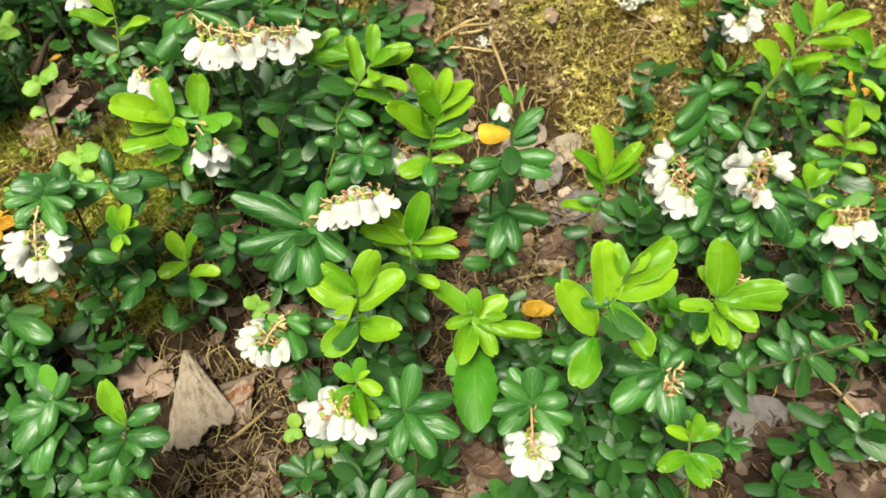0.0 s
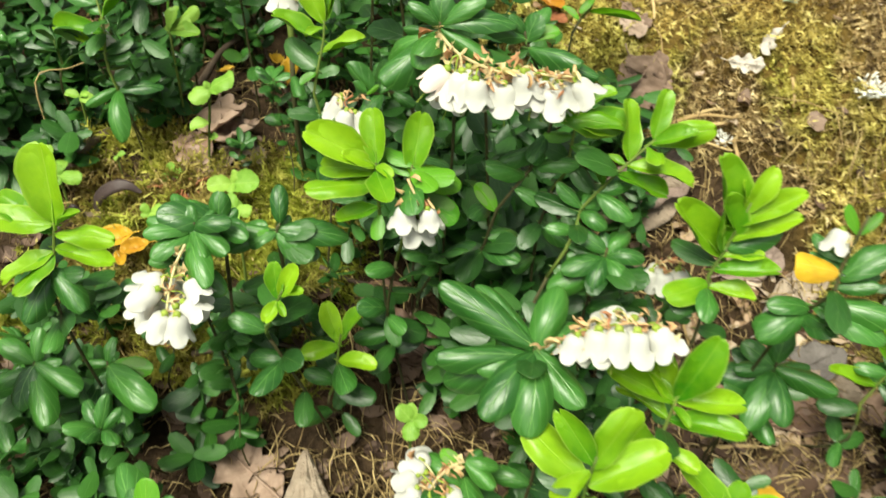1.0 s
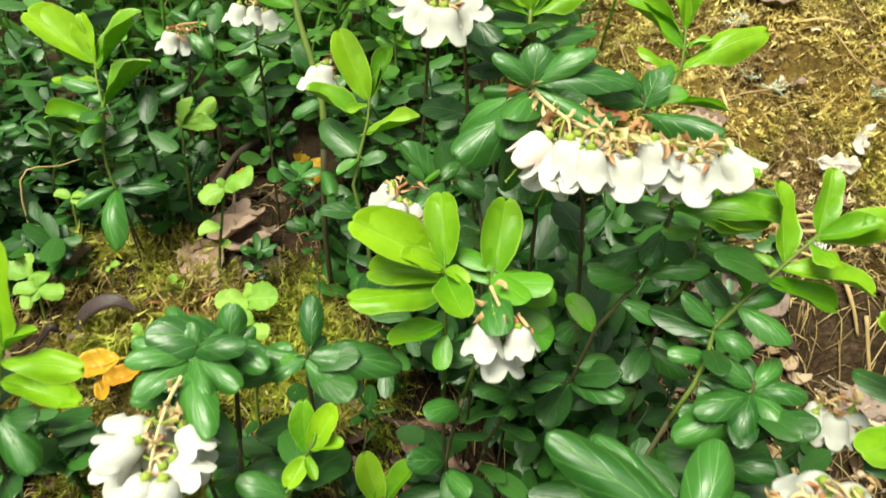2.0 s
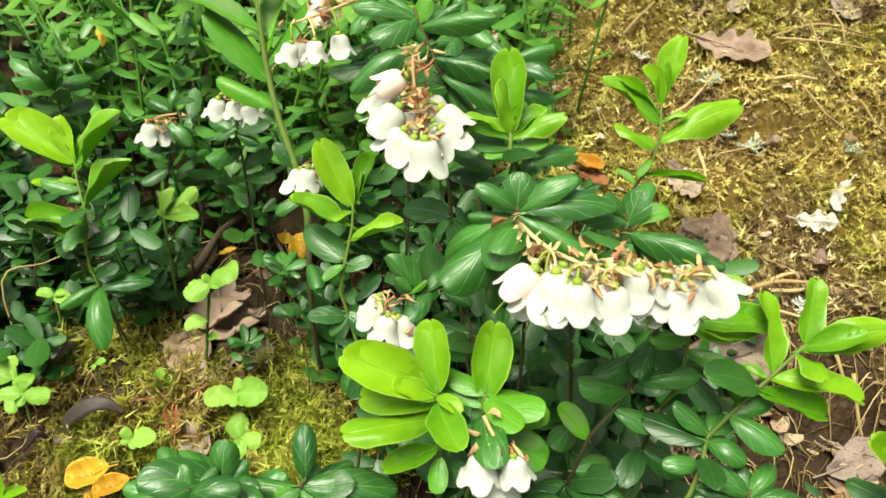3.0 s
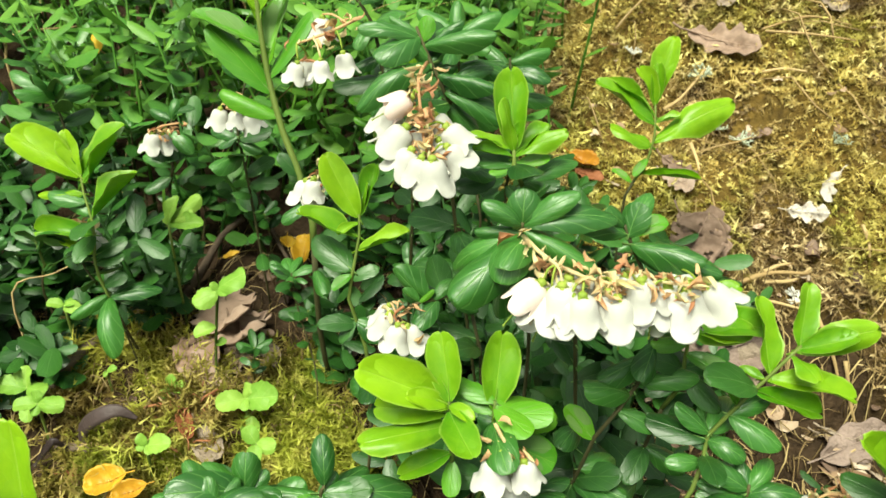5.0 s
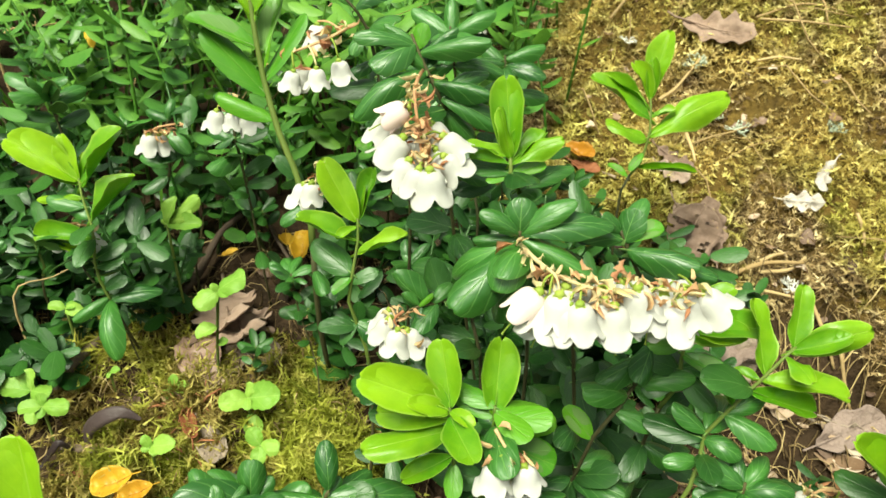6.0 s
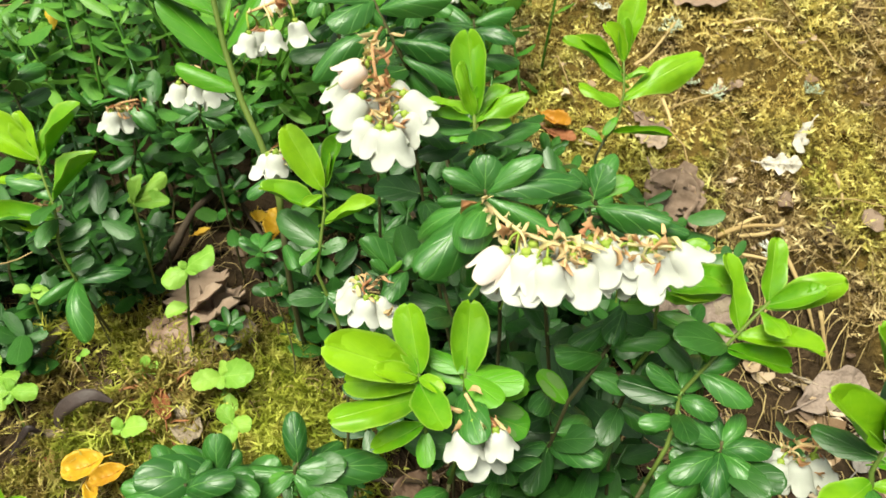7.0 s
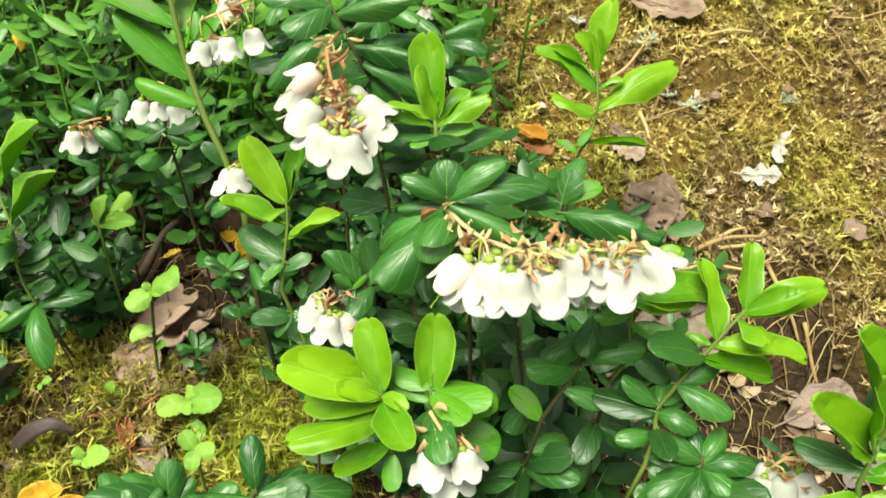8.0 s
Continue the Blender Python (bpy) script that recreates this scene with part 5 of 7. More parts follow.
flowers(big_whorl, [(-0.0373, 0.1686, 0.1065), (-0.0303, 0.1666, 0.1143), (-0.0227, 0.1691, 0.1166), (-0.0151, 0.1697, 0.1171)], [
    (-0.0323, 0.1657, 0.1135, -101, -69), (-0.0284, 0.1665, 0.1155, -78, -69), (-0.0246, 0.1663, 0.1168, -79, -69), (-0.0209, 0.1675, 0.1164, -74, -69),
    (-0.0171, 0.1691, 0.1166, -19, -53), (-0.0237, 0.1721, 0.1139, -71, -69), (-0.0307, 0.1688, 0.1123, -93, -69),
], bracts=26, size=7.4, styles=0.2)
bright_sprig = shoot([(-0.0108, 0.1778, -0.0018), (-0.0108, 0.1681, 0.0326), (-0.0108, 0.1628, 0.0669), (-0.0084, 0.1671, 0.0850), (-0.0076, 0.1700, 0.0991)], [
    (0.97, 33, 68, 19.3, 8.1), (0.96, 137, 43, 16.4, 6.9), (0.94, 176, 19, 17.1, 5.8), (0.95, 148, 26, 15.6, 6.2), (0.95, 4, 7, 15.0, 6.0), (0.85, -12, 12, 16.6, 6.4),
    (0.74, -148, 21, 13.4, 7.2), (0.85, 156, 7, 13.3, 5.2), (0.72, -22, -7, 10.8, 4.8), (0.98, -58, 3, 6.2, 2.5),
], "fresh yellow-green lingonberry sprig in full leaf", "young")
broad_sprig = shoot([(-0.0239, 0.1593, -0.0037), (-0.0239, 0.1495, 0.0315), (-0.0239, 0.1443, 0.0666), (-0.0240, 0.1487, 0.0843), (-0.0235, 0.1511, 0.0949)], [
    (0.91, 53, 61, 17.1, 8.1), (0.94, 154, 43, 14.6, 6.1), (0.81, 162, 24, 18.2, 9.2), (0.80, 20, 27, 18.9, 9.3), (0.72, -53, 49, 9.9, 2.3), (0.69, -135, -1, 14.4, 9.4),
    (0.69, -25, 9, 15.5, 8.8), (0.90, -152, -53, 12.0, 5.3),
], "fresh yellow-green lingonberry sprig with broad leaves", "young")
low_sprig = shoot([(0.0134, 0.1682, -0.0030), (0.0134, 0.1617, 0.0222), (0.0134, 0.1582, 0.0474), (0.0128, 0.1613, 0.0597), (0.0122, 0.1637, 0.0705)], [
    (0.94, 162, 33, 17.9, 8.1), (0.96, 78, 65, 11.4, 6.4), (0.96, 30, 31, 14.0, 7.0), (0.91, -160, -3, 10.0, 4.5), (0.83, -113, -2, 16.6, 9.0), (0.89, -39, -7, 8.1, 3.2),
    (0.86, -25, -10, 14.6, 4.4), (0.86, 1, 13, 12.0, 3.6), (0.81, -8, -2, 23.8, 6.7), (0.92, -53, -27, 15.6, 6.3),
], "fresh yellow-green lingonberry sprig close to the ground", "young")
serrated_sprout = shoot([(0.0137, 0.1567, -0.0039), (0.0137, 0.1567, 0.0228), (0.0137, 0.1567, 0.0495), (0.0128, 0.1585, 0.0570)], [
    (1.00, -90, -10, 30.0, 15.2, "serrated"), (1.00, -142, -29, 13.5, 8.1, "serrated"),
], "dull green serrated leaf hanging over the litter", "middle", name="serrated_seedling")
star_whorl = shoot([(-0.0086, 0.1370, -0.0040), (-0.0086, 0.1273, 0.0241), (-0.0086, 0.1220, 0.0522), (-0.0090, 0.1249, 0.0626), (-0.0092, 0.1263, 0.0678)], [
    (1.00, 72, 52, 15.4, 7.5), (1.00, -23, 2, 18.0, 8.0), (0.89, -98, -21, 13.6, 6.7), (0.91, -59, -17, 16.8, 7.5), (1.00, -154, 5, 10.7, 6.4), (1.00, 115, 36, 13.4, 6.1),
    (1.00, 15, 14, 15.5, 7.0), (1.00, 153, -1, 15.3, 7.2),
], "dark glossy lingonberry whorl spread like a star", "mature")
crown_whorl = shoot([(0.0328, 0.1454, -0.0040), (0.0328, 0.1357, 0.0187), (0.0328, 0.1304, 0.0414), (0.0315, 0.1338, 0.0536), (0.0310, 0.1352, 0.0593)], [
    (1.00, 88, 65, 13.2, 7.9), (1.00, 164, 34, 13.6, 6.7), (1.00, -162, 4, 14.1, 6.9), (1.00, -134, -10, 15.6, 7.7), (1.00, -7, 24, 11.9, 7.0), (1.00, -50, -12, 15.1, 7.8),
    (1.00, -138, 23, 8.4, 3.9), (1.00, -22, -7, 14.1, 7.2), (1.00, 124, 27, 12.7, 6.4), (1.00, 43, 21, 12.4, 6.1),
], "dark glossy lingonberry whorl over a hanging flower spike", "mature")
flowers(crown_whorl, [(0.0306, 0.1321, 0.0590), (0.0305, 0.1251, 0.0577), (0.0309, 0.1200, 0.0528), (0.0311, 0.1181, 0.0509)], [
    (0.0284, 0.1238, 0.0565, -163, -34), (0.0284, 0.1212, 0.0540, -159, -37), (0.0286, 0.1188, 0.0531, -141, -58), (0.0308, 0.1175, 0.0531, -95, -66),
    (0.0327, 0.1189, 0.0531, -45, -60), (0.0333, 0.1213, 0.0540, -14, -45), (0.0329, 0.1243, 0.0556, -6, -38), (0.0304, 0.1216, 0.0516, -109, -65),
], bracts=14, size=6.6, styles=0)
leafy_cluster = shoot([(-0.0233, 0.1412, -0.0040), (-0.0233, 0.1314, 0.0257), (-0.0233, 0.1262, 0.0554), (-0.0242, 0.1299, 0.0690), (-0.0234, 0.1317, 0.0761)], [
    (1.00, 160, 35, 8.5, 4.6, "middle"), (1.00, 62, 62, 7.9, 4.3, "middle"), (1.00, -23, -8, 8.8, 4.8), (0.87, -136, -7, 9.6, 6.0), (0.83, -78, 2, 15.3, 4.8), (0.83, -116, -11, 11.5, 5.8),
    (0.83, -53, -15, 12.1, 4.8), (1.00, 173, 35, 5.4, 3.1), (1.00, 8, 35, 5.1, 2.3),
], "yellow-green lingonberry sprig with white bells beside it", "young")
flowers(leafy_cluster, [(-0.0244, 0.1267, 0.0740), (-0.0286, 0.1242, 0.0717), (-0.0328, 0.1229, 0.0705)], [
    (-0.0337, 0.1244, 0.0719, -163, -27), (-0.0311, 0.1254, 0.0728, -138, -59), (-0.0335, 0.1218, 0.0708, -140, -58), (-0.0283, 0.1213, 0.0716, -111, -65),
    (-0.0254, 0.1213, 0.0701, -113, -65), (-0.0225, 0.1212, 0.0687, -56, -64), (-0.0314, 0.1228, 0.0676, -127, -62), (-0.0273, 0.1252, 0.0685, -124, -63),
], bracts=16, size=7.2, styles=0)
litter_bells = shoot([(-0.0453, 0.1665, -0.0032), (-0.0486, 0.1600, 0.0231), (-0.0503, 0.1565, 0.0494), (-0.0505, 0.1595, 0.0616), (-0.0510, 0.1611, 0.0688)], [
    (1.00, -32, -15, 9.8, 4.8), (1.00, 168, 23, 7.1, 3.6, "middle"), (1.00, 55, 38, 6.4, 3.2), (1.00, 7, -8, 8.5, 4.3),
], "lingonberry shoot with a white cluster above dry litter", "mature")
flowers(litter_bells, [(-0.0510, 0.1605, 0.0682), (-0.0538, 0.1591, 0.0668), (-0.0567, 0.1563, 0.0642), (-0.0576, 0.1542, 0.0622)], [
    (-0.0615, 0.1563, 0.0642, -153, -35), (-0.0608, 0.1536, 0.0630, -141, -58), (-0.0575, 0.1520, 0.0628, -114, -65), (-0.0540, 0.1530, 0.0623, -76, -67),
    (-0.0529, 0.1550, 0.0629, -20, -53), (-0.0598, 0.1576, 0.0641, 166, -17), (-0.0572, 0.1555, 0.0606, -91, -67),
], bracts=16, size=6.8, styles=0)
corner_shrub = shoot([(-0.1081, 0.1205, -0.0040), (-0.1081, 0.1140, 0.0323), (-0.1081, 0.1105, 0.0686), (-0.1063, 0.1141, 0.0812), (-0.1051, 0.1160, 0.0884)], [
    (1.00, 51, 47, 11.4, 5.4), (1.00, -179, 25, 9.7, 5.2), (1.00, -20, -1, 11.4, 5.2), (1.00, -128, -17, 19.0, 10.5), (1.00, -103, -32, 13.1, 6.8), (1.00, -167, 4, 16.4, 8.0),
    (1.00, 134, 35, 12.4, 6.2), (0.75, -99, -26, 20.0, 10.6), (0.75, -40, -32, 12.5, 6.2), (0.58, -131, -6, 15.3, 8.7), (0.58, -46, -24, 15.9, 7.9), (1.00, 30, 11, 7.5, 4.0),
    (1.00, 104, 54, 15.7, 7.0, "middle"), (1.00, 139, 11, 20.9, 9.3),
], "dark glossy lingonberry shoot with crowded leaves", "mature", lower=19, shrink=0.78)
corner_twin = shoot([(-0.0936, 0.1201, -0.0040), (-0.0936, 0.1136, 0.0277), (-0.0936, 0.1101, 0.0594), (-0.0900, 0.1133, 0.0703), (-0.0878, 0.1154, 0.0778)], [
    (1.00, 18, 26, 14.7, 7.0), (0.81, -5, 4, 16.9, 8.9), (1.00, 133, 35, 5.8, 2.9), (0.73, -37, 12, 11.3, 6.1), (0.68, -92, -27, 14.6, 7.4), (0.75, -146, -5, 13.7, 7.5),
    (1.00, 177, 10, 11.8, 6.7), (1.00, 14, 36, 5.0, 2.1), (0.70, -142, -16, 19.4, 10.4), (1.00, 128, 53, 19.8, 7.9, "young"), (1.00, 163, 50, 7.0, 2.8, "young"), (0.75, -53, -38, 16.8, 8.4),
], "dark glossy lingonberry shoot with a few yellow-green leaves", "mature", lower=19, shrink=0.78)
orange_shoot = shoot([(0.0254, 0.2198, 0.0058), (0.0254, 0.2068, 0.0546), (0.0254, 0.1998, 0.1035), (0.0247, 0.2019, 0.1161), (0.0252, 0.2038, 0.1301)], [
    (0.67, 23, 34, 14.2, 7.3), (0.54, -6, 7, 16.8, 8.5), (0.51, -160, 6, 11.0, 5.7), (0.52, -17, -10, 17.5, 8.8), (0.62, -5, 23, 8.9, 4.4), (0.91, 149, 51, 7.6, 3.0, "middle"),
    (0.91, 36, 55, 6.8, 2.4, "middle"), (0.73, 162, 3, 7.8, 3.9), (0.72, -168, 12, 11.5, 7.2, "yellow"), (0.50, -159, -31, 13.0, 6.5), (0.71, 124, 28, 9.2, 4.5),
], "dark glossy lingonberry shoot with one orange leaf", "mature")
flowers(orange_shoot, [(0.0248, 0.2027, 0.1222), (0.0231, 0.2047, 0.1241)], [
    (0.0222, 0.2051, 0.1245, -101, -70),
], bracts=1, size=6.6, styles=0)
flat_whorl = shoot([(0.0252, 0.2180, 0.0054), (0.0252, 0.2115, 0.0327), (0.0252, 0.2080, 0.0601), (0.0259, 0.2095, 0.0677), (0.0260, 0.2106, 0.0741)], [
    (1.00, 93, 64, 11.0, 7.8), (1.00, -162, -2, 11.7, 5.2), (1.00, -14, -3, 16.9, 7.2), (0.87, -111, -23, 18.6, 8.9), (0.87, -72, -24, 15.8, 8.4), (1.00, 158, 20, 11.0, 6.6),
    (1.00, 16, 8, 10.9, 5.4), (0.80, -177, -15, 14.6, 8.7),
], "dark glossy lingonberry whorl low over the litter", "mature")
lean_sprig = shoot([(0.0583, 0.2391, 0.0087), (0.0615, 0.2326, 0.0205), (0.0633, 0.2291, 0.0323), (0.0645, 0.2315, 0.0436), (0.0682, 0.2345, 0.0587), (0.0676, 0.2364, 0.0707)], [
    (0.98, 115, 65, 22.5, 8.0), (0.91, 161, 37, 18.9, 6.6), (0.91, 21, 39, 21.1, 7.4), (0.88, 7, 42, 16.1, 6.2), (0.70, 179, 12, 16.0, 5.3), (0.80, 138, 43, 12.6, 4.5),
    (0.71, -15, -8, 14.7, 5.4), (1.00, 69, 54, 11.7, 4.0),
], "fresh yellow-green lingonberry sprig with narrow leaves", "young")
giant_sprig = shoot([(0.0427, 0.1597, -0.0037), (0.0460, 0.1467, 0.0407), (0.0477, 0.1397, 0.0850), (0.0507, 0.1425, 0.0962), (0.0573, 0.1462, 0.1128)], [
    (0.74, 121, 62, 22.3, 11.7), (0.51, 147, 50, 21.6, 10.1), (0.87, 24, 41, 19.8, 8.5), (0.93, 28, 44, 8.4, 3.8), (0.81, 5, 29, 19.7, 8.5), (0.79, -51, -31, 19.7, 8.0),
    (0.75, -52, -26, 11.9, 5.5), (0.50, -111, -9, 17.7, 9.1), (0.91, 120, 40, 10.6, 4.8),
], "fresh yellow-green lingonberry sprig with very large leaves", "young")
gold_sprig = shoot([(0.0694, 0.1629, -0.0035), (0.0759, 0.1499, 0.0281), (0.0794, 0.1429, 0.0597), (0.0834, 0.1454, 0.0688), (0.0862, 0.1493, 0.0842), (0.0853, 0.1514, 0.0937)], [
    (0.96, 84, 66, 19.4, 10.5), (0.96, 0, 25, 20.8, 9.3), (0.92, -8, -1, 19.5, 7.2), (0.87, -174, 2, 11.5, 5.6), (0.84, -132, -18, 12.7, 6.1), (0.84, -92, -14, 11.6, 6.1),
    (0.87, -35, -9, 13.9, 7.4), (0.82, -66, -18, 12.6, 6.5), (0.98, -71, 6, 6.5, 3.0), (0.98, 122, 33, 9.7, 4.4),
], "fresh golden-green lingonberry sprig in a dense tuft", "young")
shade_whorl = shoot([(0.0748, 0.1476, -0.0040), (0.0748, 0.1378, 0.0207), (0.0748, 0.1326, 0.0454), (0.0732, 0.1371, 0.0619), (0.0717, 0.1394, 0.0711)], [
    (1.00, -114, -21, 17.9, 9.7), (1.00, -146, -13, 27.6, 13.5), (1.00, -81, -23, 21.8, 12.4), (1.00, -11, 0, 15.9, 7.4), (1.00, 157, 21, 10.3, 5.2), (1.00, -179, 0, 20.4, 10.2),
    (1.00, 75, 32, 10.8, 5.9), (1.00, -150, 0, 16.7, 7.7), (1.00, 28, 11, 14.3, 6.9),
], "dark glossy lingonberry whorl in the shade of fresh leaves", "mature", lower=19, shrink=0.78)
forked_sprig = shoot([(0.0807, 0.1279, -0.0040), (0.0807, 0.1181, 0.0166), (0.0807, 0.1129, 0.0372), (0.0786, 0.1178, 0.0537), (0.0775, 0.1207, 0.0640)], [
    (0.92, 161, 33, 8.9, 4.1), (0.92, 56, 59, 9.4, 4.8), (0.91, 16, 38, 10.0, 5.0), (0.78, -161, 3, 11.6, 6.0), (0.76, -73, -12, 10.6, 6.8), (0.78, -33, -15, 11.3, 6.5),
    (0.94, 121, 59, 6.2, 2.8),
], "small yellow-green lingonberry sprig with upright leaves", "young")
ruffled_shrub = shoot([(0.1086, 0.2582, 0.0100), (0.1086, 0.2517, 0.0430), (0.1086, 0.2482, 0.0760), (0.1070, 0.2500, 0.0887), (0.1060, 0.2512, 0.0985)], [
    (1.00, -174, 8, 15.4, 6.6), (1.00, -6, 4, 9.5, 4.4), (1.00, -139, -18, 26.5, 11.2), (1.00, 109, 42, 9.1, 5.5), (1.00, 152, 25, 11.1, 5.5), (1.00, 37, 30, 9.7, 4.9),
    (0.84, -136, -12, 15.4, 7.5), (0.81, -19, -4, 13.0, 6.7), (0.75, -60, -18, 13.3, 7.2), (0.75, -146, -21, 25.7, 12.5), (0.73, -37, -18, 20.9, 10.7), (0.65, -125, -22, 16.2, 8.2),
    (1.00, 22, 7, 16.9, 7.9),
], "dark lingonberry shrub with crowded curved leaves", "mature", lower=19, shrink=0.78)
arching_sprig = shoot([(0.1148, 0.2691, 0.0100), (0.1213, 0.2626, 0.0418), (0.1248, 0.2591, 0.0736), (0.1312, 0.2613, 0.0863), (0.1392, 0.2638, 0.1034), (0.1466, 0.2653, 0.1185)], [
    (0.98, 7, 15, 21.8, 6.0), (0.91, 2, 4, 20.1, 5.5), (0.83, 152, 50, 16.0, 5.8), (0.72, 148, 53, 18.1, 7.3), (0.79, 3, 4, 18.5, 4.7), (0.95, 164, 48, 15.5, 8.6, "middle"),
    (0.99, 90, 69, 15.1, 5.6), (0.81, -91, -34, 10.1, 4.9, "middle"), (0.64, 169, 23, 8.6, 4.1), (0.66, -54, -15, 4.8, 2.9), (1.00, 31, 42, 14.5, 5.5),
], "tall yellow-green lingonberry sprig with long narrow leaves", "young", radius=0.0011)
rusty_bells = shoot([(0.0951, 0.2088, 0.0037), (0.0951, 0.1990, 0.0391), (0.0951, 0.1938, 0.0745), (0.0947, 0.1961, 0.0862), (0.0967, 0.1976, 0.0953)], [
    (1.00, 130, 47, 12.9, 6.4), (1.00, 55, 38, 6.5, 3.3), (0.91, -117, -20, 16.4, 7.6), (0.91, -154, -9, 19.1, 8.2), (1.00, -19, -18, 8.7, 4.4), (0.75, 176, 4, 20.0, 9.0),
    (0.70, -55, -27, 16.5, 8.4), (0.60, -165, -6, 15.9, 7.8), (1.00, 172, -6, 8.4, 4.3), (0.68, -14, -7, 18.7, 9.6), (0.60, -134, -23, 14.9, 7.2),
], "dark glossy lingonberry shoot with a wide white cluster", "mature")
flowers(rusty_bells, [(0.0825, 0.2013, 0.1060), (0.0835, 0.1979, 0.1027), (0.0831, 0.1944, 0.0994), (0.0825, 0.1917, 0.0967)], [
    (0.0777, 0.1992, 0.1040, -173, -19), (0.0774, 0.1963, 0.1027, -163, -54), (0.0791, 0.1922, 0.1000, -115, -68), (0.0810, 0.1902, 0.0980, -89, -69),
    (0.0841, 0.1903, 0.0967, -57, -66), (0.0790, 0.1958, 0.0994, -152, -59), (0.0799, 0.2013, 0.1047, 132, 5), (0.0835, 0.1953, 0.0960, -89, -69),
], bracts=22, size=7.6, styles=0)
open_bells = shoot([(0.1070, 0.1977, 0.0016), (0.1070, 0.1880, 0.0436), (0.1070, 0.1827, 0.0855), (0.1063, 0.1849, 0.0966), (0.1050, 0.1863, 0.1052)], [
    (0.87, -158, -6, 11.2, 5.3), (0.87, 0, 0, 10.7, 5.3), (0.75, -140, -20, 11.3, 5.4), (0.78, -35, -17, 10.8, 6.1), (0.70, -96, -23, 12.0, 5.7), (1.00, 36, 17, 9.2, 4.3),
    (0.70, -167, -10, 13.3, 6.0), (0.60, -22, -14, 17.4, 8.9), (0.60, -123, -28, 15.4, 7.5), (1.00, -41, -32, 18.9, 9.4),
], "dark glossy lingonberry shoot with scattered bells", "mature")
flowers(open_bells, [(0.1021, 0.1814, 0.1059), (0.1025, 0.1846, 0.1091), (0.1034, 0.1872, 0.1116), (0.1043, 0.1891, 0.1134)], [
    (0.0985, 0.1858, 0.1103, -160, -31), (0.1011, 0.1892, 0.1122, 154, 17), (0.1079, 0.1872, 0.1115, 0, -13), (0.1038, 0.1811, 0.1085, -61, -67),
    (0.1006, 0.1887, 0.1103, 173, -36), (0.1078, 0.1907, 0.1122, 9, -21),
], bracts=18, size=7.2, styles=0)
edge_bells = shoot([(0.1333, 0.1943, 0.0010), (0.1333, 0.1845, 0.0423), (0.1333, 0.1793, 0.0836), (0.1334, 0.1811, 0.0925), (0.1316, 0.1826, 0.1012)], [
    (1.00, -141, -19, 11.2, 5.3, "middle"), (1.00, 11, 22, 9.2, 4.8, "middle"), (0.81, -139, -20, 13.6, 6.5), (0.81, -54, -27, 13.2, 6.8), (1.00, 167, 13, 5.8, 2.9),
], "lingonberry shoot with a small tawny flower cluster", "mature")
flowers(edge_bells, [(0.1291, 0.1778, 0.1007), (0.1337, 0.1791, 0.1019), (0.1382, 0.1792, 0.1019)], [
    (0.1282, 0.1752, 0.0982, -99, -70), (0.1304, 0.1745, 0.0989, -68, -68), (0.1355, 0.1765, 0.0994, -63, -67), (0.1382, 0.1766, 0.0994, -55, -65),
], bracts=20, size=6.6, styles=0)
side_sprig = shoot([(0.1427, 0.2184, 0.0055), (0.1427, 0.2119, 0.0458), (0.1427, 0.2084, 0.0861), (0.1439, 0.2100, 0.0953), (0.1415, 0.2120, 0.1087)], [
    (1.00, 166, 30, 10.7, 4.0), (1.00, 19, 37, 8.7, 3.8), (0.88, -179, 12, 12.0, 4.5), (0.88, -11, -4, 10.6, 4.6), (0.79, 115, 77, 7.8, 3.7), (0.75, -29, -12, 8.4, 4.0),
    (0.62, 172, 18, 12.6, 5.1), (1.00, 101, 67, 13.7, 5.8),
], "fresh green lingonberry sprig at the edge of the thicket", "young")
side_sprig_tall = shoot([(0.1596, 0.2511, 0.0097), (0.1596, 0.2446, 0.0497), (0.1596, 0.2411, 0.0897), (0.1584, 0.2435, 0.1061), (0.1587, 0.2450, 0.1196)], [
    (1.00, 159, 42, 13.7, 5.8), (1.00, 16, 34, 9.8, 4.9), (1.00, -179, 0, 9.3, 4.2, "middle"), (0.91, -11, -4, 10.8, 5.1), (0.84, 176, 20, 12.4, 5.1), (0.79, -50, -25, 11.1, 5.1),
    (0.68, 179, 13, 10.7, 4.5), (0.65, -36, -30, 12.0, 5.4),
], "fresh green lingonberry sprig with lance-shaped leaves", "young")
tuft_sprig = shoot([(0.1299, 0.1998, 0.0020), (0.1299, 0.1933, 0.0388), (0.1299, 0.1898, 0.0756), (0.1287, 0.1922, 0.0872), (0.1255, 0.1941, 0.0985)], [
    (1.00, 126, 62, 10.3, 5.4), (1.00, 20, 37, 8.8, 4.7), (1.00, 166, 29, 7.5, 3.5, "middle"), (0.85, 1, 15, 9.2, 4.9), (0.85, 175, 12, 9.3, 4.5, "mature"), (0.75, -37, -18, 9.2, 4.8, "mature"),
    (0.72, -148, -14, 12.8, 6.0, "mature"),
], "green lingonberry sprig among dark leaves", "young")
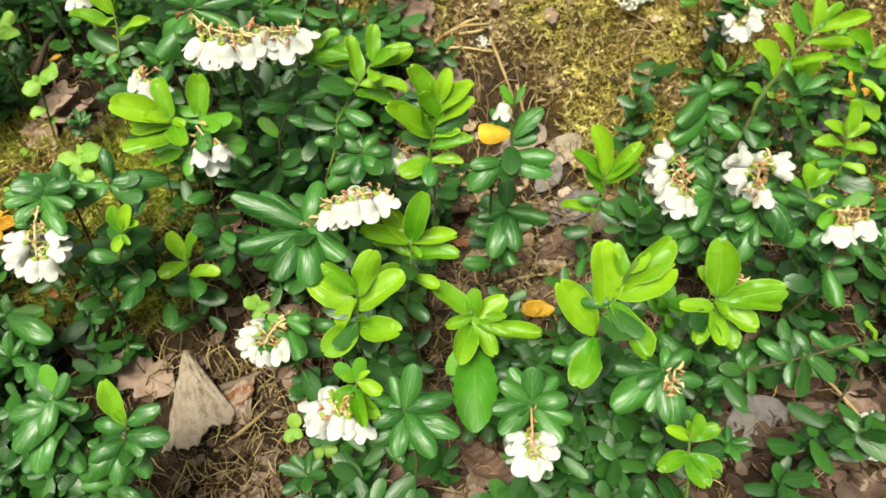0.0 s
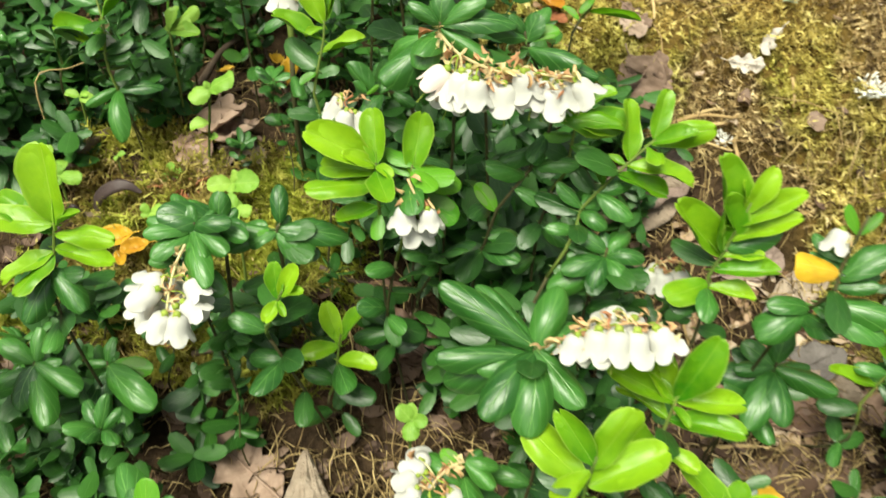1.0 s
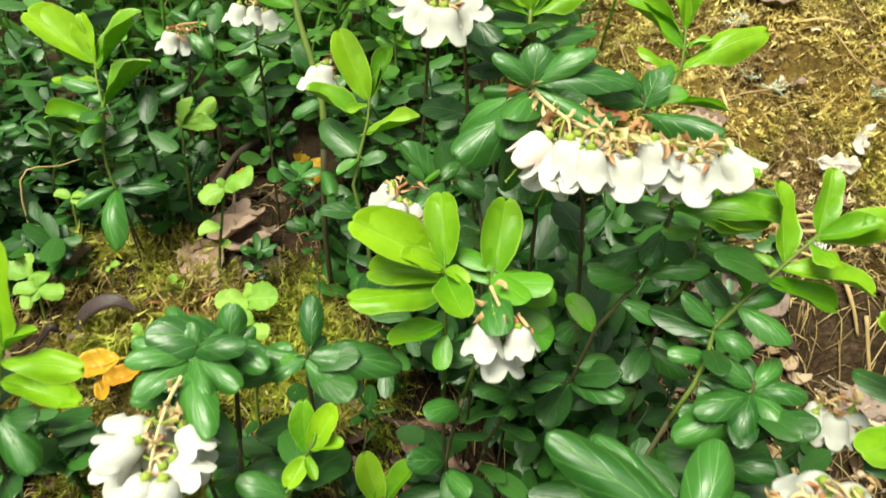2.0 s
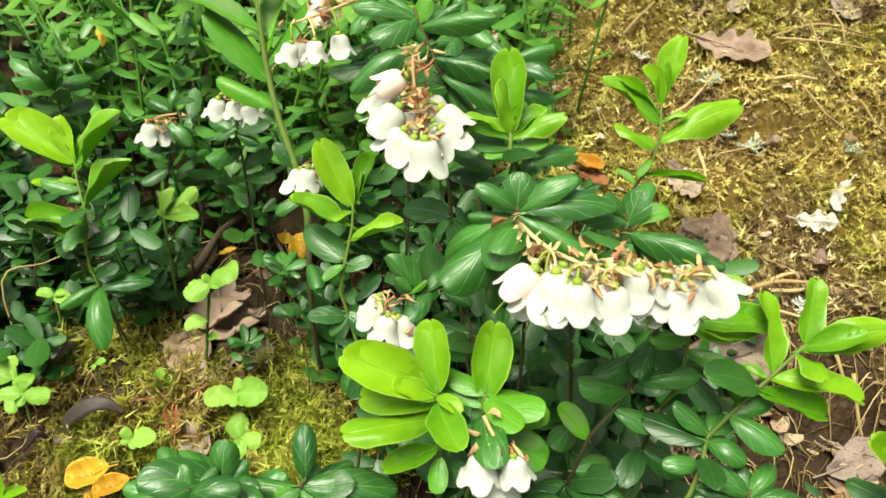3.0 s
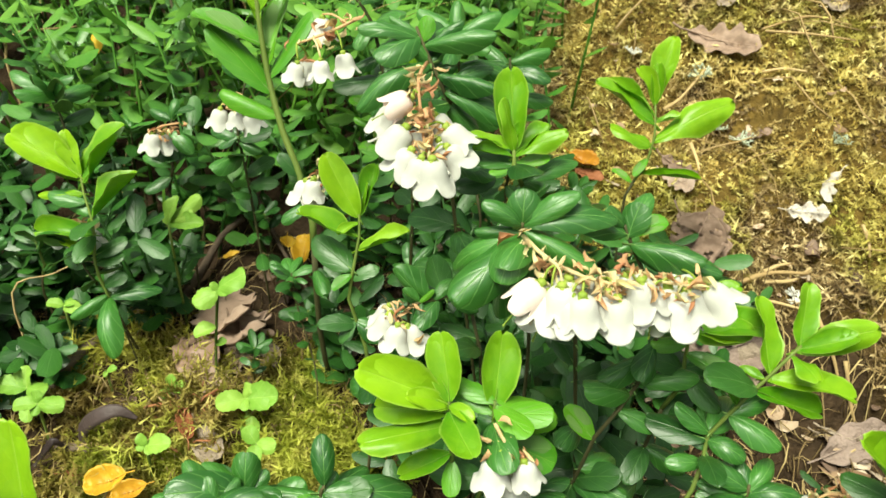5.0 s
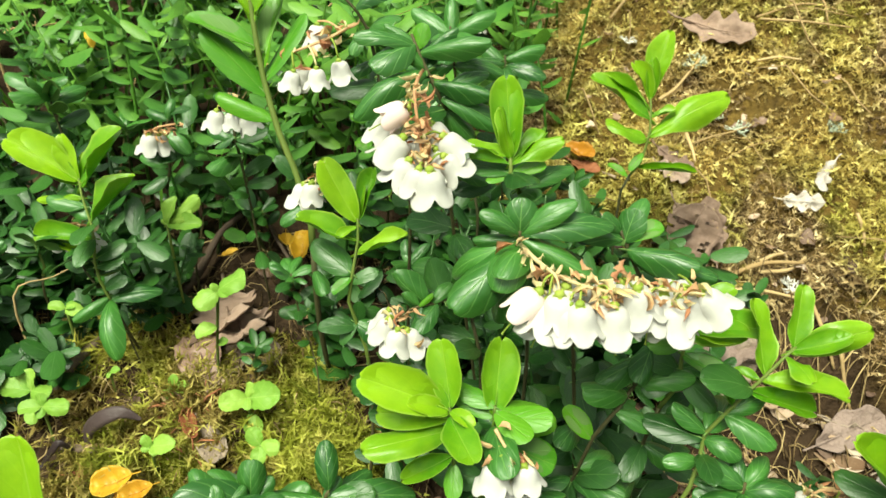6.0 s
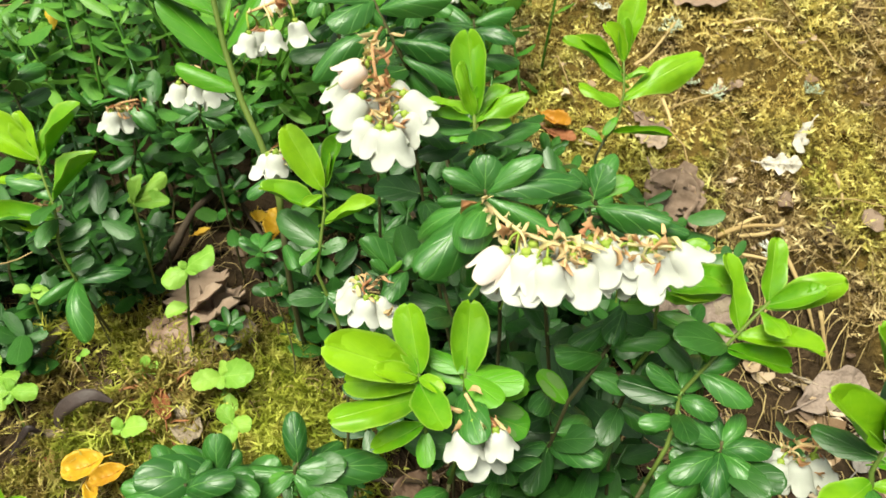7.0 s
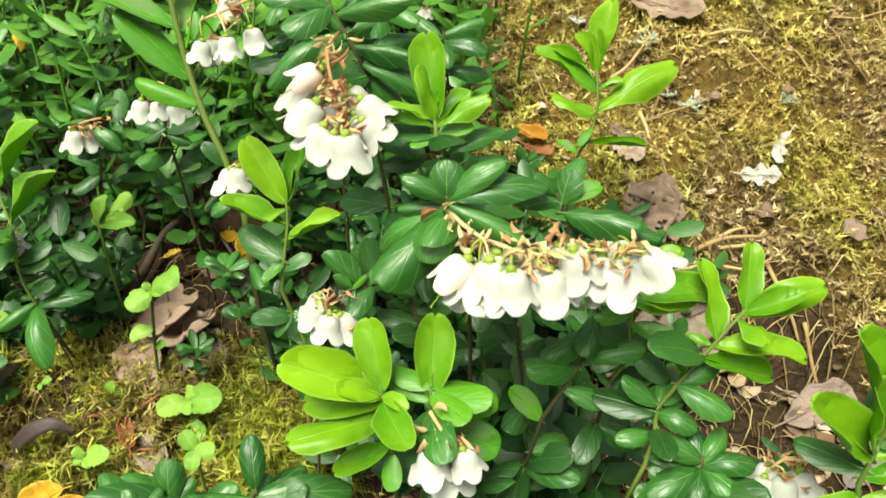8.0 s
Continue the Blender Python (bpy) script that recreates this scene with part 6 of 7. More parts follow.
creeping_branch = shoot([(0.0875, 0.1525, -0.0040), (0.0940, 0.1460, 0.0249), (0.0975, 0.1425, 0.0539), (0.1051, 0.1448, 0.0621), (0.1151, 0.1458, 0.0660), (0.1285, 0.1471, 0.0705), (0.1431, 0.1482, 0.0745)], [
    (0.98, 151, 46, 8.0, 3.5, "young"), (0.87, -29, -19, 8.2, 3.0, "middle"), (0.83, 149, 26, 9.4, 4.7), (0.75, -79, -33, 7.6, 3.9), (0.67, 119, 40, 7.5, 4.5), (0.67, -97, -28, 9.4, 5.7),
    (0.50, 111, 42, 6.7, 4.0), (0.51, -89, -28, 8.4, 5.6), (0.36, 106, 43, 8.4, 5.0), (0.43, -155, -9, 8.7, 4.2),
], "creeping lingonberry branch with small dark leaves", "mature")
flowers(creeping_branch, [(0.1579, 0.1365, 0.0281), (0.1543, 0.1386, 0.0302), (0.1513, 0.1393, 0.0309)], [
    (0.1483, 0.1407, 0.0323, -174, -20), (0.1493, 0.1386, 0.0302, -153, -57), (0.1523, 0.1379, 0.0295, -103, -67), (0.1544, 0.1418, 0.0305, 109, 10),
    (0.1549, 0.1377, 0.0279, -79, -66),
], bracts=8, size=6.6, styles=0)
nodding_sprig = shoot([(-0.0033, 0.2106, 0.0041), (-0.0033, 0.2041, 0.0522), (-0.0033, 0.2006, 0.1002), (-0.0008, 0.2030, 0.1141), (0.0011, 0.2048, 0.1273)], [
    (0.71, -168, 43, 21.4, 8.3), (0.86, 165, 62, 19.8, 8.7), (0.94, 43, 70, 12.7, 5.3), (0.88, 9, 46, 16.3, 5.7), (0.80, 4, 36, 16.5, 5.7), (0.86, -171, 21, 5.4, 2.6),
    (0.71, -1, 19, 9.8, 3.8), (0.62, -4, 12, 15.3, 6.1), (0.56, -139, -8, 12.7, 7.5), (0.55, -15, -2, 11.4, 5.6), (0.98, 161, 64, 7.5, 2.9), (0.73, 176, 75, 17.1, 9.6),
], "fresh yellow-green lingonberry sprig beside the litter", "young")
flowers(nodding_sprig, [(-0.0059, 0.2134, 0.0995), (-0.0099, 0.2134, 0.0995), (-0.0125, 0.2122, 0.0984)], [
    (-0.0139, 0.2108, 0.0970, -111, -69), (-0.0104, 0.2103, 0.0979, -83, -70), (-0.0073, 0.2120, 0.0981, -41, -64), (-0.0121, 0.2146, 0.0966, -109, -69),
], bracts=8, size=6.8, styles=0)
hollow_whorl = shoot([(-0.0266, 0.2176, 0.0054), (-0.0266, 0.2111, 0.0459), (-0.0266, 0.2076, 0.0865), (-0.0265, 0.2093, 0.0969), (-0.0265, 0.2101, 0.1021)], [
    (1.00, 164, 22, 10.5, 5.3), (1.00, -147, -14, 12.3, 6.7), (1.00, 106, 43, 7.5, 4.5), (1.00, -3, 2, 10.0, 5.5), (0.86, -109, -22, 10.9, 5.7), (0.86, -44, -17, 11.9, 6.2),
    (1.00, 53, 27, 9.1, 4.5), (0.75, -153, -22, 16.2, 8.1),
], "dark glossy lingonberry whorl in a hollow", "mature")
rear_sprig = shoot([(-0.0404, 0.2332, 0.0079), (-0.0404, 0.2267, 0.0578), (-0.0404, 0.2232, 0.1076), (-0.0408, 0.2250, 0.1206), (-0.0407, 0.2262, 0.1320)], [
    (1.00, 124, 65, 12.2, 5.8), (1.00, 17, 35, 10.3, 5.1), (0.89, -7, 5, 9.9, 4.8), (0.91, 156, 45, 8.7, 4.1), (0.82, -174, -4, 7.7, 3.9, "middle"), (0.77, -25, -16, 10.2, 5.0, "middle"),
    (0.67, -150, -24, 9.7, 4.9, "old"), (0.65, -31, -27, 10.6, 5.3, "old"), (1.00, 1, 2, 15.3, 7.7),
], "fresh green lingonberry sprig behind white bells", "young")
near_sprig = shoot([(-0.1576, 0.1756, 0.0037), (-0.1576, 0.1691, 0.0466), (-0.1576, 0.1656, 0.0895), (-0.1560, 0.1676, 0.1013), (-0.1543, 0.1689, 0.1103)], [
    (1.00, 100, 72, 19.3, 11.4), (1.00, -163, 1, 15.5, 8.1), (1.00, 9, 8, 15.1, 5.6), (1.00, 9, 33, 8.5, 2.8), (0.80, 0, -4, 15.8, 5.4), (0.77, -140, -22, 14.3, 6.6),
    (0.75, -108, -20, 12.9, 6.8), (1.00, 172, 21, 16.0, 7.3), (0.64, -31, -26, 13.7, 6.6, "mature"), (0.61, -108, -34, 14.0, 7.3, "mature"),
], "fresh yellow-green lingonberry sprig with a broad upright leaf", "young")
low_dark_a = shoot([(-0.1706, 0.1709, 0.0020), (-0.1706, 0.1644, 0.0275), (-0.1706, 0.1609, 0.0530), (-0.1702, 0.1626, 0.0631)], [
    (1.00, -95, -31, 12.6, 8.0), (1.00, 28, 20, 8.2, 4.1), (1.00, 170, 21, 11.0, 6.1), (1.00, -12, -10, 15.5, 7.3), (1.00, 99, 44, 10.7, 5.4), (1.00, -46, -21, 17.6, 8.5),
    (1.00, -157, -14, 12.6, 6.3),
], "dark lingonberry shoot with large dull leaves", "mature")
low_dark_b = shoot([(-0.1591, 0.1833, 0.0069), (-0.1591, 0.1768, 0.0232), (-0.1591, 0.1733, 0.0395), (-0.1591, 0.1754, 0.0526)], [
    (1.00, -22, -19, 12.1, 5.9), (1.00, -166, -3, 6.6, 3.3), (1.00, 13, 3, 13.1, 6.6, "middle"), (1.00, -97, -37, 20.2, 10.5), (1.00, 97, 39, 8.2, 4.2), (1.00, -19, -17, 20.6, 10.0),
], "dark lingonberry shoot low over the ground", "mature")
flank_leaves = shoot([(-0.1236, 0.2081, 0.0187), (-0.1236, 0.1951, 0.0584), (-0.1236, 0.1881, 0.0981), (-0.1230, 0.1874, 0.1048)], [
    (1.00, 100, 64, 8.3, 5.9), (1.00, -152, 21, 14.9, 8.6), (1.00, -138, 7, 15.8, 8.5), (1.00, -5, 11, 8.1, 4.6), (1.00, -166, 33, 6.8, 4.2), (1.00, 166, 18, 11.3, 5.5),
    (1.00, 55, 30, 6.8, 3.9), (0.84, -118, 17, 8.3, 5.6), (0.84, -18, 7, 10.2, 5.3),
], "dark glossy lingonberry shoot with puckered rounded leaves", "mature")
flowers(shade_whorl, [(0.0740, 0.1364, 0.0738), (0.0732, 0.1333, 0.0708), (0.0723, 0.1308, 0.0683)], [
], bracts=9)
flowers(gold_sprig, [(0.0914, 0.1632, 0.0898), (0.0949, 0.1619, 0.0885), (0.0985, 0.1606, 0.0872)], [
], bracts=9)
lip_bells = shoot([(0.1420, 0.3330, 0.0480), (0.1400, 0.3230, 0.0750), (0.1370, 0.3160, 0.1000), (0.1360, 0.3140, 0.1090)], [
    (1.00, 160, 25, 12.0, 5.6), (1.00, 20, 20, 12.5, 5.8), (1.00, 95, 50, 10.0, 4.8), (0.88, -20, -12, 13.5, 6.4), (0.88, -165, -8, 13.0, 6.2), (0.75, -60, -30, 14.0, 7.0),
    (0.72, -120, -30, 12.5, 6.2), (0.62, 10, -15, 12.0, 6.0),
], "dark lingonberry shoot with a small white cluster on the bank", "mature", lower=6)
flowers(lip_bells, [(0.1352, 0.3120, 0.1070), (0.1345, 0.3090, 0.1030), (0.1335, 0.3075, 0.0985)], [
    (0.1310, 0.3085, 0.0990, -165, -35), (0.1318, 0.3065, 0.0960, -130, -60), (0.1340, 0.3055, 0.0955, -80, -65), (0.1362, 0.3070, 0.0985, -20, -45),
    (0.1365, 0.3090, 0.1015, 10, -40), (0.1335, 0.3075, 0.0935, -110, -65),
], bracts=8, size=7.4, styles=0)
crest_shoot = shoot([(-0.0960, 0.3200, 0.0400), (-0.0980, 0.3150, 0.0900), (-0.1010, 0.3110, 0.1350), (-0.1040, 0.3095, 0.1640)], [
    (1.00, 165, 25, 14.0, 6.2), (1.00, 15, 22, 14.5, 6.4), (1.00, 95, 55, 11.0, 5.0), (0.97, -150, 2, 13.5, 6.2), (0.97, -35, -2, 14.0, 6.4), (0.94, -95, -18, 12.0, 6.0),
    (0.86, 175, 0, 15.0, 6.6), (0.86, 5, -4, 15.0, 6.6), (0.80, -60, -28, 13.5, 6.6), (0.78, -125, -28, 13.0, 6.4), (0.70, 20, -20, 13.0, 6.2), (0.68, 160, -20, 13.0, 6.2),
], "dark glossy lingonberry shoot crowned with arching leaves", "mature", lower=3)
crest_twin = shoot([(-0.0840, 0.3320, 0.0420), (-0.0850, 0.3290, 0.0850), (-0.0870, 0.3260, 0.1250), (-0.0890, 0.3245, 0.1520)], [
    (1.00, 150, 30, 13.0, 5.8), (1.00, 25, 18, 13.5, 6.0), (1.00, -165, 8, 13.0, 6.0), (0.97, -15, -6, 13.5, 6.2), (0.95, -75, -20, 12.0, 6.0), (0.90, -130, -16, 12.5, 6.0),
    (0.84, 10, -10, 14.0, 6.4), (0.82, 170, -10, 14.0, 6.4), (0.74, -50, -30, 13.0, 6.4), (0.70, -110, -32, 13.0, 6.4),
], "dark glossy lingonberry shoot at the edge of the mossy bank", "mature", lower=3)
yellowing_shoot = shoot([(-0.2818, 0.4042, 0.0633), (-0.2818, 0.3977, 0.0857), (-0.2818, 0.3942, 0.1080), (-0.2815, 0.3967, 0.1222)], [
    (1.00, 98, 64, 10.8, 6.1, "yellow"), (0.77, 179, 16, 11.9, 4.8, "old"), (0.77, 17, 14, 12.2, 4.9, "old"),
], "thin lingonberry shoot ending in one yellowed leaf", "mature")

# ---------------------------------------------------------------- what lies and sprouts on the ground
dead_leaf("oak", -0.1879, 0.3155, 3, -60, 42, 5, 0, 1)
dead_leaf("pale", -0.1751, 0.2949, 4, -32, 20, 5, 0, 0.9)
dead_leaf("brown", -0.1764, 0.2665, 3, 122, 27, 10, 0, 1)
dead_leaf("oak", -0.1742, 0.2679, 2, 91, 23, 0, 0, 1)
dead_leaf("brown", -0.2262, 0.2797, 2, -132, 15, 0, 0, 1)
dead_leaf("oak", -0.0298, 0.3761, 3, -30, 14, 0, 0, 1.2)
dead_leaf("oak", -0.0056, 0.3485, 4, 108, 26, 0, 0, 0.8)
dead_leaf("oak", -0.0301, 0.3835, 2, -34, 17, 0, 0, 1)
dead_leaf("oak", -0.0202, 0.4433, 3, -27, 33, 0, 0, 0.9)
dead_leaf("pale", 0.0003, 0.4566, 2, -150, 12, 0, 0, 1)
dead_leaf("oak", 0.0007, 0.4007, 1, -13, 14, 0, 0, 1)
dead_leaf("cream", 0.0190, 0.3735, 3, -14, 15, 8, 10, 1.1)
dead_leaf("cream", 0.0370, 0.3849, 3, -120, 16, 8, -20, 0.9)
dead_leaf("pale", 0.0334, 0.4563, 3, -17, 14, 0, 0, 1)
dead_leaf("rusty", -0.1811, 0.2584, 4, -50, 17, 5, 0, 0.6)
dead_leaf("pale", -0.1728, 0.2527, 3, -45, 17, 5, 0, 0.8)
dead_leaf("rusty", -0.2089, 0.2352, 3, 5, 12, 0, 0, 0.8)
dead_leaf("yellow", -0.1820, 0.2293, 15, -154, 12, 5, 0, 1.3)
dead_leaf("yellow", -0.1755, 0.2279, 14, -150, 10, 5, 0, 1.1)
dead_leaf("pale", -0.0243, 0.3130, 7, 25, 37, 0, 0, 1.25)
dead_leaf("pale", -0.0122, 0.3237, 5, 28, 21, 0, 0, 1.2)
dead_leaf("pale", 0.0298, 0.3106, 2, 19, 18, 0, 0, 0.9)
dead_leaf("pale", 0.0322, 0.3110, 3, 12, 21, 0, 0, 1)
rolled = folded_leaf((-0.1045, 0.1859, 0.0190), (-0.1069, 0.1467, 0.0030), (-0.0800, 0.1619, 0.0072), 0.006, M_DEAD_PALE, label="bleached beige dead leaf rolled into a cone")
folded_leaf((-0.0756, 0.1779, 0.0106), (-0.0883, 0.1723, 0.0074), (-0.0753, 0.1567, 0.0032), 0.002, M_DEAD, rolled)
dead_leaf("oak", -0.1071, 0.1707, 3, 154, 31, 0, 0, 1.2)
dead_leaf("rusty", -0.0874, 0.1645, 5, 32, 15, 10, 0, 1)
dead_leaf("brown", -0.0745, 0.2297, 4, 173, 29, 0, 0, 1.2)
dead_leaf("brown", -0.0735, 0.2354, 3, -170, 27, 0, 0, 1)
dead_leaf("brown", -0.0908, 0.2519, 2, -126, 20, 0, 0, 1)
dead_leaf("oak", -0.0266, 0.3505, 3, 17, 24, 0, 0, 1)
dead_leaf("oak", -0.0238, 0.3594, 4, -33, 21, 0, 0, 1)
dead_leaf("brown", -0.0178, 0.1332, 3, 26, 21, 0, 0, 1.2)
dead_leaf("brown", 0.0099, 0.1475, 3, -39, 22, 0, 0, 1.2)
dead_leaf("brown", 0.0033, 0.1553, 2, -52, 21, 0, 0, 1.2)
dead_leaf("brown", -0.1403, 0.2192, 3, -157, 12, 0, 0, 1)
dead_leaf("pale", 0.0517, 0.2992, 3, 30, 24, 0, -8, 0.9)
dead_leaf("grey", 0.0519, 0.2630, 3, 35, 32, 0, 0, 0.9)
dead_leaf("pale", -0.0120, 0.3225, 3, -139, 15, 0, 0, 1)
dead_leaf("brown", -0.0055, 0.2669, 3, 32, 23, 0, 0, 1.2)
dead_leaf("rusty", 0.0055, 0.2462, 5, 18, 11, 0, 0, 1)
dead_leaf("brown", 0.0474, 0.2413, 3, 31, 27, 0, 0, 1.3)
dead_leaf("brown", 0.0487, 0.1922, 4, -20, 15, 0, 0, 1)
dead_leaf("brown", 0.0739, 0.2641, 2, -36, 30, 0, 0, 1.3)
dead_leaf("pale", 0.0951, 0.3269, 2, 4, 12, 0, 0, 1)
dead_leaf("pale", 0.1354, 0.3497, 4, -77, 12, 10, 0, 1)
dead_leaf("grey", 0.1758, 0.3040, 3, 109, 18, 0, 0, 1)
dead_leaf("grey", 0.1153, 0.1578, 3, 19, 29, 0, 0, 1.2)
dead_leaf("brown", 0.1467, 0.1671, 4, -54, 21, 0, 0, 1)
dead_leaf("brown", 0.1624, 0.1728, 3, -25, 17, 0, 0, 1)
dead_leaf("brown", 0.1378, 0.1752, 3, 20, 22, 0, 0, 1)
dead_leaf("brown", -0.1926, 0.2848, 3, 14, 18, 0, 0, 1)
dead_leaf("yellow", -0.1855, 0.2253, 14, -57, 8, 0, 0, 1)
dead_leaf("yellow", -0.1706, 0.3308, 28, -66, 11, 0, 0, 1)
dead_leaf("yellow", 0.1933, 0.3103, 40, -51, 16, -20, 0, 1)
dead_leaf("yellow", 0.0505, 0.2111, 5, -176, 15, 5, 0, 1)
dead_leaf("brown", -0.0612, 0.1867, 3, -53, 19, 0, 0, 1)
dead_leaf("brown", -0.0236, 0.3203, 3, -33, 14, 0, 0, 1)
dead_leaf("grey", 0.1903, 0.3105, 3, 19, 18, 0, 0, 1)
dead_leaf("brown", -0.1340, 0.1455, 5, -153, 26, 0, 0, 1.2)
dead_leaf("rusty", -0.1739, 0.2167, 3, -22, 23, 0, 0, 1)
dead_leaf("brown", -0.0411, 0.3131, 2, 28, 20, 0, 0, 1)
dead_leaf("yellow", -0.1975, 0.3292, 14, 37, 7, 0, 0, 1)
dead_leaf("yellow", -0.1675, 0.3358, 10, 100, 16, 0, 0, 1)
dead_leaf("yellow", -0.0663, 0.3883, 3, -31, 14, 0, 0, 1)
dead_leaf("rusty", -0.0635, 0.3824, 3, -26, 13, 0, 0, 1)
twig([(-0.2114, 0.3157, 2), (-0.2102, 0.3329, 4), (-0.2053, 0.3451, 8), (-0.1987, 0.3538, 10)], 0.0022, "weathered brown twig leaning through the leaves", M_BARK)
twig([(-0.2287, 0.2572, 1), (-0.2253, 0.2684, 2), (-0.2206, 0.2784, 4)], 0.003, "thick weathered grey twig on the ground", M_BARK)
twig([(-0.2154, 0.2424, 2), (-0.2007, 0.2403, 2), (-0.1830, 0.2348, 2)], 0.0014, "dark thin twig lying on moss", M_BARK)
twig([(-0.2120, 0.2428, 1), (-0.1940, 0.2422, 3), (-0.1838, 0.2396, 1)], 0.0012, "tan dry stalk on moss", M_DRY)
twig([(0.0098, 0.4402, 2), (0.0283, 0.4437, 3), (0.0474, 0.4464, 1)], 0.0006, "pale dry grass stalk on the moss", M_DRY)
twig([(0.0108, 0.4374, 2), (0.0279, 0.4336, 3), (0.0476, 0.4375, 2)], 0.0006, "pale dry grass stalk on the moss", M_DRY)
twig([(0.0098, 0.4224, 1), (0.0175, 0.4209, 2), (0.0266, 0.4201, 1)], 0.0007, "short dry straw on the moss", M_DRY)
twig([(-0.0294, 0.4068, 4), (-0.0220, 0.4156, 5), (-0.0127, 0.4251, 4)], 0.0009, "pale dry twig under a sprig", M_DRY)
twig([(0.0091, 0.3482, 2), (0.0146, 0.3526, 3), (0.0200, 0.3567, 2)], 0.0009, "dry straw at the edge of the bank", M_DRY)
twig([(-0.0068, 0.3425, 2), (0.0091, 0.3463, 3), (0.0247, 0.3488, 3)], 0.0011, "dry brown twig at the edge of the bank", M_DRY)
twig([(-0.0515, 0.4480, 2), (-0.0461, 0.4523, 3), (-0.0393, 0.4597, 2)], 0.0008, "dry straw on the moss", M_DRY)
twig([(-0.0184, 0.3928, 3), (-0.0164, 0.3849, 2), (-0.0154, 0.3794, 1)], 0.0009, "pale dry stalk standing in litter", M_DRY)
twig([(0.0446, 0.3661, 2), (0.0458, 0.3596, 3), (0.0469, 0.3568, 2)], 0.0008, "dry straw on the moss", M_DRY)
twig([(0.0385, 0.3286, 2), (0.0440, 0.3231, 3), (0.0482, 0.3214, 2)], 0.0008, "dry straw in the litter", M_DRY)
twig([(-0.2044, 0.2753, 2), (-0.1903, 0.2612, 4), (-0.1840, 0.2596, 2)], 0.0006, "thin dry stalk over the moss", M_DRY)
twig([(-0.1995, 0.3691, 12), (-0.1810, 0.3467, 10), (-0.1582, 0.3218, 6), (-0.1408, 0.2890, 2)], 0.0009, "thin brown upright stem", M_BARK)
twig([(0.0257, 0.3440, 2), (0.0328, 0.3299, 4), (0.0373, 0.3257, 2)], 0.0009, "pale dry straw lying across the litter", M_DRY)
twig([(-0.0179, 0.3389, 2), (0.0054, 0.3393, 3), (0.0257, 0.3404, 2)], 0.0009, "long pale straw in front of the bank", M_DRY)
twig([(0.0083, 0.3440, 2), (0.0199, 0.3486, 3), (0.0257, 0.3510, 2)], 0.0009, "dry straw on the bank", M_DRY)
twig([(0.0952, 0.3273, 1), (0.0965, 0.3185, 3), (0.0894, 0.3093, 3)], 0.0009, "pale curved dry stalk", M_DRY)
twig([(-0.1531, 0.2064, 2), (-0.1314, 0.2108, 4), (-0.1085, 0.2139, 4)], 0.0012, "brown creeping twig on the litter", M_BARK)
twig([(-0.1316, 0.2436, 4), (-0.1123, 0.2423, 4), (-0.0902, 0.2483, 3)], 0.0012, "brown creeping twig on the litter", M_BARK)
twig([(0.0108, 0.2516, 3), (0.0245, 0.2609, 3), (0.0330, 0.2660, 2)], 0.001, "dark thin twig in the litter", M_BARK)
twig([(-0.0890, 0.1722, 4), (-0.0782, 0.1771, 5), (-0.0739, 0.1797, 5)], 0.0016, "split grey twig across a dead leaf", M_BARK)
twig([(0.0055, 0.2999, 2), (0.0169, 0.2837, 3), (0.0243, 0.2526, 2)], 0.0008, "pale dry straw in the litter", M_DRY)
twig([(0.0692, 0.2466, 1), (0.0850, 0.2483, 3), (0.1059, 0.2459, 2)], 0.001, "dark thin twig in the litter", M_BARK)
twig([(0.0235, 0.2274, 1), (0.0389, 0.2296, 2), (0.0600, 0.2337, 1)], 0.0009, "dry straw in the litter", M_DRY)
twig([(0.1545, 0.1854, 3), (0.1626, 0.1747, 4), (0.1681, 0.1628, 3)], 0.0008, "dry straw in the litter", M_DRY)
twig([(0.1481, 0.2083, 4), (0.1681, 0.2210, 6), (0.2001, 0.2314, 8)], 0.0012, "brown creeping twig on the litter", M_BARK)
twig([(-0.0871, 0.1475, 2), (-0.0749, 0.1559, 4), (-0.0679, 0.1666, 3)], 0.0009, "dry straw in the litter", M_DRY)
herb(-0.1696, 0.2720, 0.0406, [(1.00, 12, 33, 12.1, 9.1), (1.00, -135, -21, 9.5, 7.6), (1.00, -171, 48, 3.4, 2.7), (1.00, -25, -4, 5.1, 4.1), (0.74, -142, -12, 8.1, 5.7), (0.57, 8, 17, 4.3, 3.5)], lean=(0.006, 0))
herb(-0.1578, 0.2570, 0.0151, [(1.00, -151, 0, 9.9, 7.4), (1.00, 1, 14, 12.5, 10.0), (1.00, 63, 65, 6.0, 4.2), (1.00, -68, -19, 4.8, 3.8), (0.71, -61, -41, 8.5, 6.8)])
herb(-0.1871, 0.2649, 0.0050, [(1.00, -135, -20, 6.1, 4.9), (1.00, 114, 63, 4.7, 3.7), (1.00, -4, 3, 6.2, 5.0)])
herb(-0.1807, 0.2372, 0.0152, [(1.00, 152, 59, 4.7, 3.8), (1.00, -149, -2, 3.1, 2.5), (1.00, 2, 15, 9.4, 6.6), (1.00, -25, -16, 3.9, 3.1)])
herb(-0.2206, 0.2452, 0.0168, [(1.00, 116, 68, 5.0, 4.5), (1.00, 2, 6, 10.5, 6.3), (1.00, -157, 0, 7.8, 5.5), (1.00, -90, -36, 4.3, 3.5)])
herb(-0.2242, 0.2713, 0.0251, [(1.00, -164, 12, 6.0, 4.2), (1.00, 8, 16, 4.8, 3.3), (1.00, -4, -5, 7.3, 5.1)])
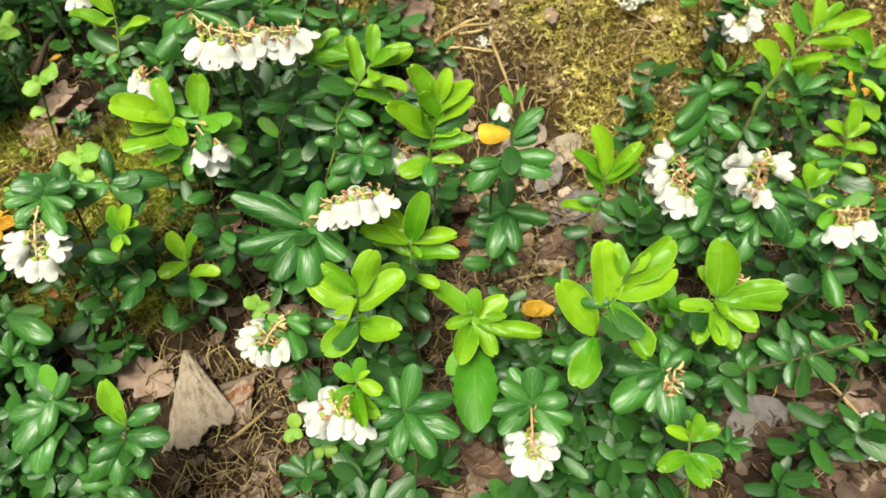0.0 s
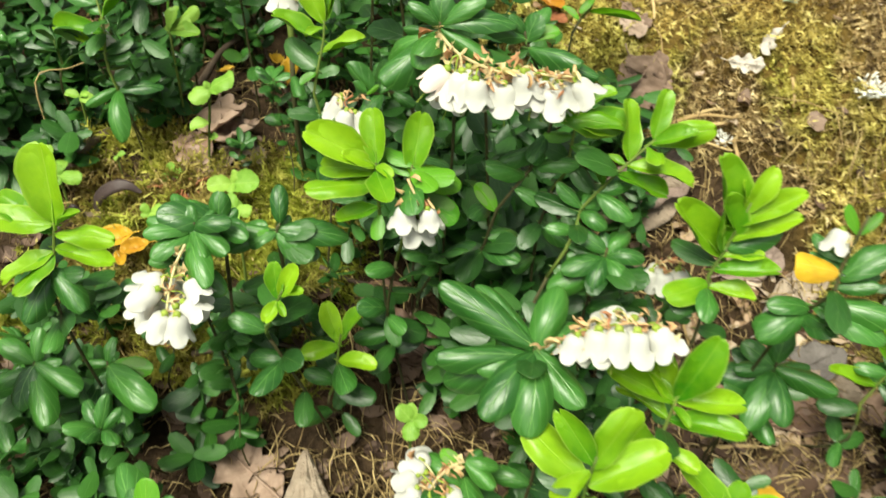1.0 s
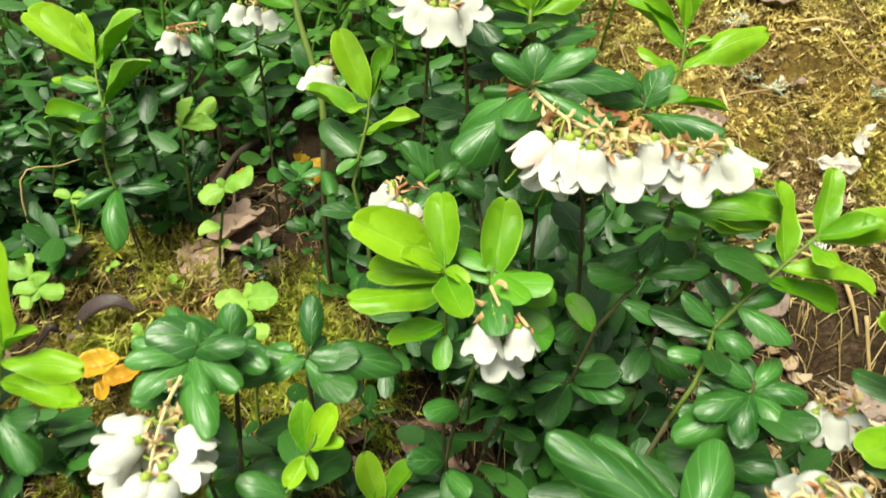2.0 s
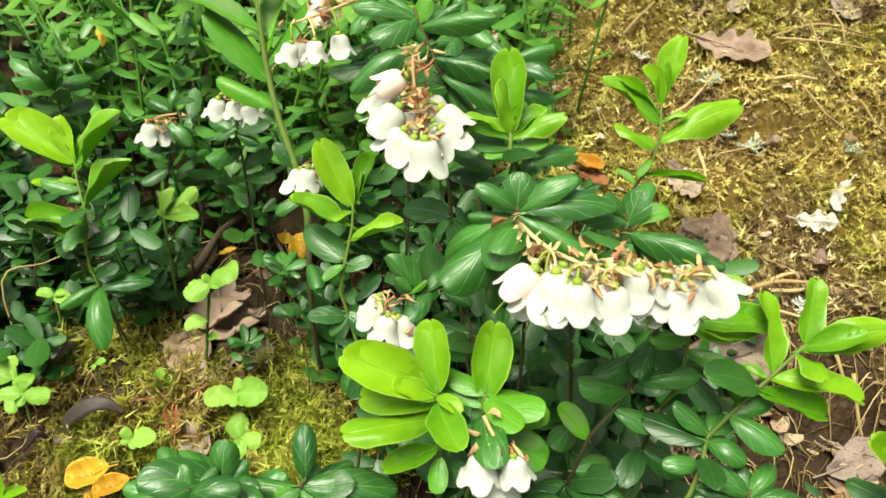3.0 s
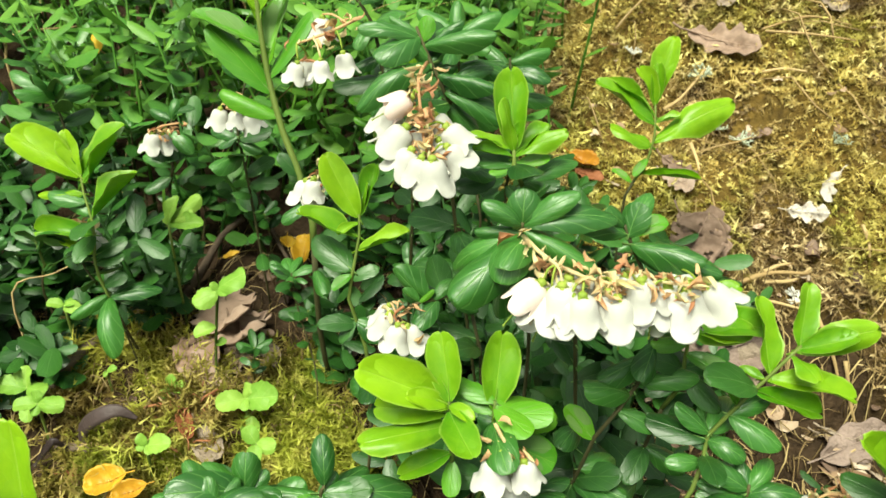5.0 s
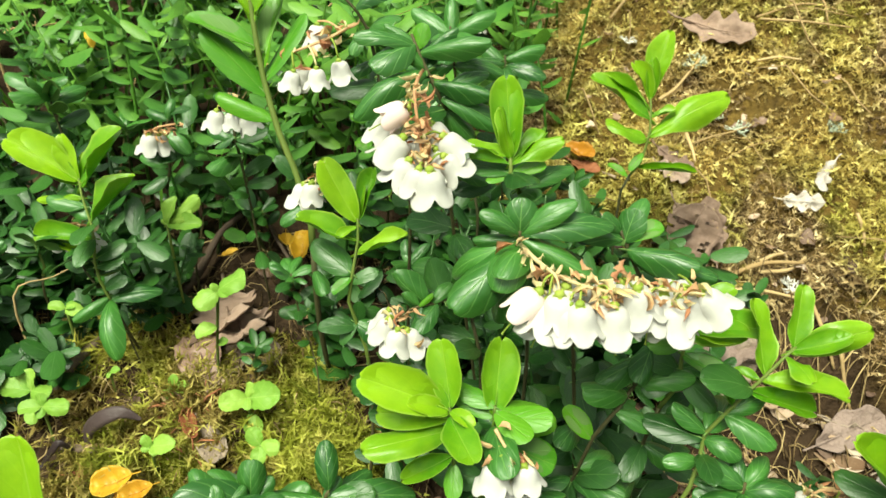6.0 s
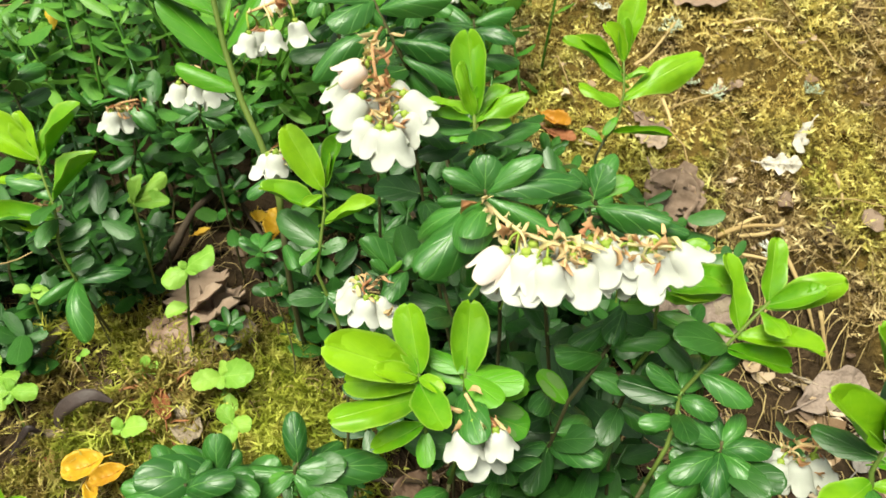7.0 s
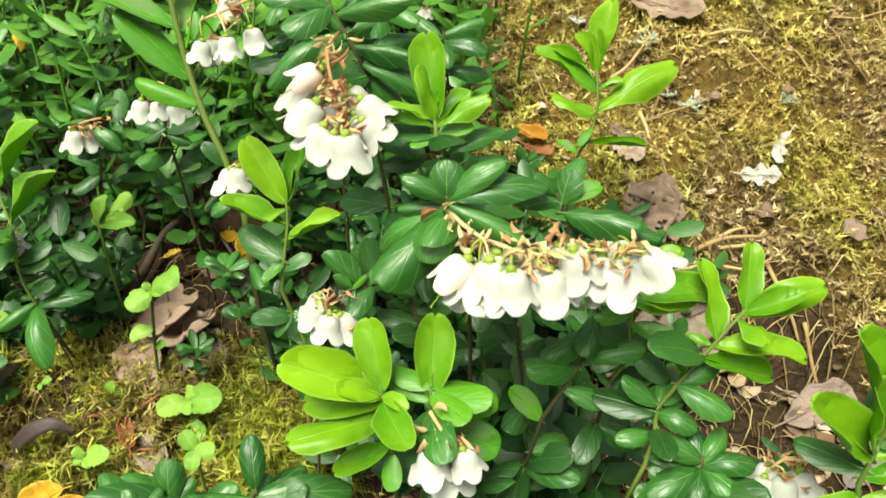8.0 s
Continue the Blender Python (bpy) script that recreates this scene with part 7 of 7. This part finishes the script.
herb(-0.2288, 0.2515, 0.0120, [(1.00, 110, 55, 8.0, 7.0), (1.00, -170, 8, 10.5, 7.6), (1.00, -15, 10, 10.0, 7.4), (0.70, -70, -25, 8.0, 6.0)])
herb(-0.2083, 0.2634, 0.0087, [(1.00, -97, -41, 2.4, 1.7), (1.00, 9, 18, 4.1, 2.9)])
herb(-0.1994, 0.2994, 0.0453, [(1.00, 173, 44, 2.6, 2.1), (1.00, 14, 27, 11.4, 4.5), (1.00, 49, 61, 11.5, 5.7), (1.00, 28, 37, 16.6, 6.6), (1.00, 6, 3, 13.8, 6.9)])
herb(-0.0705, 0.1886, 0.0345, [(1.00, 165, 36, 7.0, 5.9), (1.00, 0, 18, 5.7, 4.9), (1.00, -82, -23, 6.9, 5.9), (1.00, 111, 47, 5.8, 4.6)])
herb(-0.0543, 0.1513, 0.0104, [(1.00, 101, 53, 6.9, 6.2), (1.00, -56, -22, 4.9, 4.4), (1.00, -131, -23, 6.7, 5.3)])
herb(-0.0386, 0.1366, 0.0040, [(1.00, 117, 51, 4.9, 4.4), (1.00, -28, -12, 3.9, 3.5)])
herb(-0.0436, 0.1442, 0.0104, [(1.00, 22, 32, 5.7, 5.1), (1.00, -114, -30, 5.5, 5.0), (1.00, -23, -8, 7.3, 5.8)])
herb(-0.1386, 0.2238, 0.0441, [(1.00, 149, 40, 5.9, 4.7), (1.00, -6, 5, 6.1, 4.9), (1.00, -83, -34, 5.7, 4.6)])
lichen_tuft(0.0756, 0.3624, 0.014, "whitish grey bushy lichen on moss", M_LICHEN, 1, 0)
lichen_tuft(0.0990, 0.3611, 0.018, "whitish grey bushy lichen on moss", M_LICHEN, 2, 0)
lichen_tuft(0.0931, 0.3587, 0.012, "whitish grey bushy lichen on moss", M_LICHEN, 6, 0)
lichen_tuft(-0.0132, 0.4265, 0.01, "pale green lichen on the bank", M_LICHEN_GREEN, 3, 0)
lichen_tuft(0.0031, 0.3950, 0.007, "pale green lichen on the bank", M_LICHEN_GREEN, 4, 0)
lichen_tuft(0.0380, 0.3974, 0.007, "pale green lichen on the bank", M_LICHEN_GREEN, 5, 0)
lichen_tuft(-0.0424, 0.4359, 0.006, "small white lichen knob on the moss", M_LICHEN, 7, 0)
lichen_tuft(0.0229, 0.3454, 0.007, "white lichen crumbs on a straw", M_LICHEN, 8, 0)
lichen_tuft(-0.0059, 0.4078, 0.006, "pale green lichen on the bank", M_LICHEN_GREEN, 9, 0)

dead_leaf("grey", 0.0484, 0.2876, 3, 46, 20, 0, 8, 0.9)
dead_leaf("flat", -0.0230, 0.3165, 12, 20, 37, 2, 0, 0.95)
dead_leaf("flat", 0.0300, 0.3030, 4, 25, 27, 0, 0, 0.8)
dead_leaf("oak", 0.1400, 0.3420, 8, 80, 24, 30, 20, 1.0)
dead_leaf("eaten", -0.0230, 0.3420, 6, 58, 30, 12, 0, 1.1)
dead_leaf("oak", -0.1930, 0.3190, 6, -62, 40, 8, 12, 1.1)
dead_leaf("pale", 0.0603, 0.2662, 4, -21, 22, 0, 0, 1)


# the blackened curled leaf and its twig in the feather moss
def curled_ribbon(points, width, label):
    line = bent([(x, y, land(x, y) + h * 0.001) for x, y, h in points], 14)
    verts, faces = [], []
    for k, p in enumerate(line):
        u = k / (len(line) - 1)
        way = (line[min(k + 1, len(line) - 1)] - line[max(k - 1, 0)]).normalized()
        side = way.cross(Vector((0, -0.75, 0.65))).normalized()
        out = side.cross(way)
        w = width * (0.15 + math.sin(math.pi * min(1, u * 0.9 + 0.08)) ** 0.8) * 0.5
        for s, lift in ((-1, 0.0), (-0.5, 0.25), (0, 0.1), (0.5, 0.25), (1, 0.0)):
            verts.append(p + side * w * s + out * w * lift)
        for s, lift in ((1, -0.06), (0.5, 0.15), (0, 0.0), (-0.5, 0.15), (-1, -0.06)):
            verts.append(p + side * w * s + out * w * (lift - 0.08))
    for k in range(len(line) - 1):
        for j in range(10):
            a, b = k * 10 + j, k * 10 + (j + 1) % 10
            faces.append((a, b, b + 10, a + 10))
    faces.append(tuple(range(10)))
    return tagged(mesh_object("curled_leaf", verts, faces, M_BLACK), label, "dead leaf", "fallen leaves")


# ---------------------------------------------------------------- the thicket behind and between, grown by rule
def grown(kind, height, count, seed, top_leaves, size, look_kinds, label, bell_count=0):
    """A free-standing shoot at the origin: leaves in a spiral, crowded at the tip."""
    rnd = random.Random(seed)
    lean = Vector((rnd.uniform(-0.3, 0.3), rnd.uniform(-0.3, 0.3), 0)) * height
    stem = [(0, 0, -0.006), tuple(lean * 0.3 + Vector((0, 0, height * 0.4))), tuple(lean * 0.8 + Vector((0, 0, height * 0.8))), tuple(lean + Vector((0, 0, height)))]
    leaves, angle = [], rnd.uniform(0, 360)
    for k in range(count):
        angle += 137.5 + rnd.uniform(-25, 25)
        u = 0.28 + 0.64 * (k / count) ** 0.8
        length = size * rnd.uniform(0.55, 0.9)
        leaves.append((u, angle % 360, rnd.uniform(-20, 35), length, length * rnd.uniform(0.42, 0.55), look_kinds[0]))
    for k in range(top_leaves):
        angle += 137.5 + rnd.uniform(-20, 20)
        length = size * rnd.uniform(0.7, 1.1)
        leaves.append((rnd.uniform(0.93, 1.0), angle % 360, rnd.uniform(5, 50) if kind != "young" else rnd.uniform(25, 70), length, length * rnd.uniform(0.42, 0.54), look_kinds[1]))
    thing = shoot(stem, leaves, label, look_kinds[1], radius=0.0006, lower=0)
    if bell_count:
        tip = Vector(stem[3])
        end = tip + Vector((rnd.uniform(-0.008, 0.008), -0.008, -0.002))
        bells = [(*(tip.lerp(end, (k + 0.6) / bell_count) + Vector((rnd.uniform(-0.003, 0.003), rnd.uniform(-0.003, 0.001), -0.002))), rnd.uniform(0, 360), rnd.uniform(-85, -50)) for k in range(bell_count)]
        flowers(thing, [tip, tip.lerp(end, 0.5) + Vector((0, 0, 0.002)), end], bells, 8, 6.8, styles=0.1)
    return thing


PROTOS = {
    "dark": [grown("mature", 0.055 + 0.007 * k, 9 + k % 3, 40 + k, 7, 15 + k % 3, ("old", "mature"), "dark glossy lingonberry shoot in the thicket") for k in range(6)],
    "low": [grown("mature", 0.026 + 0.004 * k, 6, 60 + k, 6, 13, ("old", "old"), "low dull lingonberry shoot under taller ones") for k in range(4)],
    "mid": [grown("young", 0.060 + 0.008 * k, 8, 70 + k, 7, 15, ("middle", "middle"), "green lingonberry shoot in the thicket") for k in range(4)],
    "fresh": [grown("young", 0.060 + 0.009 * k, 6, 80 + k, 8, 17, ("middle", "young"), "fresh yellow-green lingonberry sprig in the thicket") for k in range(4)],
    "bells": [grown("mature", 0.065 + 0.008 * k, 8, 90 + k, 7, 15, ("old", "mature"), "dark lingonberry shoot with a few white bells", 4) for k in range(2)],
}
used = {}


def plant_out(sort, x, y, turn, scale, rnd):
    protos = PROTOS[sort]
    proto = protos[rnd.randrange(len(protos))]
    m = Matrix.Translation((x, y, land(x, y))) @ pose(0, 0, 0, rnd.uniform(-10, 10), rnd.uniform(-10, 10), turn) @ Matrix.Scale(scale, 4)
    if proto.name not in used:
        used[proto.name] = True
        proto.matrix_basis = m
        return proto
    made = copy_thing(proto, m)
    return made


def grow_thicket(count, box, keep, sorts, spacing, scales, seed):
    rnd = random.Random(seed)
    spots = []
    tries = 0
    while len(spots) < count and tries < count * 60:
        tries += 1
        x, y = rnd.uniform(box[0], box[1]), rnd.uniform(box[2], box[3])
        if rnd.random() > keep(x, y) or any((x - a) ** 2 + (y - b) ** 2 < spacing ** 2 for a, b in spots):
            continue
        spots.append((x, y))
        plant_out(rnd.choice(sorts), x, y, rnd.uniform(0, 360), rnd.uniform(*scales), rnd)


def left_back(x, y):
    return 1.0 - smooth(-0.12, -0.05, x + 0.06 * (y - 0.36))


def fading_out(x, y):
    """The thicket thins out raggedly away from the open side."""
    out = math.hypot(x + 0.22, y - 0.45) + 0.10 * noise.noise((x * 6, y * 6, 1.0)) + 0.05 * noise.noise((x * 17, y * 17, 2.0))
    return left_back(x, y) * smooth(-0.56, -0.36, -out)


def clear_of_moss_patch(x, y):
    patch = smooth(0.0, 0.3, feathery(x, y)) if y < 0.33 else 0.0
    return left_back(x, y) * (1 - patch) * smooth(0.022, 0.03, math.hypot(x + 0.180, y - 0.300))


# ---------------------------------------------------------------- undergrowth too dense to count
def undergrowth(name, label, material, count, box, keep, heights, size, seed, leaves=13, slim=(0.38, 0.58)):
    """Many small shoots in one mesh: thin stems with leaves in a spiral, crowded towards the tip."""
    rnd = random.Random(seed)
    nu, nv = 5, 2
    blade, uv = [], []
    for i in range(nu + 1):
        u = 0.02 + 0.98 * (0.5 - 0.5 * math.cos(math.pi * i / nu))
        half = max(0.02, 0.5 * (u ** 0.58 * max(0.0, 1 - u) ** 0.48) / 0.478)
        for j in range(nv + 1):
            v = -1 + 2 * j / nv
            blade.append(Vector((u, half * v, -0.22 * u * u - 0.5 * (half * v) ** 2 + 0.02 * min(1, abs(v) * 2))))
            uv.append((i / nu, j / nv))
    cells = [(i * (nv + 1) + j, (i + 1) * (nv + 1) + j, (i + 1) * (nv + 1) + j + 1, i * (nv + 1) + j + 1) for i in range(nu) for j in range(nv)]
    verts, faces, uvs = [], [], []
    for x, y in scatter(count, box, keep, rnd):
        h = rnd.uniform(*heights)
        foot = Vector((x, y, land(x, y) - 0.003))
        lean = Vector((rnd.uniform(-0.35, 0.35), rnd.uniform(-0.45, 0.25), 0)) * h
        line = [foot, foot + lean * 0.4 + Vector((0, 0, h * 0.5)), foot + lean + Vector((0, 0, h))]
        v, f = tube_data(line, [0.0008, 0.0007, 0.0004], 4)
        s = len(verts)
        verts += v
        faces += [tuple(s + q for q in one) for one in f]
        uvs += [(0.5, 0.3)] * len(v)
        angle = rnd.uniform(0, 360)
        for k in range(leaves):
            angle += 137.5 + rnd.uniform(-30, 30)
            t = 0.25 + 0.75 * (k / (leaves - 1)) ** 0.7
            p = line[0].lerp(line[1], t * 2) if t < 0.5 else line[1].lerp(line[2], t * 2 - 1)
            length = size * rnd.uniform(0.45, 1.15) * 0.001
            m = leaf_pose(p, angle % 360, rnd.uniform(-35, 45) + 22 * t, length, length * rnd.uniform(*slim), Vector((0, -0.3, 1)), rnd.uniform(-20, 20))
            s = len(verts)
            verts += [m @ q for q in blade]
            faces += [tuple(s + q for q in one) for one in cells]
            uvs += uv
    ob = mesh_object(name, verts, faces, material)
    loops = np.empty(len(ob.data.loops), dtype=np.int32)
    ob.data.loops.foreach_get("vertex_index", loops)
    ob.data.uv_layers.new(name="UVMap").data.foreach_set("uv", np.array(uvs, dtype=np.float32)[loops].ravel())
    return tagged(ob, label, "undergrowth", kind="stuff")


CLEAR = ((-0.112, 0.156, 0.030), (-0.235, 0.212, 0.032), (-0.086, 0.238, 0.024), (-0.104, 0.194, 0.020), (-0.193, 0.225, 0.024), (-0.025, 0.285, 0.032), (0.150, 0.168, 0.022), (-0.180, 0.300, 0.030), (-0.014, 0.137, 0.018), (0.016, 0.142, 0.020))


def clear_spots(x, y):
    """Nothing grows where the larger fallen leaves lie."""
    spots = 1.0
    for a, b, size in CLEAR:
        spots *= smooth(size * 0.75, size, math.hypot(x - a, y - b))
    return spots


def open_floor(x, y):
    """Keeps the bare patches of litter free."""
    bare = smooth(-0.125, -0.105, x) * smooth(0.035, 0.050, -x) * smooth(-0.225, -0.205, -y)
    strip = smooth(-0.01, 0.005, x) * smooth(-0.085, -0.07, -x) * smooth(0.19, 0.205, y)
    return (1 - bare) * (1 - strip) * clear_spots(x, y)


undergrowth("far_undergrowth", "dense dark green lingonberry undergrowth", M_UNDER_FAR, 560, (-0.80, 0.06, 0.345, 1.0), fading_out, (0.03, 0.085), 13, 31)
undergrowth("far_fresh_undergrowth", "fresh green leaves scattered through the far undergrowth", M_UNDER_FRESH, 520, (-0.80, 0.04, 0.37, 1.0), lambda x, y: fading_out(x, y) * (1 - 0.75 * smooth(0.29, 0.36, -x)), (0.05, 0.115), 17, 32, 11, (0.22, 0.42))
# The low masses from here on wear the leaf colour darkened for shade.
undergrowth("left_undergrowth", "dark low lingonberry undergrowth beside feather moss", M_UNDER_SHADED, 95, (-0.45, -0.07, 0.28, 0.36), clear_of_moss_patch, (0.02, 0.06), 11.5, 33)
undergrowth("middle_undergrowth", "shaded lingonberry leaves at the foot of flowering shoots", M_UNDER_SHADED, 125, (-0.115, 0.0, 0.20, 0.34), open_floor, (0.015, 0.06), 11, 34)
undergrowth("cluster_undergrowth", "dark glossy lingonberry leaves filling the gaps below white bells", M_UNDER_SHADED, 56, (-0.080, -0.024, 0.225, 0.315), clear_spots, (0.030, 0.080), 14, 38)
undergrowth("edge_undergrowth", "low dark lingonberry leaves at the edge of feather moss", M_UNDER_SHADED, 44, (-0.31, -0.222, 0.235, 0.335), clear_spots, (0.015, 0.040), 13, 39)
undergrowth("near_undergrowth", "low dark lingonberry leaves near the litter", M_UNDER_SHADED, 140, (-0.26, -0.10, 0.06, 0.215), open_floor, (0.015, 0.045), 11, 35)
undergrowth("right_undergrowth", "dark lingonberry undergrowth along the bank", M_UNDER_SHADED, 170, (0.06, 0.30, 0.04, 0.33), open_floor, (0.02, 0.06), 12, 36)
undergrowth("front_undergrowth", "low dark lingonberry leaves between fresh sprigs", M_UNDER_SHADED, 120, (-0.05, 0.09, 0.06, 0.20), open_floor, (0.012, 0.035), 11, 37)

curled_ribbon([(-0.2074, 0.2433, 0), (-0.2055, 0.2434, 9), (-0.1990, 0.2431, 15.5), (-0.1932, 0.2446, 16.5), (-0.1880, 0.2457, 12)], 0.0042, "blackish curled dry leaf arching over the moss")
curled_ribbon([(-0.2216, 0.2376, 2), (-0.2150, 0.2380, 10), (-0.2120, 0.2382, 12), (-0.2100, 0.2412, 2)], 0.0022, "thin blackish curled leaf stalk in the moss")

# far left thicket, then the shaded foot of the shoots, then the right-hand thicket
grow_thicket(90, (-0.70, 0.02, 0.335, 0.88), fading_out, ("dark", "dark", "mid", "mid", "fresh", "bells"), 0.026, (0.75, 1.15), 3)
grow_thicket(60, (-0.42, -0.06, 0.27, 0.36), clear_of_moss_patch, ("dark", "low", "low"), 0.020, (0.6, 0.95), 4)
grow_thicket(26, (-0.11, 0.0, 0.215, 0.32), clear_spots, ("low", "low", "dark"), 0.016, (0.6, 0.9), 5)
grow_thicket(34, (-0.23, -0.105, 0.10, 0.215), clear_spots, ("low", "low", "dark"), 0.018, (0.6, 0.85), 6)
grow_thicket(30, (0.075, 0.22, 0.08, 0.31), lambda x, y: 1.0, ("low", "low", "dark", "mid"), 0.020, (0.6, 0.95), 7)
grow_thicket(16, (-0.06, 0.08, 0.09, 0.20), lambda x, y: 1.0, ("low",), 0.018, (0.6, 0.9), 9)
grow_thicket(14, (0.12, 0.26, 0.28, 0.42), lambda x, y: 1.0, ("dark", "mid", "fresh"), 0.03, (0.7, 1.0), 10)

# grass in the far left corner
grass_rnd = random.Random(21)
for n in range(95):
    x, y = grass_rnd.uniform(-0.46, -0.19), grass_rnd.uniform(0.34, 0.54)
    grass_blade(x, y, grass_rnd.uniform(0, 360), grass_rnd.uniform(0.11, 0.20), grass_rnd.uniform(0.2, 0.8), grass_rnd.uniform(0.0009, 0.0024), M_GRASS if n % 4 else M_DRY, "thin green grass blade" if n % 4 else "thin dry grass blade")

# dry and green stalks that lean through the far left corner
stalk([(-0.343, 0.418, 0.116), (-0.325, 0.445, 0.118), (-0.303, 0.474, 0.120)], 0.0007, "long pale grass stalk leaning over", M_DRY)
stalk([(-0.239, 0.268, 0.081), (-0.230, 0.277, 0.084), (-0.223, 0.285, 0.086)], 0.0004, "thin dry stalk leaning over leaves", M_DRY)
stalk([(-0.262, 0.367, 0.066), (-0.262, 0.380, 0.088), (-0.259, 0.395, 0.112)], 0.0005, "thin upright dry grass stalk", M_DRY)
stalk([(-0.297, 0.421, 0.088), (-0.302, 0.443, 0.107), (-0.308, 0.475, 0.122)], 0.0005, "thin upright green grass stalk", M_STEM_YOUNG)
stalk([(-0.311, 0.425, 0.119), (-0.291, 0.423, 0.110), (-0.276, 0.430, 0.098)], 0.0006, "drooping pale grass stalk in the thicket", M_DRY)
